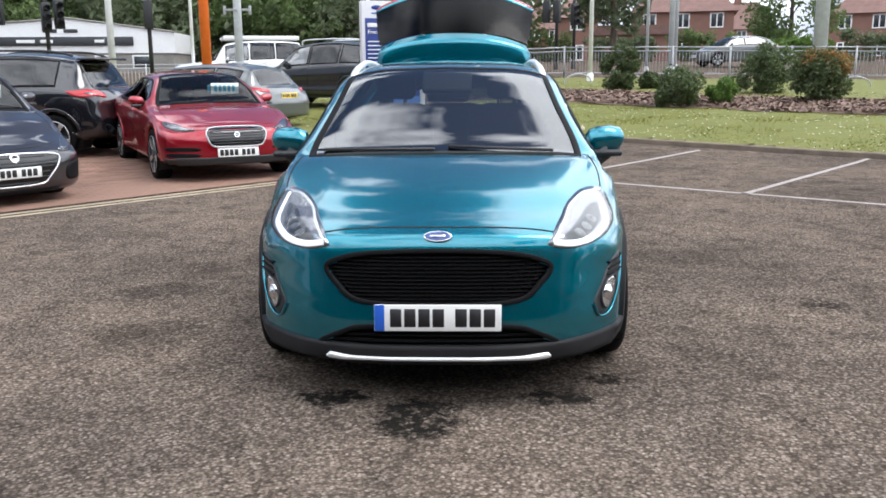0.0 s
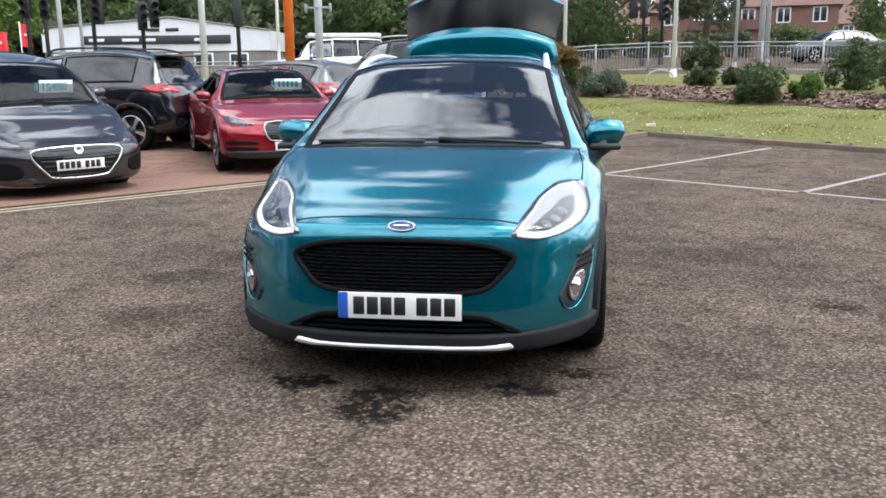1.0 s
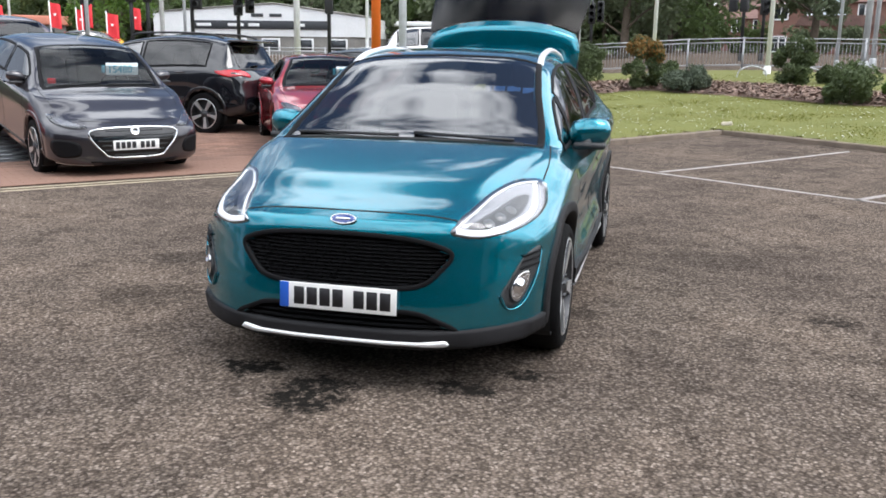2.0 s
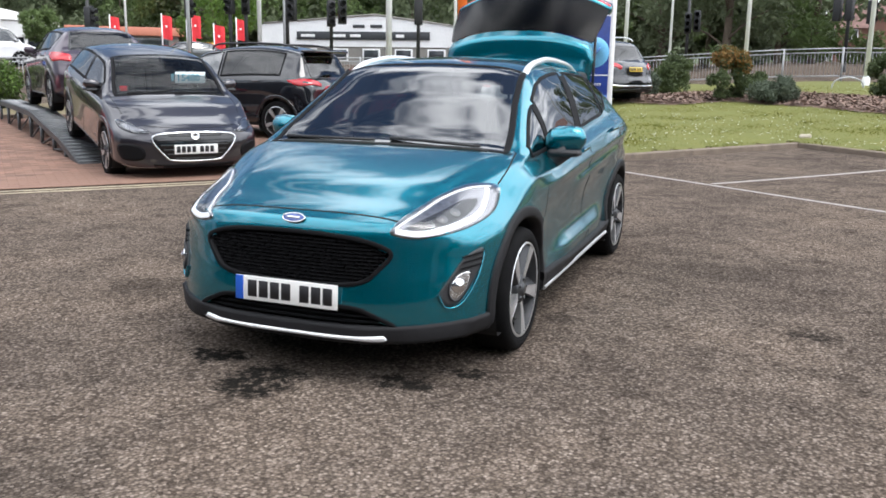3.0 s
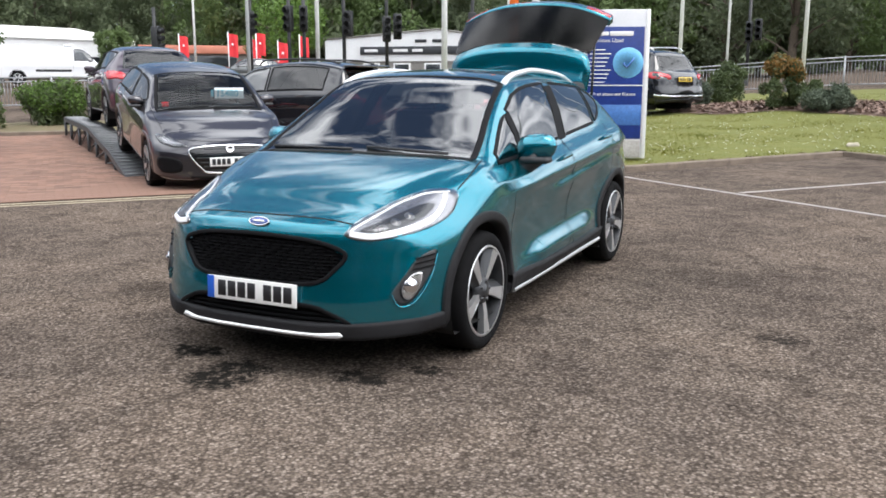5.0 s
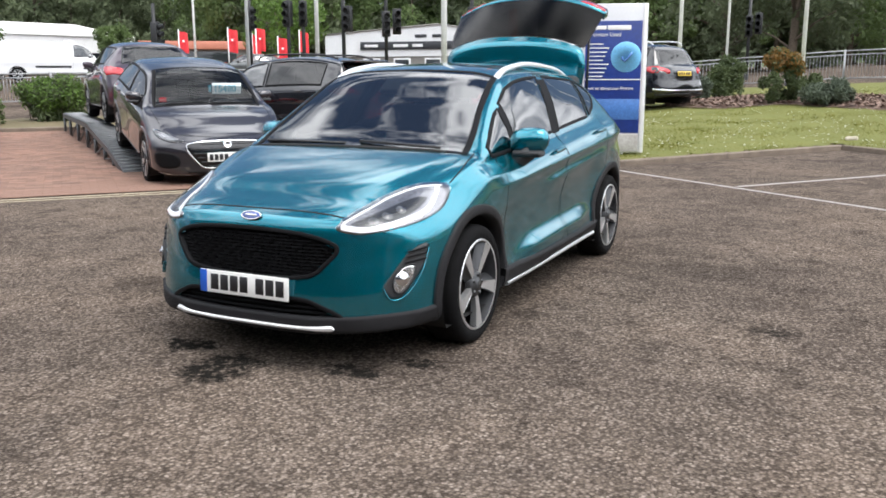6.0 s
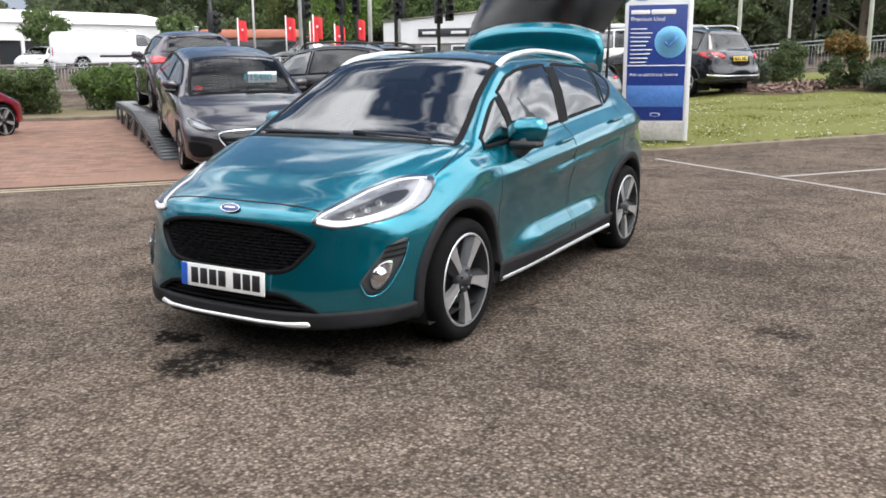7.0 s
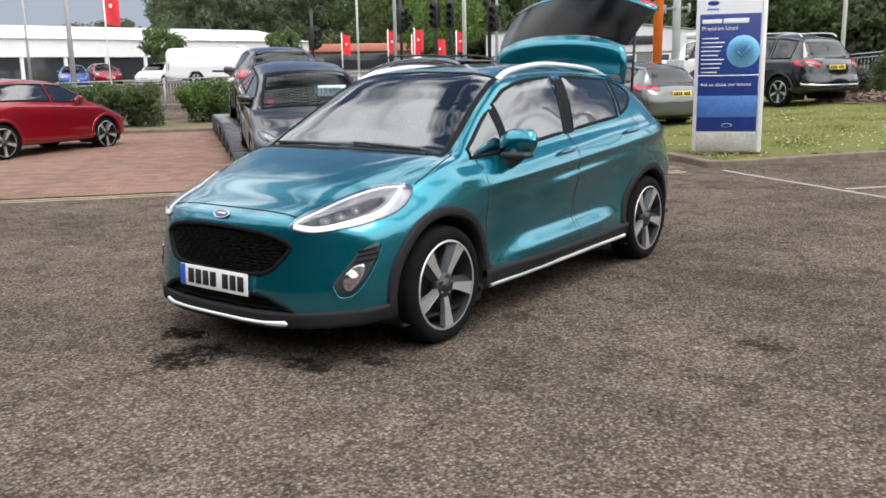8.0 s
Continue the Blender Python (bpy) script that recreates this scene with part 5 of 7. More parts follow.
PAVE = [(-14.0, -5.9), (-1.1, 8.95), (-7.5, 15.0), (-12.9, 15.4), (-13.0, 12.45), (-27, -1.55), (-24, -6)]


def brick_paving():
    """Red block paving: blocks laid in bands along the yellow line."""
    e, n = Vector((0.653, 0.757, 0)), Vector((-0.757, 0.653, 0))
    o = Vector((-6.71, 2.19, 0))
    vs, fs = [], []
    for i in range(-34, 25):
        for j in range(0, 46):
            q = [o + e * ((i + a) * 0.4) + n * (0.30 + (j + b) * 0.4) for a, b in ((0, 0), (1, 0), (1, 1), (0, 1))]
            c = sum(q, Vector()) / 4
            if inside(PAVE, c.x, c.y):
                fs.append(tuple(range(len(vs), len(vs) + 4)))
                vs += [(p.x, p.y, bank(p.x, p.y) + 0.012) for p in q]
    bed = tagged(part("paving", (vs, fs), M["joint"], None, "red brick block paving of the display area"), kind="structure")
    # one block's shape, shared by the blocks nearest to the cars; the rest lie joined
    turn = Matrix(((e.x, n.x, 0, 0), (e.y, n.y, 0, 0), (0, 0, 1, 0), (0, 0, 0, 1)))
    local = [(a * 0.100, b * 0.0475, 0) for a, b in ((-1, -1), (1, -1), (1, 1), (-1, 1))] + [(a * 0.1045, b * 0.052, -0.006) for a, b in ((-1, -1), (1, -1), (1, 1), (-1, 1))]
    quads = [(0, 1, 2, 3)] + [(a, 4 + a, 4 + (a + 1) % 4, (a + 1) % 4) for a in range(4)]
    block = mesh_of("brick", local, quads, M["brick"], False)
    vs, fs, single = [], [], 0
    for i in range(-75, 80):
        for j in range(1, 120):
            u, v = (i + 0.5 * (j % 2)) * 0.21, 0.24 + j * 0.105
            c = o + e * u + n * v
            if not inside(PAVE, c.x, c.y) or c.x < -19.5:
                continue
            h = bank(c.x, c.y) + 0.016 + 0.002 * random.random()
            m = Matrix.Translation((c.x, c.y, h)) @ turn
            if j <= 12 and -6.4 < c.x < -2.2 and single < 300:
                ob = new("brick", block)
                ob.parent = bed
                ob.matrix_basis = m
                single += 1
                continue
            k = len(vs)
            vs += [m @ Vector(q) for q in local]
            fs += [tuple(k + a for a in q) for q in quads]
    tagged(part("brick_field", (vs, fs), M["brick"], bed, "weathered red paving blocks", False), kind="stuff")


# ---- the other cars ----
def heading(x, y, deg, pitch=0, z=None):
    """The pose of a car whose nose is at (x, y) and whose tail points to deg (0 is +x)."""
    return Matrix.Translation((x, y, bank(x, y) if z is None else z)) @ Matrix.Rotation(radians(deg - 90), 4, "Z") @ Matrix.Rotation(radians(pitch), 4, "X")


def lamps(root, sh, front, rear, paintless=False):
    for k in (1, -1):
        if front:
            h = part("headlamp", sh.patch(both(front, k), "near", 0.004, 4), M["lamp_dark"], root)
            part("reflector", sh.patch(both(SHR(front, 0.35), k), "near", 0.008, 3), M["reflector"], h)
            part("lamp_lens", sh.patch(both(front, k), "near", 0.014, 4), M["lens"], h)
        if rear:
            part("tail_lamp", sh.patch(both(rear, k), "near", 0.012, 4), M["tail_red"], root)


def grille(root, sh, o, rim="chrome", bars=5, rimw=0.03):
    g = part("grille", sh.patch(o, "front", 0.004, 5, 0.0, 4), M["gloss_black"], root)
    part("grille_rim", sh.band(o, rimw, "front", 0.014, True, 4), M[rim], g)
    zs, poly = [p[2] for p in o], [(p[0], p[2]) for p in SHR(o, 0.08)]
    for k in range(bars):
        z = min(zs) + (max(zs) - min(zs)) * (k + 0.5) / bars
        xs = [x / 100 for x in range(-90, 91) if inside(poly, x / 100, z)]
        if len(xs) > 3:
            part("grille_bar", sh.band([(xs[0], 0, z), (0, 0, z), (xs[-1], 0, z)], 0.014, "front", 0.010), M["plastic"], g)
    return g


def low_trim(root, sh, z, w, mat="plastic"):
    part("bumper_trim", sh.band([(-0.75, 0.4, z), (-0.5, 0.05, z), (0, 0, z), (0.5, 0.05, z), (0.75, 0.4, z)], w, "hub", 0.006), M[mat], root)


def emblem(root, sh, z, r=0.05):
    loc, nor = sh.snap((0, 0, z), "front")
    part("emblem", moved(lathe([(0, r), (0.012, r * 0.9), (0.012, r * 0.6), (0.006, r * 0.5), (0.006, 0)], 20), Matrix.Translation(loc) @ nor.to_track_quat("X", "Z").to_matrix().to_4x4()), M["chrome"], root)


def letters(root, text, x, z, size, y, mat, bold=0.0):
    cu = bpy.data.curves.new("lettering", "FONT")
    cu.body, cu.size, cu.extrude, cu.offset = text, size, 0.003, bold
    tmp = bpy.data.objects.new("lettering", cu)
    scene.collection.objects.link(tmp)
    dg = bpy.context.evaluated_depsgraph_get()
    me = bpy.data.meshes.new_from_object(tmp.evaluated_get(dg))
    bpy.data.objects.remove(tmp)
    me.materials.clear()
    me.materials.append(mat)
    ob = new("lettering", me)
    ob.parent = root
    ob.matrix_basis = Matrix.Translation((x, y, z)) @ pose(0, 0, 0, 90)
    return ob


def price_card(root, sh, x, y, text="", wide=0.40, high=0.15):
    """A price card behind the windscreen; figures that cannot be read are plain bars."""
    loc, nor = sh.snap((x, y, 0), "top")
    m = Matrix.Translation(loc - nor * 0.03) @ pose(0, 0, 0, 0, 0, 0)
    c = part("price_card", moved(box(-wide / 2, wide / 2, -0.003, 0.003, -high / 2, high / 2, 0.002), m), M["card_white"], root, "pale blue price card")
    part("currency_tab", moved(box(-wide / 2 - 0.05, -wide / 2 - 0.01, -0.003, 0.003, -high * 0.3, high * 0.3, 0.002), m), M["card_blue"], c)
    if text:
        letters(c, text, loc.x - nor.x * 0.03 - wide * 0.46, loc.z - nor.z * 0.03 - high * 0.30, 0.125, loc.y - nor.y * 0.03 - 0.006, M["card_blue"], 0.002)
    else:
        for k in range(5):
            part("bar", moved(box(-wide * 0.38 + k * wide * 0.16, -wide * 0.38 + k * wide * 0.16 + wide * 0.1, -0.006, 0, -high * 0.3, high * 0.3, 0.002, 1), m), M["card_blue"], c)


FRONT = [(0.50, 0.1, 0.66), (0.64, 0.16, 0.64), (0.78, 0.35, 0.68), (0.82, 0.55, 0.76), (0.74, 0.45, 0.78), (0.60, 0.2, 0.72)]


def grey_hatch():
    s = measures(4.34, 1.795, 1.455, (0.90, 3.55), 0.32, "grey", (1.08, 0.98), (1.80, 1.40), (3.55, 1.38), (4.05, 1.05), 0.98, lead=0.72, nose_y=0.10, roof_w=0.62)
    r, sh = car("grey_hatchback", "dark grey hatchback with chrome-rimmed grille, nose down on a ramp", "car", s, heading(-4.63, 5.46, 142.8, 6.0, -0.11))
    lamps(r, sh, FRONT, None)
    grille(r, sh, [(-0.30, 0, 0.66), (0.30, 0, 0.66), (0.50, 0, 0.60), (0.36, 0, 0.40), (0.24, 0, 0.34), (-0.24, 0, 0.34), (-0.36, 0, 0.40), (-0.50, 0, 0.60)], "chrome", 6, 0.020)
    plate(r, (0, -0.02, 0.48), 0, -4, badge=False)
    emblem(r, sh, 0.625, 0.055)
    low_trim(r, sh, 0.24, 0.035, "satin")
    for k in (1, -1):
        part("corner_intake", sh.patch(both([(0.60, 0.1, 0.50), (0.78, 0.3, 0.52), (0.80, 0.35, 0.42), (0.74, 0.25, 0.33), (0.58, 0.1, 0.36)], k), "hub", 0.004, 4), M["mesh_black"], r)
    part("lower_intake", sh.patch([(-0.5, 0, 0.30), (0.5, 0, 0.30), (0.45, 0, 0.25), (-0.45, 0, 0.25)], "front", 0.004, 4, curved=False), M["mesh_black"], r)
    price_card(r, sh, 0.33, 1.38, "15480")
    loc, nor = sh.snap((-0.56, 1.22, 0), "top")
    part("sticker", moved(box(-0.045, 0.045, -0.002, 0.002, -0.03, 0.03, 0.002), Matrix.Translation(loc - nor * 0.015)), M["flag"], r, "small red screen sticker")
    return r


def red_saloon():
    s = measures(4.67, 1.85, 1.415, (0.85, 3.68), 0.335, "red", (1.32, 0.96), (2.05, 1.37), (3.5, 1.34), (4.2, 1.05), 0.93, lead=0.72, nose_y=0.10)
    r, sh = car("red_saloon", "bright red saloon with black oval-cornered grille and price card", "car", s, heading(-2.83, 7.57, 120))
    lamps(r, sh, FRONT, None)
    grille(r, sh, [(-0.30, 0, 0.69), (0.0, 0, 0.70), (0.30, 0, 0.69), (0.37, 0, 0.655), (0.38, 0, 0.60), (0.34, 0, 0.50), (0.27, 0, 0.462), (0.0, 0, 0.455), (-0.27, 0, 0.462), (-0.34, 0, 0.50), (-0.38, 0, 0.60), (-0.37, 0, 0.655)], "satin_dull", 8, 0.016)
    for k in (1, -1):
        for z in (0.43, 0.355):
            part("bumper_intake", sh.patch(both([(0.47, 0.1, z + 0.022), (0.74, 0.3, z + 0.03), (0.78, 0.36, z), (0.72, 0.28, z - 0.02), (0.47, 0.1, z - 0.018)], k), "hub", 0.004, 4), M["mesh_black"], r)
    plate(r, (0, -0.015, 0.385), 0, -3, badge=False)
    emblem(r, sh, 0.60, 0.04)
    low_trim(r, sh, 0.28, 0.10, "plastic")
    price_card(r, sh, 0.30, 1.66)
    return r


def black_suv():
    s = measures(4.52, 1.84, 1.69, (0.92, 3.61), 0.355, "black", (1.18, 1.10), (1.90, 1.60), (3.95, 1.58), (4.30, 1.15), 1.08, lead=0.86, bottom=0.28, roof_w=0.60, privacy=True,
                 rear_window=(1.12, 1.50, 0.62, 0.54), rear_bumper_top=0.75)
    r, sh = car("black_suv", "glossy black SUV with privacy glass and large red tail lamps", "car", s, heading(-10.6, 11.75, 0))
    r.matrix_basis = Matrix.Translation((-10.0, 11.35, bank(-8, 11.2) - 0.03)) @ Matrix.Rotation(radians(-94), 4, "Z")
    lamps(r, sh, None, [(0.62, 4.3, 1.045), (0.86, 4.0, 1.085), (0.88, 3.85, 1.06), (0.86, 4.05, 0.985), (0.62, 4.35, 0.955)])
    for k in (1, -1):
        part("roof_rail", tube(along([(k * 0.56, 1.95, 1.60), (k * 0.58, 2.2, 1.70), (k * 0.58, 3.4, 1.70), (k * 0.55, 3.85, 1.62)], 6), 0.018, 8), M["plastic"], r)
    part("spoiler", box(-0.55, 0.55, 3.9, 4.22, 1.555, 1.60, 0.02), M["black"], r)
    return r


def silver_estate():
    s = measures(4.78, 1.83, 1.47, (0.95, 3.66), 0.33, "silver", (1.30, 0.97), (2.0, 1.41), (4.15, 1.36), (4.55, 1.0), 0.96, lead=0.74, roof_w=0.57, privacy=True, rear_window=(1.0, 1.31, 0.56, 0.50),
                 windows=[(1.6, 2.33), (2.4, 3.25), (3.32, 4.0)])
    r, sh = car("silver_estate", "silver estate car seen from behind with red tail lamps", "car", s, Matrix.Identity(4))
    r.matrix_basis = Matrix.Translation((-8.0, 17.5, 0.10)) @ Matrix.Rotation(radians(-116.5), 4, "Z")
    lamps(r, sh, None, [(0.55, 4.6, 0.93), (0.80, 4.35, 0.95), (0.86, 4.1, 0.93), (0.82, 4.35, 0.83), (0.55, 4.6, 0.82)])
    loc, nor = sh.snap((0, 9, 0.78), "rear")
    plate(r, loc + Vector((0, 0.01, 0)), 180, -8, True, badge=False)
    return r


def dark_suv():
    s = measures(4.82, 1.93, 1.78, (0.90, 3.82), 0.375, "black", (1.25, 1.13), (1.95, 1.68), (4.2, 1.66), (4.62, 1.2), 1.10, lead=0.90, bottom=0.30, roof_w=0.63, privacy=True, rear_window=(1.18, 1.55, 0.64, 0.56), rear_bumper_top=0.80,
                 windows=[(1.55, 2.38), (2.45, 3.4), (3.48, 4.12)])
    r, sh = car("dark_suv", "large black SUV with chrome-trimmed rear bumper parked on the lawn", "car", s, Matrix.Identity(4))
    r.matrix_basis = Matrix.Translation((-6.0, 22.5, 0.42)) @ Matrix.Rotation(radians(-118.5), 4, "Z")
    lamps(r, sh, None, [(0.55, 4.65, 1.05), (0.80, 4.45, 1.10), (0.90, 4.2, 1.08), (0.88, 4.4, 0.97), (0.55, 4.65, 0.95)])
    part("bumper_chrome", sh.band([(-0.85, 4.5, 0.55), (-0.5, 4.8, 0.52), (0.5, 4.8, 0.52), (0.85, 4.5, 0.55)], 0.05, "near", 0.02), M["chrome"], r)
    part("bumper_trim", sh.band([(-0.85, 4.5, 0.42), (-0.5, 4.8, 0.40), (0.5, 4.8, 0.40), (0.85, 4.5, 0.42)], 0.16, "near", 0.01), M["plastic"], r)
    for k in (1, -1):
        part("roof_rail", tube(along([(k * 0.58, 2.0, 1.68), (k * 0.60, 2.2, 1.80), (k * 0.60, 3.8, 1.79), (k * 0.57, 4.15, 1.69)], 6), 0.018, 8), M["satin"], r)
    loc, nor = sh.snap((0, 9, 0.95), "rear")
    plate(r, loc + Vector((0, 0.01, 0)), 180, -8, True, badge=False)
    return r


def ramp_car():
    s = measures(4.15, 1.78, 1.48, (0.85, 3.42), 0.32, "plum", (1.08, 1.0), (1.78, 1.42), (3.4, 1.41), (3.9, 1.05), 0.98, lead=0.74, privacy=True, rear_window=(1.05, 1.36, 0.56, 0.48))
    r, sh = car("plum_hatchback", "dark plum hatchback parked on top of a display ramp", "car", s, Matrix.Identity(4))
    r.matrix_basis = Matrix.Translation((-12.2, 11.22, 0.51)) @ Matrix.Rotation(radians(233.9), 4, "Z")
    lamps(r, sh, None, [(0.60, 3.95, 1.0), (0.80, 3.7, 1.02), (0.84, 3.55, 0.98), (0.82, 3.75, 0.86), (0.60, 4.0, 0.84)])
    return r


def red_hatch():
    s = measures(4.0, 1.76, 1.455, (0.80, 3.32), 0.32, "red", (1.05, 0.98), (1.78, 1.40), (3.3, 1.38), (3.75, 1.1), 0.97, lead=0.74, rim=0.78)
    r, sh = car("red_hatchback", "bright red hatchback parked side-on upon the brick paving", "car", s, Matrix.Identity(4))
    r.matrix_basis = Matrix.Translation((-13.89, 8.04, 0.0)) @ Matrix.Rotation(radians(-165.2), 4, "Z")
    lamps(r, sh, FRONT, [(0.66, 3.85, 0.95), (0.80, 3.6, 1.0), (0.80, 3.55, 0.9), (0.66, 3.85, 0.85)])
    return r


def display_ramp():
    """Two steel tracks that rise from the paving to a level platform on posts."""
    u, v = Vector((-0.808, 0.589, 0)), Vector((-0.589, -0.808, 0))
    r = thing("display_ramp", "grey steel car display ramp with ribbed tracks on posts", "ramp")
    o = Vector((-5.96, 6.08, 0.02))
    for k in (0.48, -1.06):
        vs, fs = [], []
        prof = [(0.55, 0.02), (2.1, 0.25), (5.0, 0.50), (9.6, 0.50)]
        for a, h in prof:
            for w in (0, 0.45):
                p = o + u * a + v * (k - w * 1.0 + 0.22)
                vs += [(p.x, p.y, h), (p.x, p.y, h - 0.09)]
        for i in range(3):
            b = i * 4
            fs += [(b, b + 2, b + 6, b + 4), (b + 1, b + 5, b + 7, b + 3), (b, b + 4, b + 5, b + 1), (b + 2, b + 3, b + 7, b + 6)]
        fs += [(0, 1, 3, 2), (12, 14, 15, 13)]
        t = part("track", (vs, fs), M["ramp"], r, smooth=False)
        for i in range(45):
            a = 0.65 + i * 0.2
            h = float(np.interp(a, [p[0] for p in prof], [p[1] for p in prof]))
            p0, p1 = o + u * a + v * (k + 0.2), o + u * a + v * (k - 0.2)
            part("rib", tube([(p0.x, p0.y, h + 0.008), (p1.x, p1.y, h + 0.008)], 0.012, 5), M["ramp_rib"], t)
        for a, b in ((1.6, 2.6), (2.6, 3.8), (3.8, 5.0), (5.0, 6.6), (6.6, 8.2)):
            za, zb = (float(np.interp(c, [p[0] for p in prof], [p[1] for p in prof])) - 0.06 for c in (a, b))
            for w in (0.2, -0.2):
                p, q = o + u * a + v * (k + w), o + u * b + v * (k + w)
                part("brace", tube([(p.x, p.y, za), (q.x, q.y, 0.04)], 0.016, 6), M["ramp"], r)
        for a in (1.6, 2.6, 3.8, 5.0, 6.6, 8.2, 9.5):
            h = float(np.interp(a, [p[0] for p in prof], [p[1] for p in prof])) - 0.08
            for w in (0.2, -0.2):
                p = o + u * a + v * (k + w)
                part("post", tube([(p.x, p.y, 0), (p.x, p.y, h)], 0.03, 6), M["ramp"], r)
    return r


grey_hatch(), red_saloon(), black_suv(), silver_estate(), dark_suv(), ramp_car(), red_hatch(), display_ramp()


# ---- plants ----
def leaves(centres, radii, count, size, seed, droop=0.0, flat=0.0):
    """Small leaf blades scattered over the outside of many clumps; one mesh of two-triangle leaves."""
    g = np.random.default_rng(seed)
    c, r = np.array(centres), np.array(radii)
    k = g.integers(0, len(c), count)
    d = g.normal(size=(count, 3))
    d /= np.linalg.norm(d, axis=1)[:, None]
    p = c[k] + d * r[k][:, None] * (0.55 + 0.5 * g.random((count, 1)))
    a = g.normal(size=(count, 3))
    a[:, 2] -= droop
    a /= np.linalg.norm(a, axis=1)[:, None]
    b = np.cross(a, d + 0.6 * g.normal(size=(count, 3)))
    b /= np.maximum(np.linalg.norm(b, axis=1)[:, None], 1e-6)
    s = size * (0.6 + 0.8 * g.random((count, 1)))
    n = np.cross(a, b)
    v = np.stack([p - a * s, p + b * s * 0.45 + n * s * 0.12, p + a * s, p - b * s * 0.45 + n * s * 0.12], 1).reshape(-1, 3)
    f = np.arange(count * 4).reshape(-1, 4)
    return v.tolist(), f.tolist()


def clumps(n, rx, ry, rz, z0, size, seed, hollow=0.4, power=1.0):
    g = np.random.default_rng(seed)
    out, rad = [], []
    while len(out) < n:
        d = g.uniform(-1, 1, 3)
        q = np.linalg.norm(d)
        if hollow < q < 1:
            out.append((d[0] * rx, d[1] * ry, z0 + rz + d[2] * rz))
            rad.append(size * (0.7 + 0.6 * g.random()))
    return out, rad


def tree(name, label, h, spread, seed, mat, leaf=0.22, count=5200, trunk_h=0.25, m=None, group="", bare=0.0):
    g = random.Random(seed)
    t = thing(name, label, "tree", m, group)
    top = Vector((g.uniform(-0.4, 0.4), g.uniform(-0.4, 0.4), h * 0.8))
    geo = [tube(along([(0, 0, -0.3), (0.1, 0.05, h * 0.3), (top.x * 0.5, top.y * 0.5, h * 0.55), top], 4), h * 0.022, 8, [1.25 - 0.085 * k for k in range(13)])]
    for k in range(9):
        a, z = g.uniform(0, 6.28), h * g.uniform(trunk_h, 0.7)
        l = spread * g.uniform(0.5, 0.9) * (1.15 - z / h)
        geo.append(tube(along([(0, 0, z), (l * 0.5 * math.cos(a), l * 0.5 * math.sin(a), z + l * 0.35), (l * math.cos(a), l * math.sin(a), z + l * 0.55)], 3), h * 0.008, 5, [1.0 - 0.12 * q for q in range(7)]))
    part("trunk", join(*geo), M["bark"], t)
    c, r = clumps(46, spread * (1 - bare), spread * (1 - bare), h * (1 - trunk_h) / 2, h * trunk_h, spread * 0.26, seed)
    part("crown", leaves(c, r, count, leaf, seed), M[mat], t, smooth=False)
    return t


def shrub(name, label, x, y, w, h, mat, seed, leaf=0.05, count=2600, top=None, z=None):
    s = thing(name, label, "shrub", Matrix.Translation((x, y, bank(x, y) if z is None else z)))
    c, r = clumps(26, w * 0.40, w * 0.40, h * 0.44, 0.02, w * 0.17, seed, 0.25)
    part("stems", join(*[tube([(0, 0, -0.1), (q[0] * 0.5, q[1] * 0.5, q[2] * 0.6), q], 0.012, 4, [1, 0.8, 0.5]) for q in c[:14]]), M["bark"], s)
    part("foliage", leaves(c, r, count, leaf, seed), M[mat], s, smooth=False)
    if top:
        part("young_foliage", leaves([q for q in c if q[2] > h * 0.55] or c, [w * 0.19] * max(1, len([q for q in c if q[2] > h * 0.55])), count // 2, leaf, seed + 1), M[top], s, smooth=False)
    return s


def hedge(label, x, y, lx, ly, h, deg, seed, young="leaf_bright"):
    s = thing("hedge", label, "hedge", Matrix.Translation((x, y, bank(x, y))) @ pose(0, 0, 0, 0, 0, deg), "hedges behind the paving")
    g = np.random.default_rng(seed)
    c = [(g.uniform(-lx, lx) * 0.92, g.uniform(-ly, ly) * 0.9, g.uniform(0.12, h - 0.12)) for _ in range(70)]
    part("branchwork", join(*[tube([(q[0] * 0.95, q[1] * 0.5, -0.1), q], 0.012, 4, [1, 0.5]) for q in c[:30]]), M["bark"], s)
    part("foliage", leaves(c, [0.24] * len(c), 9000, 0.05, seed), M["leaf_hedge"], s, smooth=False)
    part("new_growth", leaves([q for q in c if q[2] > h * 0.4], [0.27] * len([q for q in c if q[2] > h * 0.4]), 6500, 0.045, seed + 1), M[young], s, smooth=False)
    return s


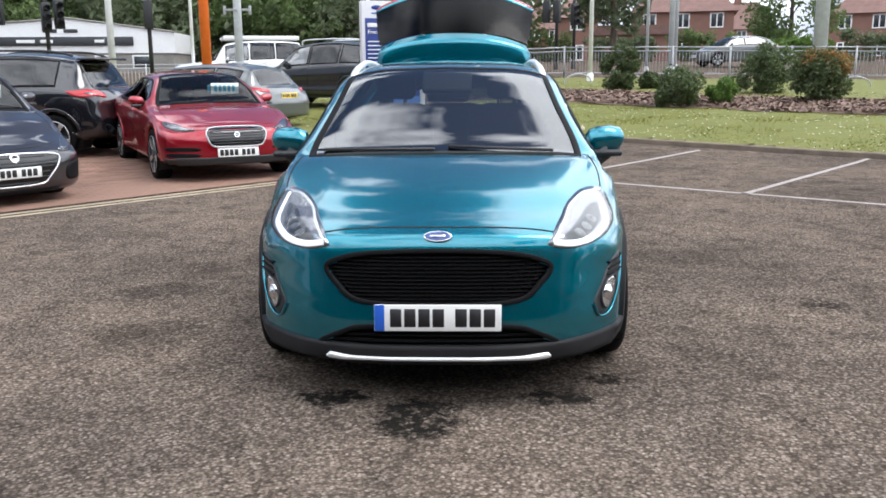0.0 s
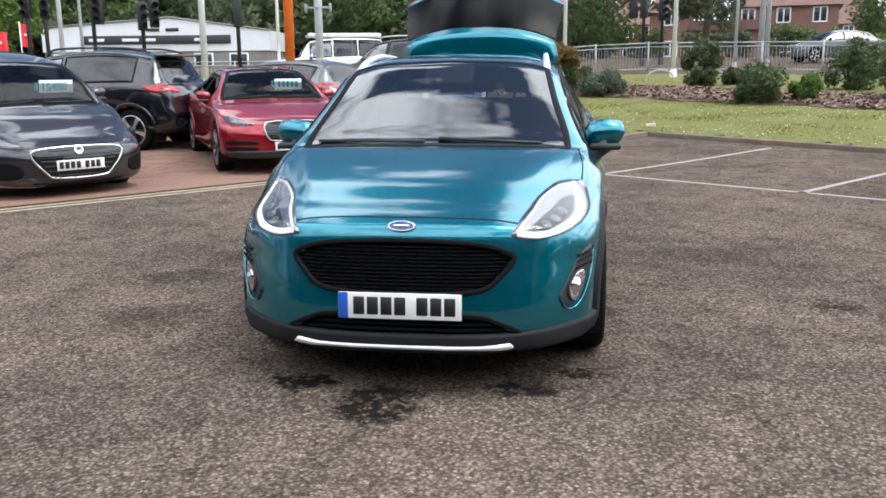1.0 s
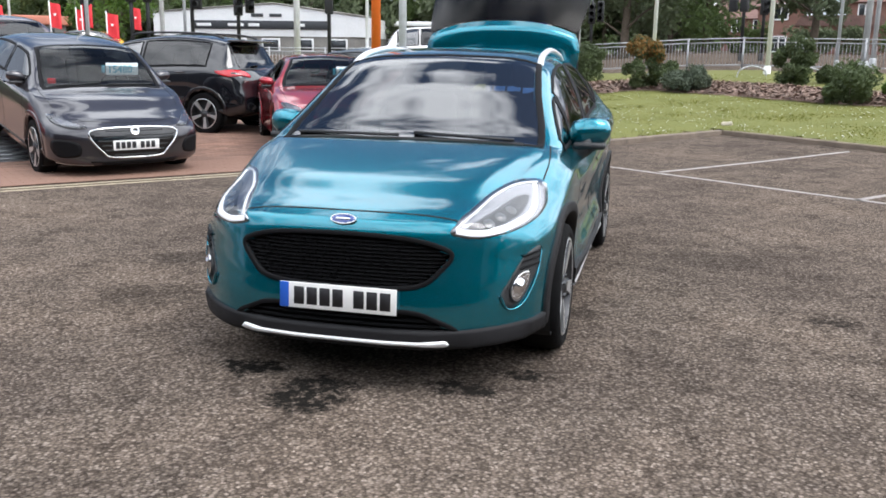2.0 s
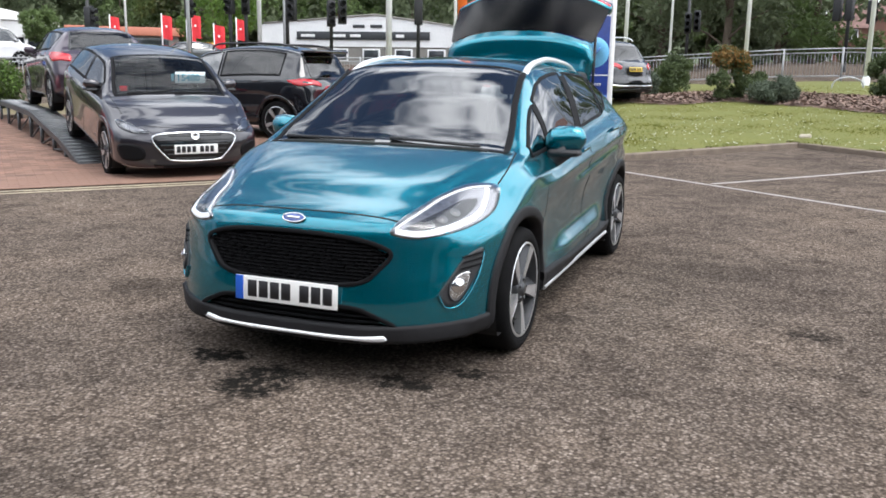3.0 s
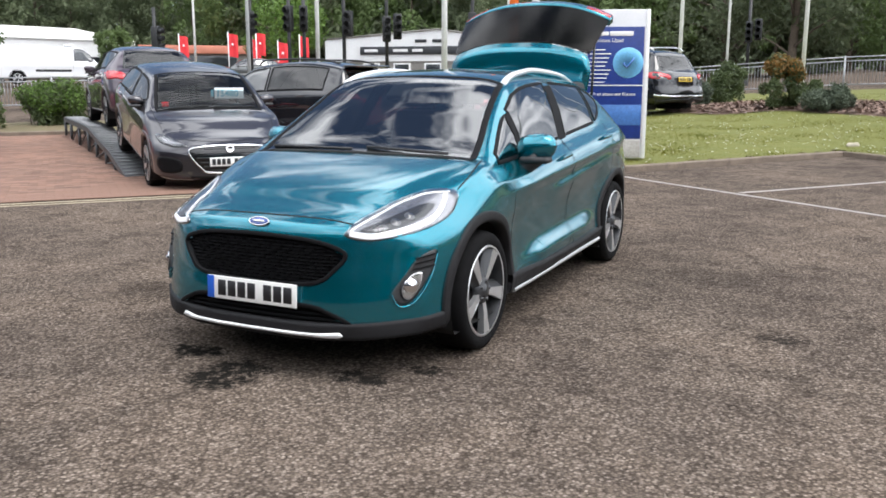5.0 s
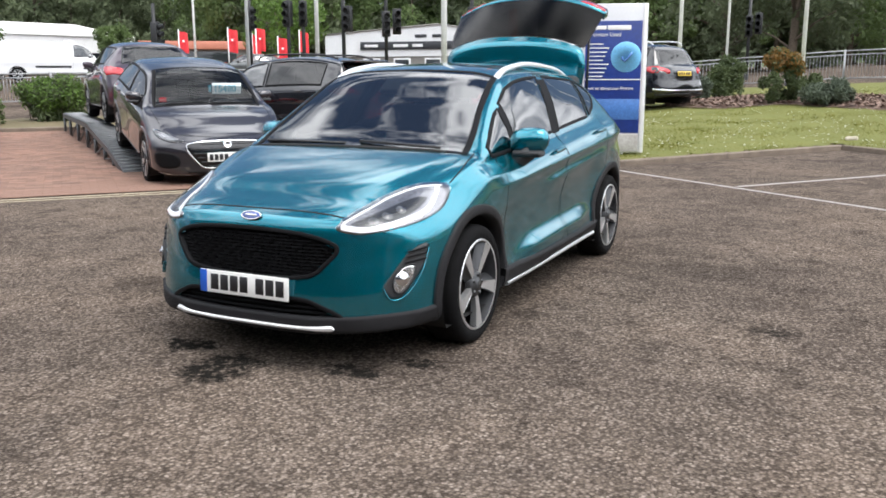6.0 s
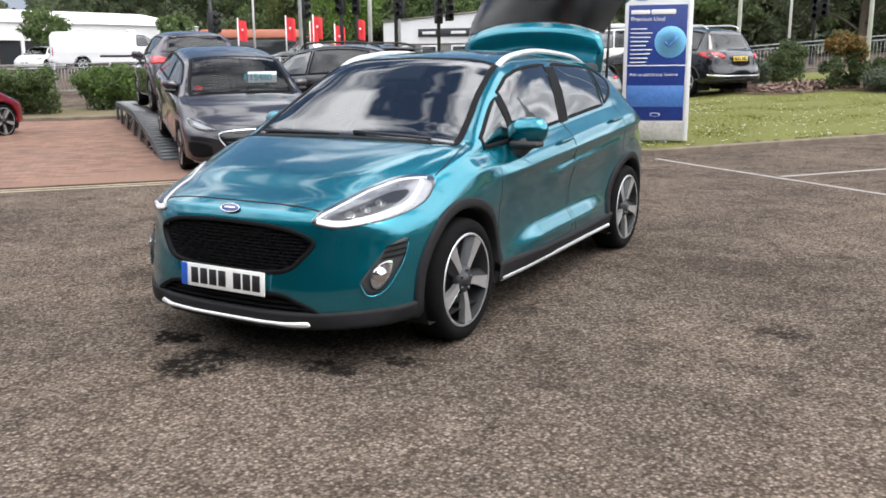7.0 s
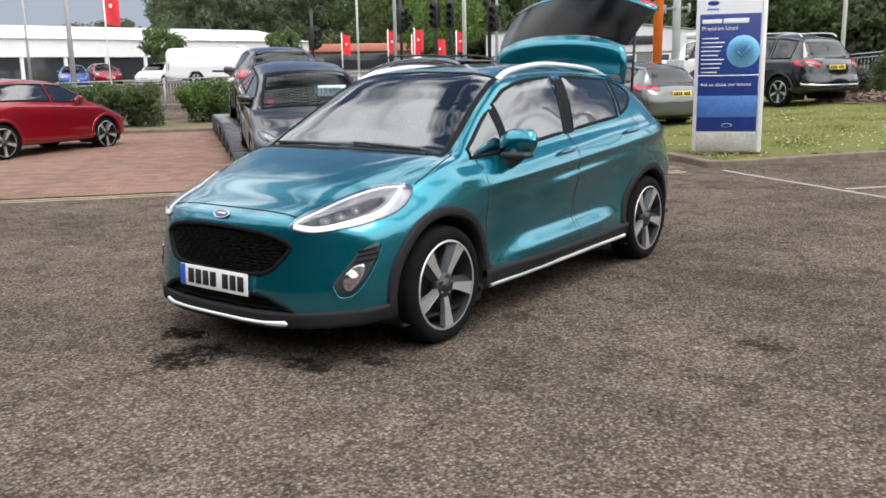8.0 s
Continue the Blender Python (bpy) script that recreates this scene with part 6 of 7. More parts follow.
for (x, y, w, h, mat, leaf, lab, top) in (
        (4.35, 21.9, 1.05, 1.42, "leaf_hedge", 0.05, "round dark green shrub in the mulch bed", None),
        (5.0, 17.4, 1.25, 0.95, "leaf_hedge", 0.05, "bushy mid-green shrub in the mulch bed", None),
        (6.05, 17.65, 0.8, 0.62, "leaf_bright", 0.05, "small light green shrub in the mulch bed", None),
        (7.9, 20.3, 1.6, 1.45, "leaf_hedge", 0.05, "large dark green shrub in the mulch bed", None),
        (8.25, 17.3, 1.6, 1.6, "leaf_hedge", 0.05, "tall shrub with rusty orange leaf tips", "leaf_orange"),
        (0.48, 21.2, 1.15, 1.55, "leaf_hedge", 0.05, "upright shrub with rusty orange leaf tips", "leaf_orange"),
        (1.65, 20.6, 1.3, 0.62, "leaf_grey", 0.05, "low grey-green lavender in the mulch bed", None),
        (1.1, 22.4, 0.8, 0.7, "leaf_hedge", 0.05, "small dark shrub in the mulch bed", None),
        (-1.4, 24.3, 1.35, 1.25, "leaf_hedge", 0.05, "dark green shrub at the end of the bed", None),
        (-1.9, 22.8, 0.9, 0.85, "leaf_grey", 0.05, "dry grey-green shrub at the end of the bed", None),
        (5.3, 22.3, 0.7, 0.5, "leaf_hedge", 0.05, "small dark shrub in the mulch bed", None),
        (10.6, 17.0, 1.2, 0.9, "leaf_hedge", 0.05, "bushy mid-green shrub in the mulch bed", None)):
    shrub("shrub", lab, x, y, w, h, mat, int(x * 37 + y * 11), leaf, 5200, top)

bed = sheet("mulch_bed", list(np.arange(-3, 24, 0.125)), list(np.arange(2, 28, 0.125)), lambda x, y: bank(x, y) + 0.07 + 0.03 * noise.noise((x * 2, y * 2, 3)), M["soil"],
            keep=lambda x, y: 4.7 + 0.75 * max(0, 1.4 - x) + 0.5 * noise.noise((x * 0.6, y * 0.6, 0)) < lawn(x, y) < 7.2 + 0.5 * max(0, 1.4 - x) + 0.5 * noise.noise((x * 0.5, y * 0.5, 5)) and x > -2.6, label="brown bark mulch bed along the lawn")


def bark_chips():
    """Loose bark over the bed."""
    g = np.random.default_rng(12)
    vs, fs = [], []
    while len(fs) < 14000:
        x, y = g.uniform(-2.5, 14), g.uniform(10, 26)
        q = lawn(x, y)
        if not 4.8 + 0.75 * max(0, 1.4 - x) + 0.5 * noise.noise((x * 0.6, y * 0.6, 0)) < q < 7.1 + 0.5 * max(0, 1.4 - x):
            continue
        z, a, l, w = bank(x, y) + 0.085 + g.uniform(0, 0.04), g.uniform(0, 6.28), g.uniform(0.03, 0.075), g.uniform(0.012, 0.03)
        c, t = math.cos(a), math.sin(a)
        tip, k = g.uniform(-0.03, 0.03), len(vs)
        vs += [(x - l * c + w * t, y - l * t - w * c, z - tip), (x + l * c + w * t, y + l * t - w * c, z + tip), (x + l * c - w * t, y + l * t + w * c, z + tip + 0.01), (x - l * c - w * t, y - l * t + w * c, z - tip + 0.01)]
        fs.append((k, k + 1, k + 2, k + 3))
    tagged(part("bark_chips", (vs, fs), M["chip"], None, "loose brown bark chips on the planting bed", False), kind="stuff", category="bark")


bark_chips()


def scatter_lawn():
    g = np.random.default_rng(5)
    vs, fs, dv, df = [], [], [], []
    n = 0
    while n < 60000:
        x, y = g.uniform(-6, 13), g.uniform(8, 26)
        q = lawn(x, y)
        if not 0.3 < q < 12 or (4.9 + 0.75 * max(0, 1.4 - x) < q < 7.0 + 0.5 * max(0, 1.4 - x) and x > -2.4) or g.random() > 1.3 - q / 9:
            continue
        z, a, h = bank(x, y) + 0.038, g.uniform(0, 6.28), g.uniform(0.012, 0.032)
        dx, dy = 0.012 * math.cos(a), 0.012 * math.sin(a)
        lx, ly = g.uniform(-0.03, 0.03), g.uniform(-0.03, 0.03)
        k = len(vs)
        vs += [(x - dx, y - dy, z), (x + dx, y + dy, z), (x + lx, y + ly, z + h)]
        fs.append((k, k + 1, k + 2))
        n += 1
        if n % 26 == 0 and noise.noise((x * 0.7, y * 0.7, 9)) > -0.1:
            k = len(dv)
            dv += [(x - 0.022, y, z + 0.045), (x, y - 0.022, z + 0.05), (x + 0.022, y, z + 0.045), (x, y + 0.022, z + 0.05)]
            df.append((k, k + 1, k + 2, k + 3))
    tagged(part("grass", (vs, fs), M["blade"], None, "short green grass blades of the lawn", False), kind="stuff", category="grass")
    tagged(part("daisies", (dv, df), M["plate_white"], None, "small white daisies in the lawn", False), kind="stuff", category="flowers")


scatter_lawn()
stone = thing("stone", "pale flat stone lying on the lawn", "stone", Matrix.Translation((2.33, 14.5, bank(2.33, 14.5) + 0.06)))
geo = box(-0.11, 0.11, -0.08, 0.08, -0.04, 0.05, 0.05, 3)
part("stone_body", ([v + 0.03 * noise.noise_vector(v * 9) for v in geo[0]], geo[1]), M["kerb_pale"], stone)
hedge("dense hedge with bright green new growth", -16.7, 13.1, 0.78, 0.5, 1.15, 22, 3)
hedge("dense dark green hedge with brownish tips", -17.8, 10.6, 1.55, 0.55, 1.15, 41, 4, "leaf")
hedge("dense dark green hedge with brownish tips", -20.6, 8.2, 1.9, 0.6, 1.15, 41, 6, "leaf")
back = ribbon("kerb", line_pts((-27, -1.5), (-13.0, 12.5), 0.6), 0.0, 0.13, 0.10, M["kerb"], "weathered concrete kerb behind the paving", 0.015)
soil = sheet("planting_bed", list(np.arange(-32, -12.8, 0.4)), list(np.arange(-2, 20, 0.4)), lambda x, y: bank(x, y) + 0.07, M["edge_soil"], keep=lambda x, y: 0.15 < (-(x + 13.0) * 0.707 + (y - 12.5) * 0.707) < 4 and x < -13.1, label="dry bare soil strip under the hedges")

# woods: a few trees built once, then set out in rows
wood = [tree("tree", "tall dark green woodland tree", 15, 4.6, 11, "leaf_dark", 0.30, 5200, 0.12, Matrix.Translation((-30, 82, 1.5)), "trees of the wood"),
        tree("tree", "tall mid-green woodland tree", 13, 4.2, 12, "leaf", 0.28, 5200, 0.10, Matrix.Translation((-22, 80, 1.5)), "trees of the wood"),
        tree("tree", "broad dark green woodland tree", 17, 5.2, 13, "leaf_dark", 0.32, 5600, 0.15, Matrix.Translation((-14, 78, 1.5)), "trees of the wood")]
rw_ = random.Random(4)
for row, (dist, count) in enumerate(((80, 24), (89, 22), (99, 22))):
    for k in range(count):
        az = radians(-53 + 55 * (k + rw_.uniform(0.2, 0.8)) / count)
        d = dist + rw_.uniform(-4, 4) + (26 if az < radians(-38) else 0) + max(0, (math.degrees(az) + 6) * -0.0)
        x, y = d * math.sin(az), -3 + d * math.cos(az)
        sc = rw_.uniform(0.65, 0.95)
        q = copy_thing(wood[rw_.randrange(3)], Matrix.Translation((x, y, bank(x, y) - 0.3)) @ pose(0, 0, 0, 0, 0, rw_.uniform(0, 360)))
        q.scale = (sc, sc, sc * rw_.uniform(0.9, 1.1))

for k in range(16):
    az, d = radians(-61.5 + 0.75 * (k + rw_.uniform(0.2, 0.8))), rw_.uniform(112, 122)
    q = copy_thing(wood[rw_.randrange(3)], Matrix.Translation((d * math.sin(az), d * math.cos(az), bank(d * math.sin(az), d * math.cos(az)) - 1.0)) @ pose(0, 0, 0, 0, 0, rw_.uniform(0, 360)))
    q.scale = (0.75, 0.75, (0.36 + 0.022 * k) * rw_.uniform(0.9, 1.1))

# trees round the sides and rear, out of view, added to darken low reflections
for k in range(26):
    az = radians(50 + 215 * (k + rw_.uniform(0.1, 0.9)) / 26)
    dd = rw_.uniform(38, 48) if k < 10 else rw_.uniform(60, 75)
    q = copy_thing(wood[rw_.randrange(3)], Matrix.Translation((dd * math.sin(az), dd * math.cos(az), -0.3)) @ pose(0, 0, 0, 0, 0, rw_.uniform(0, 360)))
    q.scale = (0.7, 0.7, 0.6) if k > 9 else (0.6, 0.6, 0.3)


def undergrowth():
    g = np.random.default_rng(8)
    c, r = [], []
    for k in range(420):
        az = radians(g.uniform(-53, 3))
        d = g.uniform(76, 84) + (24 if az < radians(-38) else 0)
        x, y = d * math.sin(az), -3 + d * math.cos(az)
        c.append((x, y, bank(x, y) + g.uniform(0.3, 4.5)))
        r.append(g.uniform(0.9, 1.7))
    tagged(part("undergrowth", leaves(c, r, 30000, 0.34, 8), M["leaf_dark"], None, "dense dark undergrowth at the edge of the wood", False), kind="stuff", category="bushes")


undergrowth()
tagged(part("hillside", (lambda A: ([(d * math.sin(a), d * math.cos(a), h) for a in A for d, h in ((125, 1.0), (135, 10.0), (150, 13.0))], [(i * 3 + k, (i + 1) * 3 + k, (i + 1) * 3 + k + 1, i * 3 + k + 1) for i in range(len(A) - 1) for k in range(2)]))([radians(-46 + 2.0 * k) for k in range(25)]), M["leaf_dark"], None, "dark wooded slope behind the trees"), kind="structure")
for x, y, h, sp, mat, seed in ((8.8, 52, 9.5, 3.6, "leaf_dark", 21), (3.0, 58, 10, 3.8, "leaf", 22), (-2.0, 54, 11, 4.2, "leaf_dark", 23), (-6.5, 58, 12, 4.4, "leaf_dark", 28), (24.5, 66, 9, 3.8, "leaf", 24), (46, 60, 10, 4, "leaf", 27)):
    tree("tree", "leafy roadside tree in front of the houses", h, sp, seed, mat, 0.2, 5000, 0.12, Matrix.Translation((x, y, bank(x, y) - 0.2)), "roadside trees")
tree("willow", "light green willow by the road", 6.2, 3.0, 31, "leaf_bright", 0.15, 4600, 0.2, Matrix.Translation((-34.0, 46.9, bank(-34.0, 46.9))))
tree("tree", "round-headed small tree before the white building", 3.7, 1.35, 32, "leaf", 0.11, 4200, 0.42, Matrix.Translation((-45.9, 32.5, bank(-46, 32))), "small round trees")
tree("tree", "round-headed small tree before the white building", 3.2, 1.15, 33, "leaf", 0.11, 3600, 0.42, Matrix.Translation((-40.5, 38.2, bank(-40, 38))), "small round trees")


# ---- posts, rails, sign ----
def post(name, label, x, y, h, r, mat, top=0.8, group="", lean=0.0, z=None):
    z = bank(x, y) if z is None else z
    t = thing(name, label, "post", Matrix.Translation((x, y, z)), group)
    part("shaft", tube([(0, 0, -0.2), (lean * h * 0.5, 0, h * 0.5), (lean * h, 0, h)], r, 12, [1, (1 + top) / 2, top]), M[mat], t)
    part("base_collar", lathe([(-0.1, r * 1.5), (0.25, r * 1.5), (0.3, r * 1.05)], 12, "z"), M[mat], t)
    return t


for x, y, h, r, mat, lab in ((-13.6, 30.2, 11, 0.135, "pole_white", "tall pale lamp post by the road"), (-17.2, 26.2, 11, 0.09, "pole_white", "tall slim white flagpole"), (-17.6, 22.4, 10, 0.07, "pole_grey", "tall slim grey flagpole"),
                             (4.05, 26.0, 10, 0.075, "pole_white", "white flagpole on the lawn"), (0.56, 26.6, 10, 0.07, "pole_white", "white flagpole on the lawn"), (-3.45, 27.7, 10, 0.07, "pole_white", "white flagpole on the lawn"),
                             (-2.3, 30.5, 9, 0.05, "pole_white", "slim white flagpole by the road"), (7.5, 29.8, 10, 0.11, "pole_grey", "grey lamp post by the road"), (6.7, 30.2, 8, 0.06, "pole_grey", "slim grey sign post by the road"), (8.5, 33.5, 9, 0.09, "pole_grey", "grey lamp post by the road"),
                             (11.7, 26.6, 10, 0.24, "pole_grey", "thick grey mast by the road"), (-35.3, 20.0, 10, 0.13, "pole_grey", "grey lamp post by the road"), (-49.5, 25.5, 9, 0.08, "pole_grey", "slim grey lamp post"), (-21.5, 35.0, 10, 0.08, "pole_grey", "slim grey lamp post"), (-37.0, 41.6, 11, 0.08, "pole_white", "slim white lamp post"), (-9.4, 26.8, 9, 0.06, "pole_white", "slim white post by the road")):
    post("lamp_post", lab, x, y, h, r, mat, 0.7, "roadside posts")
post("orange_post", "orange painted sign post", -8.1, 24.0, 9, 0.15, "pole_orange", 1.0)
mast = post("camera_mast", "grey steel camera mast with a collar of brackets", -6.3, 21.1, 6, 0.11, "pole_grey", 1.0)
part("bracket", join(box(-0.35, 0.35, -0.03, 0.03, 2.72, 2.78, 0.01), box(-0.03, 0.03, -0.35, 0.35, 2.72, 2.78, 0.01), *[box(-0.38 + 0.7 * k, -0.32 + 0.7 * k, -0.05, 0.05, 2.62, 2.86, 0.01) for k in (0, 1)]), M["galv"], mast)
part("mast_box", box(-0.2, 0.2, -0.16, 0.16, 0.0, 1.35, 0.02), M["galv"], mast)


def traffic_light(x, y, h, deg, heads=((0.0, 2.4),), z=None):
    t = post("traffic_light", "black traffic light post at the junction", x, y, h, 0.07, "pole_black", 1.0, "traffic lights")
    for dx, hz in heads:
        hd = part("signal_head", moved(box(dx - 0.15, dx + 0.15, -0.12, 0.12, hz, hz + 0.95, 0.03), pose(0, 0, 0, 0, 0, deg)), M["pole_black"], t)
        for k in range(3):
            part("hood", moved(lathe([(-0.28, 0.1), (-0.12, 0.1), (-0.12, 0.0)], 14, "x"), pose(0, 0, 0, 0, 0, deg) @ Matrix.Translation((dx, 0, hz + 0.17 + 0.3 * k)) @ pose(0, 0, 0, 0, 0, 90)), M["pole_black"], hd)
    return t


for x, y, h, deg, hd in ((-14.2, 26.4, 6, 40, ((0.0, 2.2), (0.42, 2.3))), (-15.6, 25.6, 5.5, 10, ((0.2, 2.4),)), (-11.0, 27.2, 5.5, 200, ((0.0, 2.3),)), (-17.4, 24.6, 4.2, 0, ((0, 2.6),)), (-17.0, 25.0, 4.2, 30, ((0, 2.6),)), (-23.6, 24.1, 3.6, 120, ((0.0, 1.9), (0.4, 1.95))), (-20.3, 26.0, 4.5, 90, ((0, 2.5),)),
                        (3.9, 36.4, 4.5, 150, ((0.0, 2.0), (0.5, 2.0))), (4.8, 37.5, 4.5, 30, ((0, 1.9),)), (-2.7, 39.5, 4.0, 0, ((0, 1.9), (0.4, 2.0)))):
    traffic_light(x, y, h, deg, hd)


def guard_rail():
    """Pedestrian guard rail: panels of two rails and thin uprights between square posts."""
    pts = [(-33, 6), (-27, 12.5), (-22.5, 18), (-18.8, 22.6), (-13.5, 27.4), (-8, 30.4), (-2, 30.2), (3.5, 29.0), (9, 27.4), (14.5, 25.3), (20, 22.3), (26, 18.3)]
    f = thing("guard_rail", "galvanised steel pedestrian guard rail along the road", "railing")
    bars = []
    for a, b in zip(pts, pts[1:]):
        n = max(1, round(math.dist(a, b) / 2.0))
        for k in range(n):
            p, q = (Vector((a[0] + (b[0] - a[0]) * (k + e) / n, a[1] + (b[1] - a[1]) * (k + e) / n, 0)) for e in (0, 1))
            z = bank(p.x, p.y) - 0.02
            z2 = bank(q.x, q.y) - 0.02
            part("rail_post", tube([(p.x, p.y, z - 0.2), (p.x, p.y, z + 1.12)], 0.035, 6), M["galv"], f)
            for h in (0.18, 0.95, 1.08):
                part("rail", tube([(p.x, p.y, z + h), (q.x, q.y, z2 + h)], 0.022, 5), M["galv"], f)
            for i in range(1, 17):
                m = p.lerp(q, i / 17)
                zz = z + (z2 - z) * i / 17
                bars.append(tube([(m.x, m.y, zz + 0.18), (m.x, m.y, zz + 0.95)], 0.009, 4))
    tagged(part("upright_bar", join(*bars), M["galv"], f), kind="stuff")


guard_rail()
for x, y, deg in ((3.5, 24.6, 20), (5.0, 24.0, 20), (0.9, 25.2, 0), (10.9, 21.8, 0)):
    h = thing("hoop", "low bent metal hoop rail on the lawn", "rail", Matrix.Translation((x, y, bank(x, y))) @ pose(0, 0, 0, 0, 0, deg), "hoop rails on the lawn")
    part("bar", tube(along([(-0.45, 0, -0.1), (-0.4, 0, 0.22), (0, 0, 0.36), (0.4, 0, 0.22), (0.45, 0, -0.1)], 6), 0.022, 8), M["galv"], h)


def flag(x, y, z0, h, w, deg, group="red flags by the road"):
    t = thing("flag", "red advertising flag on a white pole", "flag", Matrix.Translation((x, y, bank(x, y))) @ pose(0, 0, 0, 0, 0, deg), group)
    part("pole", tube([(0, 0, -0.1), (0, 0, z0 + h + 0.1)], 0.035, 8), M["pole_white"], t)
    n, k, vs = 8, 6, []
    for i in range(n + 1):
        for j in range(k + 1):
            u, v = i / n, j / k
            vs.append((0.04 + u * w, 0.10 * math.sin(u * 5 + v * 2) * u, z0 + h * v - 0.1 * u))
    vs += [(a, b + 0.012, c) for a, b, c in vs]
    fs = [(i * (k + 1) + j, (i + 1) * (k + 1) + j, (i + 1) * (k + 1) + j + 1, i * (k + 1) + j + 1) for i in range(n) for j in range(k)]
    o = (n + 1) * (k + 1)
    fs += [tuple(q + o for q in reversed(f)) for f in fs]
    c = part("cloth", (vs, fs), M["flag"], t)
    part("mark", box(0.36 * w, 0.58 * w, -0.115, -0.10, z0 + 0.46 * h, z0 + 0.56 * h, 0.01), M["plate_white"], c)


for x, y, z0, h, w, deg in ((-32.4, 39.3, 1.6, 1.45, 0.62, 40), (-31.1, 40.3, 1.7, 1.4, 0.6, 35), (-30.1, 41.1, 1.1, 1.45, 0.7, 40), (-29.0, 41.8, 1.6, 1.3, 0.6, 40), (-34.5, 37.4, 1.6, 1.3, 0.6, 60), (-37.0, 23.0, 3.45, 1.9, 0.8, 50), (-33.5, 43.0, 1.5, 1.3, 0.6, 30)):
    flag(x, y, z0, h * 0.92, w * 0.85, deg)


def totem():
    """Dealer sign: pale upright cabinet with dark blue printed face."""
    a, b = Vector((-1.58, 10.4, 0)), Vector((-0.64, 10.73, 0))
    d = b - a
    w = d.length / 2
    t = thing("totem_sign", "free-standing pale grey sign with blue printed panels on the lawn", "sign", Matrix.Translation(((a.x + b.x) / 2, (a.y + b.y) / 2, 0.08)) @ pose(0, 0, 0, 0, 0, math.degrees(math.atan2(d.y, d.x))))
    part("cabinet", box(-w, w, -0.07, 0.09, 0.06, 2.36, 0.015), M["totem_white"], t)
    part("side_strip", box(w - 0.055, w + 0.006, -0.085, 0.0, 0.06, 2.36, 0.006), M["pole_white"], t)
    part("foot", join(box(-w + 0.2, -w + 0.3, -0.03, 0.04, -0.1, 0.08, 0.01), box(w - 0.4, w - 0.3, -0.03, 0.04, -0.1, 0.08, 0.01)), M["pole_grey"], t)
    p = part("printed_face", box(-w + 0.055, w - 0.075, -0.078, -0.06, 0.37, 2.10, 0.004), M["totem_blue"], t, "dark blue printed face")
    c, q = -0.01, -0.0855
    x0 = -w + 0.09
    part("head_badge", moved(([Vector((0.085 * math.cos(k * math.pi / 16) * f, -0.004 * (1 - f), 0.034 * math.sin(k * math.pi / 16) * f)) for f in (1, 0) for k in range(32)], [(k, (k + 1) % 32, 32 + (k + 1) % 32, 32 + k) for k in range(32)]), Matrix.Translation((-w + 0.24, -0.074, 2.26))), M["badge_blue"], t, "small oval blue badge")
    part("head_text", box(-w + 0.16, -w + 0.32, -0.076, -0.06, 2.165, 2.185, 0.002, 1), M["totem_mid"], t)
    part("foot_panel", box(-w + 0.055, w - 0.075, -0.076, -0.06, 0.075, 0.345, 0.004), M["totem_foot"], t, "stained pale grey foot panel")
    part("title_bar", box(x0, x0 + 0.28, q, -0.07, 1.965, 2.025, 0.003), M["plate_white"], p)
    part("title_bar", box(x0 + 0.30, x0 + 0.66, q, -0.07, 1.96, 2.03, 0.003), M["plate_white"], p)
    letters(p, "Premium Used", x0, 1.865, 0.085, q, M["plate_white"])
    for k in range(9):
        part("text_bar", box(x0, x0 + 0.24 + 0.09 * ((k * 7) % 4) / 3, q, -0.07, 1.74 - 0.062 * k, 1.755 - 0.062 * k, 0.002, 1), M["plate_white"], p)
    disc = lathe([(0.0, 0.0), (0.006, 0.0), (0.006, 0.23), (0.0, 0.235)], 48, "x")
    part("pale_disc", moved(disc, Matrix.Translation((w - 0.31, -0.078, 1.55)) @ pose(0, 0, 0, 0, 0, -90)), M["totem_sky"], p, "pale blue disc")
    part("tick", tube(along([(w - 0.38, -0.09, 1.55), (w - 0.33, -0.09, 1.48), (w - 0.22, -0.09, 1.62)], 2), 0.016, 6), M["totem_mid"], p)
    part("divider", box(-w + 0.055, w - 0.075, q, -0.07, 1.195, 1.21, 0.002), M["plate_white"], p)
    letters(p, "Ask us about our finance", x0, 1.045, 0.072, q, M["plate_white"])
    part("picture_band", box(-w + 0.06, w - 0.08, -0.083, -0.07, 0.58, 0.90, 0.003), M["totem_mid"], p, "mid-blue picture band")
    loc = Matrix.Translation((0, -0.082, 0.46))
    part("oval_badge", moved(([Vector((0.075 * math.cos(k * math.pi / 16) * f, -0.004 * (1 - f), 0.03 * math.sin(k * math.pi / 16) * f)) for f in (1, 0) for k in range(32)], [(k, (k + 1) % 32, 32 + (k + 1) % 32, 32 + k) for k in range(32)]), loc), M["plate_white"], p)
    part("oval_badge_face", moved(([Vector((0.066 * math.cos(k * math.pi / 16) * f, -0.008, 0.024 * math.sin(k * math.pi / 16) * f)) for f in (1, 0) for k in range(32)], [(k, (k + 1) % 32, 32 + (k + 1) % 32, 32 + k) for k in range(32)]), loc), M["badge_blue"], p)


totem()


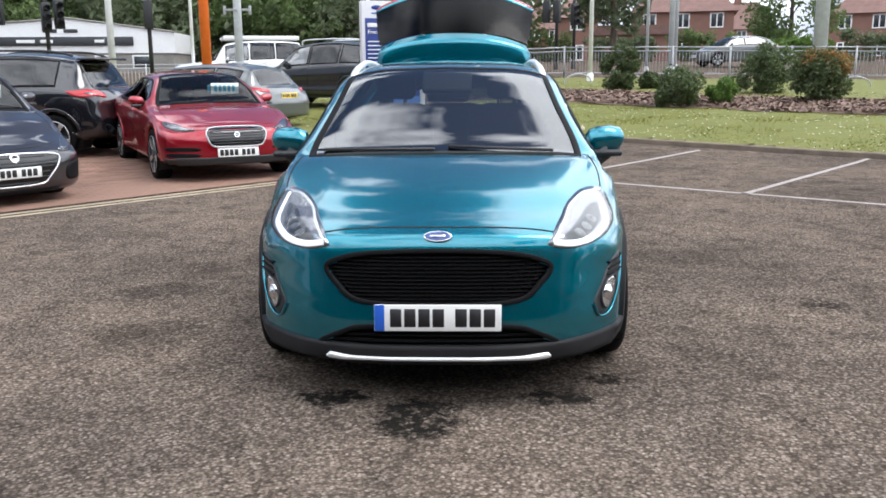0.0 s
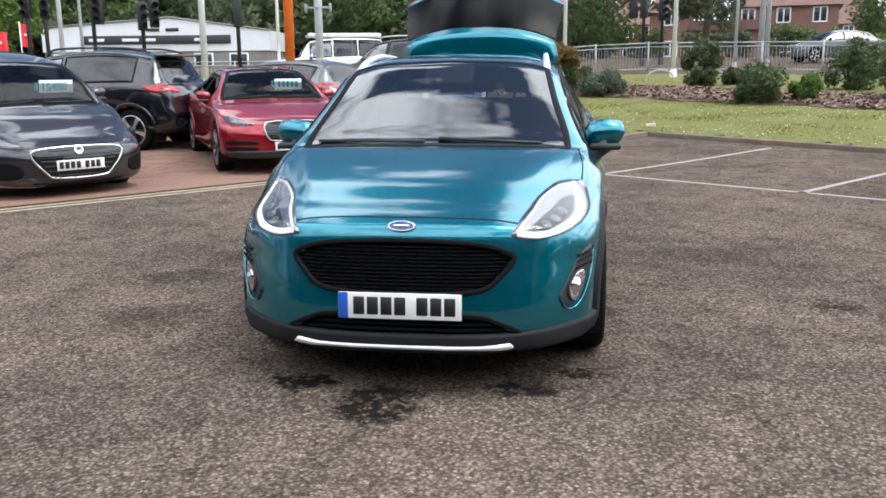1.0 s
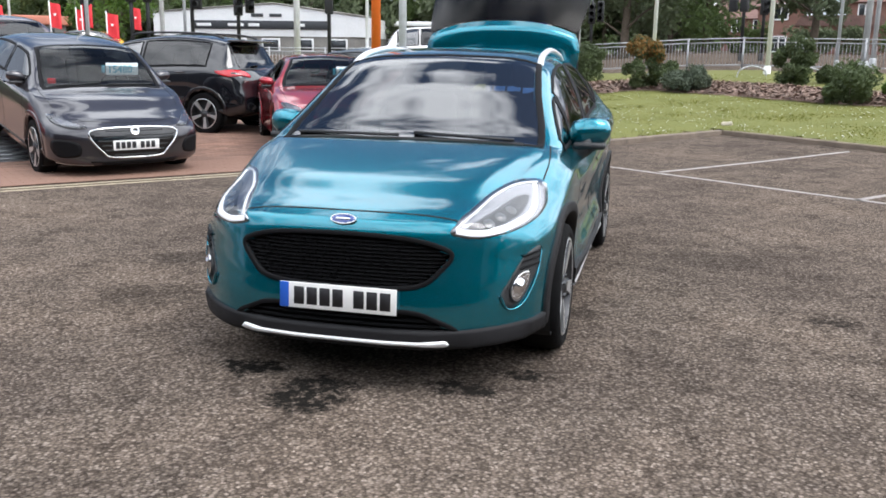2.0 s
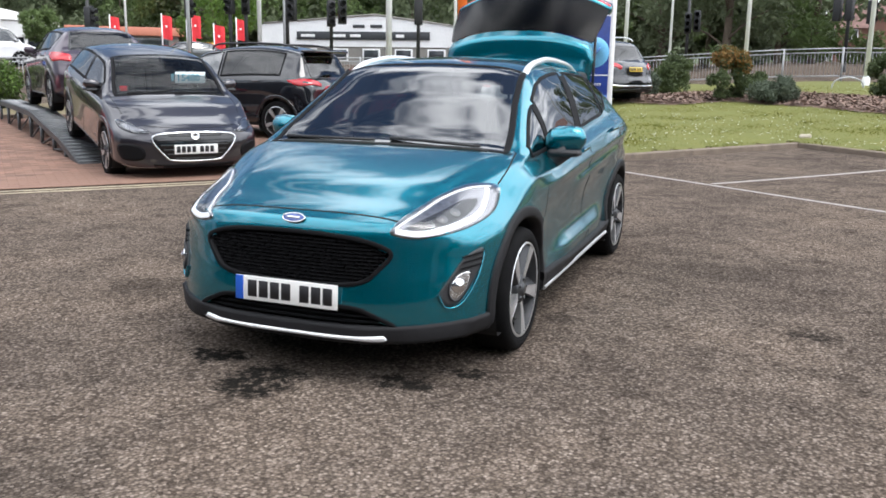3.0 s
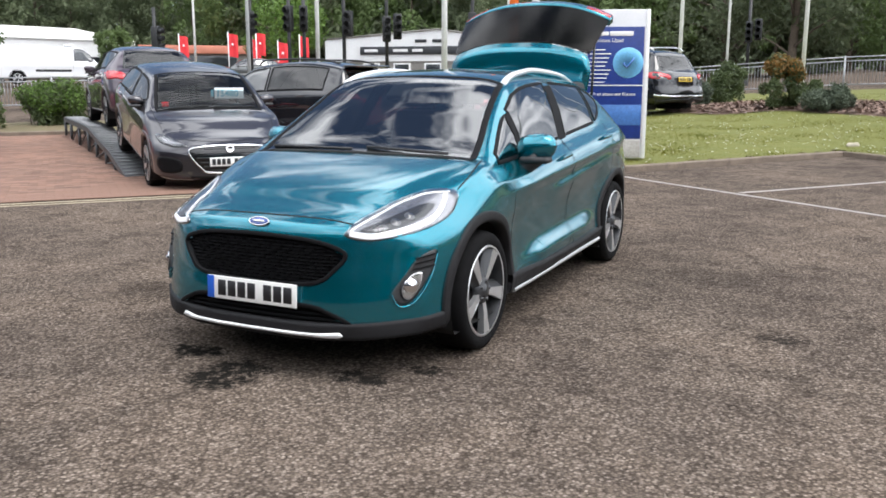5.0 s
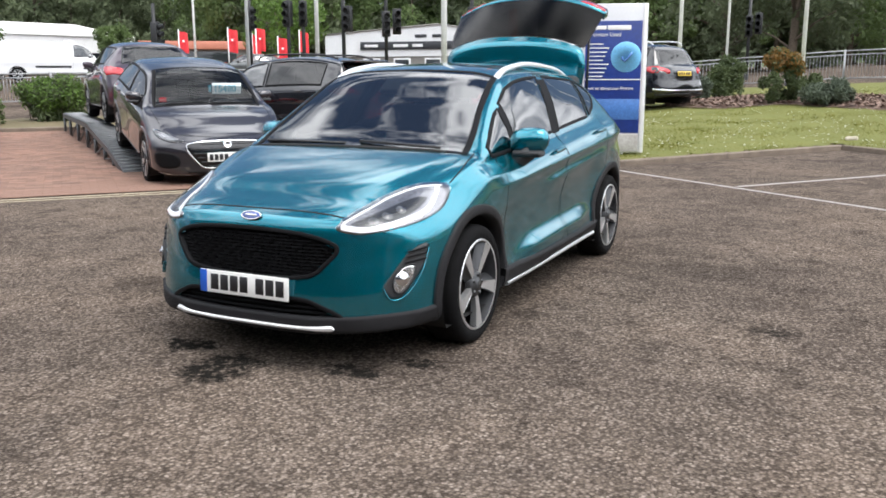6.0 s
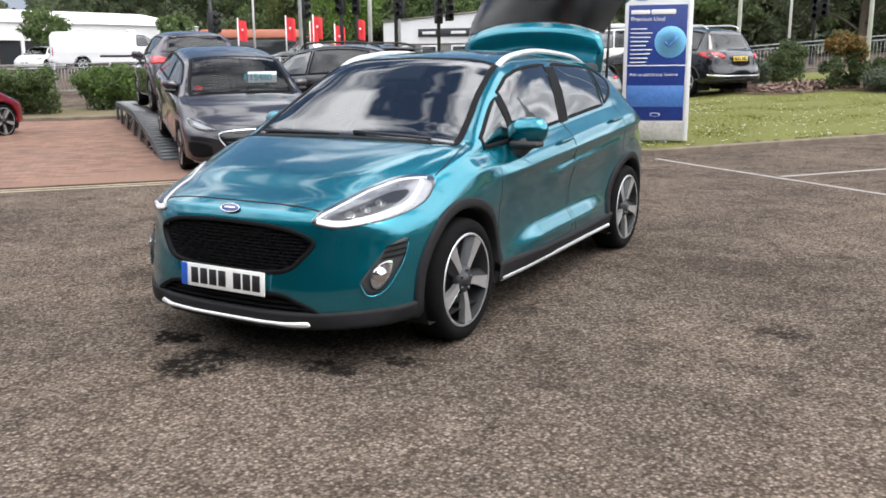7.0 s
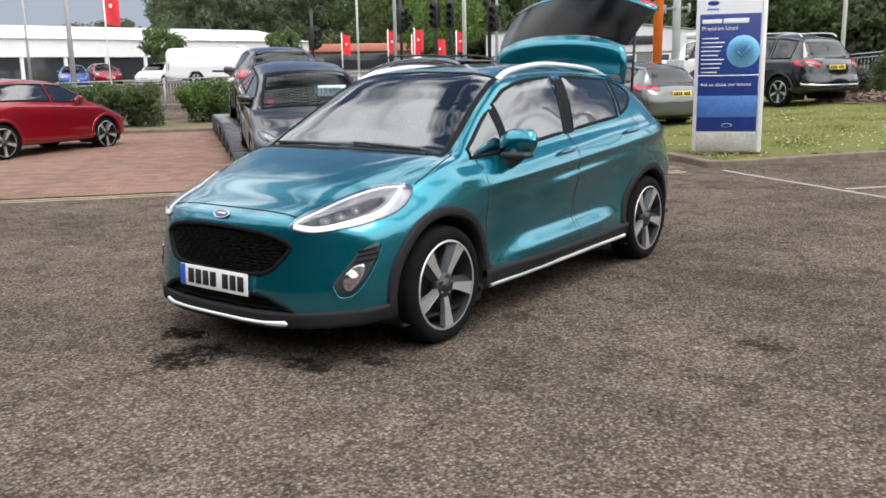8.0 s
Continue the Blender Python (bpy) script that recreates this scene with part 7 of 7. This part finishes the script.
# ---- buildings ----
def house(x, y, w, d, eave, ridge, deg, chimneys=(0.3,), rows=2, cols=4, z=None, label="red brick house with a hipped tiled roof and white windows"):
    z = bank(x, y) if z is None else z
    h = thing("house", label, "house", Matrix.Translation((x, y, z)) @ pose(0, 0, 0, 0, 0, deg), "brick houses across the road")
    part("wall", box(-w / 2, w / 2, -d / 2, d / 2, -1, eave, 0.02, 1), M["wall_brick"], h, smooth=False)
    o, k = 0.35, min(d / 2 * 0.9, w * 0.28)
    vs = [(-w / 2 - o, -d / 2 - o, eave - 0.1), (w / 2 + o, -d / 2 - o, eave - 0.1), (w / 2 + o, d / 2 + o, eave - 0.1), (-w / 2 - o, d / 2 + o, eave - 0.1), (-w / 2 + k, 0, ridge), (w / 2 - k, 0, ridge)]
    part("roof", (vs, [(0, 1, 5, 4), (1, 2, 5), (2, 3, 4, 5), (3, 0, 4), (3, 2, 1, 0)]), M["roof_tile"], h, smooth=False)
    for c in chimneys:
        part("chimney", join(box(-w / 2 + c * w - 0.45, -w / 2 + c * w + 0.45, -0.35, 0.35, ridge - 1.2, ridge + 1.1, 0.03), box(-w / 2 + c * w - 0.3, -w / 2 + c * w - 0.1, -0.1, 0.1, ridge + 1.1, ridge + 1.5, 0.03), box(-w / 2 + c * w + 0.1, -w / 2 + c * w + 0.3, -0.1, 0.1, ridge + 1.1, ridge + 1.5, 0.03)), M["wall_brick"], h)
    for r in range(rows):
        for c in range(cols):
            cx, cz = -w / 2 + w * (c + 0.5) / cols, 0.9 + r * 2.6
            wn = part("window", join(box(cx - 0.6, cx + 0.6, -d / 2 - 0.05, -d / 2 + 0.02, cz + 1.18, cz + 1.28, 0.01), box(cx - 0.6, cx + 0.6, -d / 2 - 0.08, -d / 2 + 0.02, cz - 0.08, cz + 0.04, 0.01), *[box(cx + e - 0.06, cx + e + 0.06, -d / 2 - 0.05, -d / 2 + 0.02, cz, cz + 1.25, 0.01) for e in (-0.55, 0, 0.55)]), M["white_wall"], h)
            part("pane", box(cx - 0.55, cx + 0.55, -d / 2 - 0.02, -d / 2 + 0.01, cz, cz + 1.2, 0.005), M["window_dark"], wn)
    return h


house(43.5, 86, 15, 8, 5.0, 8.2, -25, (0.15, 0.85), cols=5, z=1.6)
house(20.6, 84, 9.0, 8, 5.0, 8.2, -14, (0.3,), cols=3, z=1.6)
house(10.0, 80, 3.6, 9, 4.6, 7.0, -8, (), cols=1, z=1.3)
house(8.0, 108, 7, 8, 5.0, 8.0, -5, (0.55,), cols=3, z=1.2)
house(35, 113, 8, 8, 5.0, 8.4, -18, (0.4,), cols=3, z=1.2)
house(58, 72, 12, 8, 5.2, 8.5, -38, (0.3,), cols=4)
sh_ = thing("shed", "low brick outbuilding with a tiled roof", "building", Matrix.Translation((12.5, 66, bank(12.5, 66))) @ pose(0, 0, 0, 0, 0, -10))
part("wall", box(-2.6, 2.6, -1.5, 1.5, -0.5, 2.0, 0.02), M["wall_brick"], sh_, smooth=False)
part("roof", prism([(-3, 1.9), (3, 1.9), (2.6, 2.6), (-2.6, 2.6)], -1.8, 1.8), M["roof_tile"], sh_, smooth=False)



def garden_hedge(x, y, l, h, deg, seed, mat):
    t = thing("garden_hedge", "clipped green hedge before the houses", "hedge", Matrix.Translation((x, y, bank(x, y))) @ pose(0, 0, 0, 0, 0, deg), "garden hedges across the road")
    g = np.random.default_rng(seed)
    c = [(g.uniform(-l, l), g.uniform(-0.35, 0.35), g.uniform(0.2, h - 0.2)) for _ in range(60)]
    part("stems", join(*[tube([(q[0], q[1] * 0.5, -0.3), q], 0.02, 4, [1, 0.5]) for q in c[:16]]), M["bark"], t)
    part("foliage", leaves(c, [0.42] * len(c), 3200, 0.13, seed), M[mat], t, smooth=False)


for x, y, l, h, deg, seed, mat in ((4.5, 60, 2.6, 1.9, 0, 61, "leaf"), (10.6, 59, 2.4, 1.7, -4, 62, "leaf_dark"), (16.0, 58, 2.3, 2.0, -8, 63, "leaf"), (21.5, 57, 2.5, 1.6, -10, 64, "leaf_bright"), (27.4, 55.5, 2.8, 2.1, -14, 65, "leaf_dark"), (34.0, 53.5, 3.0, 1.8, -16, 66, "leaf")):
    garden_hedge(x, y, l, h, deg, seed, mat)


def signed_unit():
    """Low trade building: white gabled front with a dark sign band over a grey block base."""
    b = thing("trade_unit", "low white gabled trade building with a black sign band", "building", Matrix.Translation((-30.3, 62.0, 1.4)) @ pose(0, 0, 0, 0, 0, 7))
    part("wall", prism([(-9.5, 1.4), (8.2, 1.4), (8.2, 2.9), (0.6, 3.9), (-9.5, 3.2)], 0, 14), M["white_wall"], b, smooth=False)
    part("base_wall", box(-9.4, 8.1, 0.1, 13.9, -1, 1.42, 0.01), M["grey_wall"], b, smooth=False)
    part("roof_edge", join(tube([(-9.7, -0.05, 3.22), (0.6, -0.05, 3.95), (8.4, -0.05, 2.92)], 0.07, 6)), M["grey_wall"], b)
    s = part("sign_band", box(-6.2, 5.2, -0.12, 0.02, 1.95, 2.6, 0.03), M["dark_band"], b, "black sign band with pale marks")
    for x0, x1 in ((-5.8, -4.6), (-3.2, -1.9), (-1.5, -0.6), (2.4, 3.1)):
        part("mark", box(x0, x1, -0.15, -0.1, 2.15, 2.38, 0.01), M["white_wall"], s)
    for k in range(6):
        x = -8 + 2.75 * k
        w = part("window", box(x - 0.75, x + 0.75, 0.02, 0.12, 0.25, 1.25, 0.02), M["white_wall"], b)
        part("pane", box(x - 0.62, x + 0.62, 0.0, 0.1, 0.35, 1.15, 0.01), M["window_dark"], w)
    for x in (-1.3, 0.2):
        part("vent", box(x, x + 1.0, -0.05, 0.05, 2.9, 3.15, 0.01), M["dark_band"], b)


def showroom():
    """Long white showroom: sloping white roof, grey fascia, glass front."""
    a, e = Vector((-75.5, 0.0, 0)), Vector((-64.4, 63.8, 0))
    d = e - a
    n = d.length
    b = thing("showroom", "long low white showroom with a glazed front", "building", Matrix.Translation((a.x, a.y, 1.0)) @ pose(0, 0, 0, 0, 0, math.degrees(math.atan2(d.y, d.x))))
    part("roof", prism([(0, 3.95), (n, 3.95), (n, 4.05), (0, 4.05)], 0, 0.2), M["roof_white"], b, smooth=False)
    part("roof_slope", ([(0, -0.3, 3.95), (n, -0.3, 3.95), (n - 2, 7, 5.4), (0, 7, 5.4), (n, 20, 3.9), (0, 20, 3.9)], [(0, 1, 2, 3), (3, 2, 4, 5), (1, 4, 2)]), M["roof_white"], b, smooth=False)
    part("fascia", box(0, n, -0.1, 0.3, 2.4, 3.93, 0.02), M["white_wall"], b, smooth=False)
    part("back_wall", box(0, n, 5.5, 6, -1, 3.9, 0.02), M["grey_wall"], b, smooth=False)
    part("floor_slab", box(0, n, 0, 6, -0.6, 0.05, 0.02), M["grey_wall"], b, smooth=False)
    for k in range(19):
        x = k * n / 18
        part("column", box(x - 0.15, x + 0.15, -0.05, 0.25, -0.5, 2.4, 0.02), M["white_wall"], b, smooth=False)
        if k < 18:
            part("pane", box(x + 0.15, x + n / 18 - 0.15, 0.1, 0.14, 0.0, 2.4, 0.01), M["window_dark"], b, smooth=False)


def kiosk():
    b = thing("kiosk", "low building with a salmon-coloured roof band", "building", Matrix.Translation((-47, 53, 1.5)) @ pose(0, 0, 0, 0, 0, 42))
    part("wall", box(-4, 4, 0, 4, -0.5, 1.9, 0.02), M["grey_wall"], b, smooth=False)
    part("roof_band", box(-4.4, 4.4, -0.4, 4.4, 1.85, 2.5, 0.04), material("salmon_paint", (0.52, 0.20, 0.13), 0.6, noise_scale=2, vary=0.1), b)
    part("pane", box(-3.2, 3.2, -0.04, 0.02, 0.4, 1.7, 0.01), M["window_dark"], b)


def unseen_building():
    """Plain unseen building, added behind the camera; closes the car park and darkens reflections."""
    b = thing("unseen_building", "plain grey building front added out of view to close the car park", "building", Matrix.Translation((2, -14, 0)))
    part("wall", box(-34, 34, -8, 0, -0.5, 7.8, 0.05), M["dark_clad"], b, smooth=False)
    part("fascia", box(-34.2, 34.2, -0.3, 0.4, 6.6, 8.0, 0.05), M["dark_band"], b, smooth=False)
    for k in range(7):
        part("pane", box(-32.5 + 9.4 * k, -23.3 + 9.4 * k, -0.1, 0.06, 0.1, 5.6, 0.02), M["window_dark"], b, smooth=False)


signed_unit(), showroom(), kiosk(), unseen_building()


# ---- vehicles farther off ----
def van(x, y, deg):
    """White panel van: long box, short bonnet, dark cab glass."""
    s = measures(6.6, 2.0, 2.12, (1.0, 4.9), 0.35, "white", (0.75, 1.2), (1.6, 1.98), (6.42, 2.08), (6.54, 1.95), 1.25, lead=1.0, bottom=0.32, roof_w=0.84, tumble=0.015,
                 windows=[(1.05, 2.0)], doors=[(0.95, 2.1)], mirror=(1.2, 1.3), sweep=0.25, clad=0.03)
    s["belt"] = curve((0, 0.9), (0.75, 1.15), (1.4, 1.27), (6.5, 1.27), (6.6, 1.25))
    r, sh = car("panel_van", "long white panel van standing on the road", "van", s, Matrix.Identity(4))
    r.matrix_basis = Matrix.Translation((x, y, bank(x, y))) @ Matrix.Rotation(radians(deg), 4, "Z")
    for k in (1, -1):
        part("tail_lamp", sh.patch(both([(0.98, 6.52, 1.25), (0.98, 6.42, 1.25), (0.98, 6.42, 0.85), (0.98, 6.52, 0.85)], k), "near", 0.01, 3), M["tail_red"], r)
        part("side_trim", sh.band([(k, 2.2, 0.75), (k, 4.0, 0.75)], 0.12, "side", 0.01), M["plastic"], r)
    part("beacon", box(-0.4, 0.4, 2.0, 2.4, 2.06, 2.2, 0.05), M["white"], r)


van(-36.6, 34.1, 144)


def far_car(name, label, x, y, deg, pt, kind=0):
    s = measures(4.2, 1.78, 1.47 + 0.1 * kind, (0.85, 3.45), 0.32, pt, (1.08, 0.98), (1.78, 1.40 + 0.1 * kind), (3.4, 1.38 + 0.1 * kind), (3.95, 1.08), 0.98, lead=0.74, rear_window=(1.08, 1.32, 0.55, 0.48))
    r, sh = car(name, label, "car", s, Matrix.Identity(4), group="cars on the lot across the road")
    lamps(r, sh, FRONT, [(0.66, 3.95, 0.95), (0.80, 3.75, 1.0), (0.80, 3.7, 0.9), (0.66, 3.95, 0.85)])
    plate(r, (0, -0.03, 0.48), 0, -4, badge=False)
    r.matrix_basis = Matrix.Translation((x, y, bank(x, y))) @ Matrix.Rotation(radians(deg), 4, "Z")
    return r


far_car("blue_car", "blue hatchback on the lot across the road", -46.5, 26.6, 60, "blue")
far_car("red_car", "red hatchback on the lot across the road", -48.8, 30.5, 70, "red")
far_car("white_car", "white hatchback facing the road on the lot opposite", -44.4, 30.0, 25, "white")
far_car("yellow_car", "yellow hatchback on the lot across the road", -34.5, 41.8, -60, "yellow")
far_car("red_car", "red saloon on the lot across the road", -32.0, 37.6, -55, "red")
far_car("silver_car", "silver hatchback on the lot across the road", -31.0, 36.0, -50, "silver")
far_car("silver_car", "silver hatchback passing on the road by the houses", 11.0, 40.5, -80, "silver")
far_car("red_car", "red hatchback passing on the road by the houses", 23.0, 37.5, -75, "red")


def white_offroader():
    s = measures(4.6, 1.9, 1.95, (0.9, 3.5), 0.38, "white", (1.35, 1.25), (1.75, 1.82), (4.4, 1.88), (4.52, 1.7), 1.22, lead=1.08, bottom=0.4, roof_w=0.74, privacy=True, rear_window=(1.3, 1.7, 0.7, 0.66), windows=[(1.75, 2.5), (2.58, 3.4), (3.48, 4.3)])
    r, sh = car("off_roader", "white off-road car with a roof box behind the rail", "car", s, Matrix.Identity(4))
    r.matrix_basis = Matrix.Translation((-10.2, 27.0, bank(-9, 27) + 0.0)) @ Matrix.Rotation(radians(-70), 4, "Z")
    part("roof_box", box(-0.7, 0.7, 1.7, 4.3, 1.93, 2.08, 0.04), M["white"], r)


white_offroader()

brick_paving()
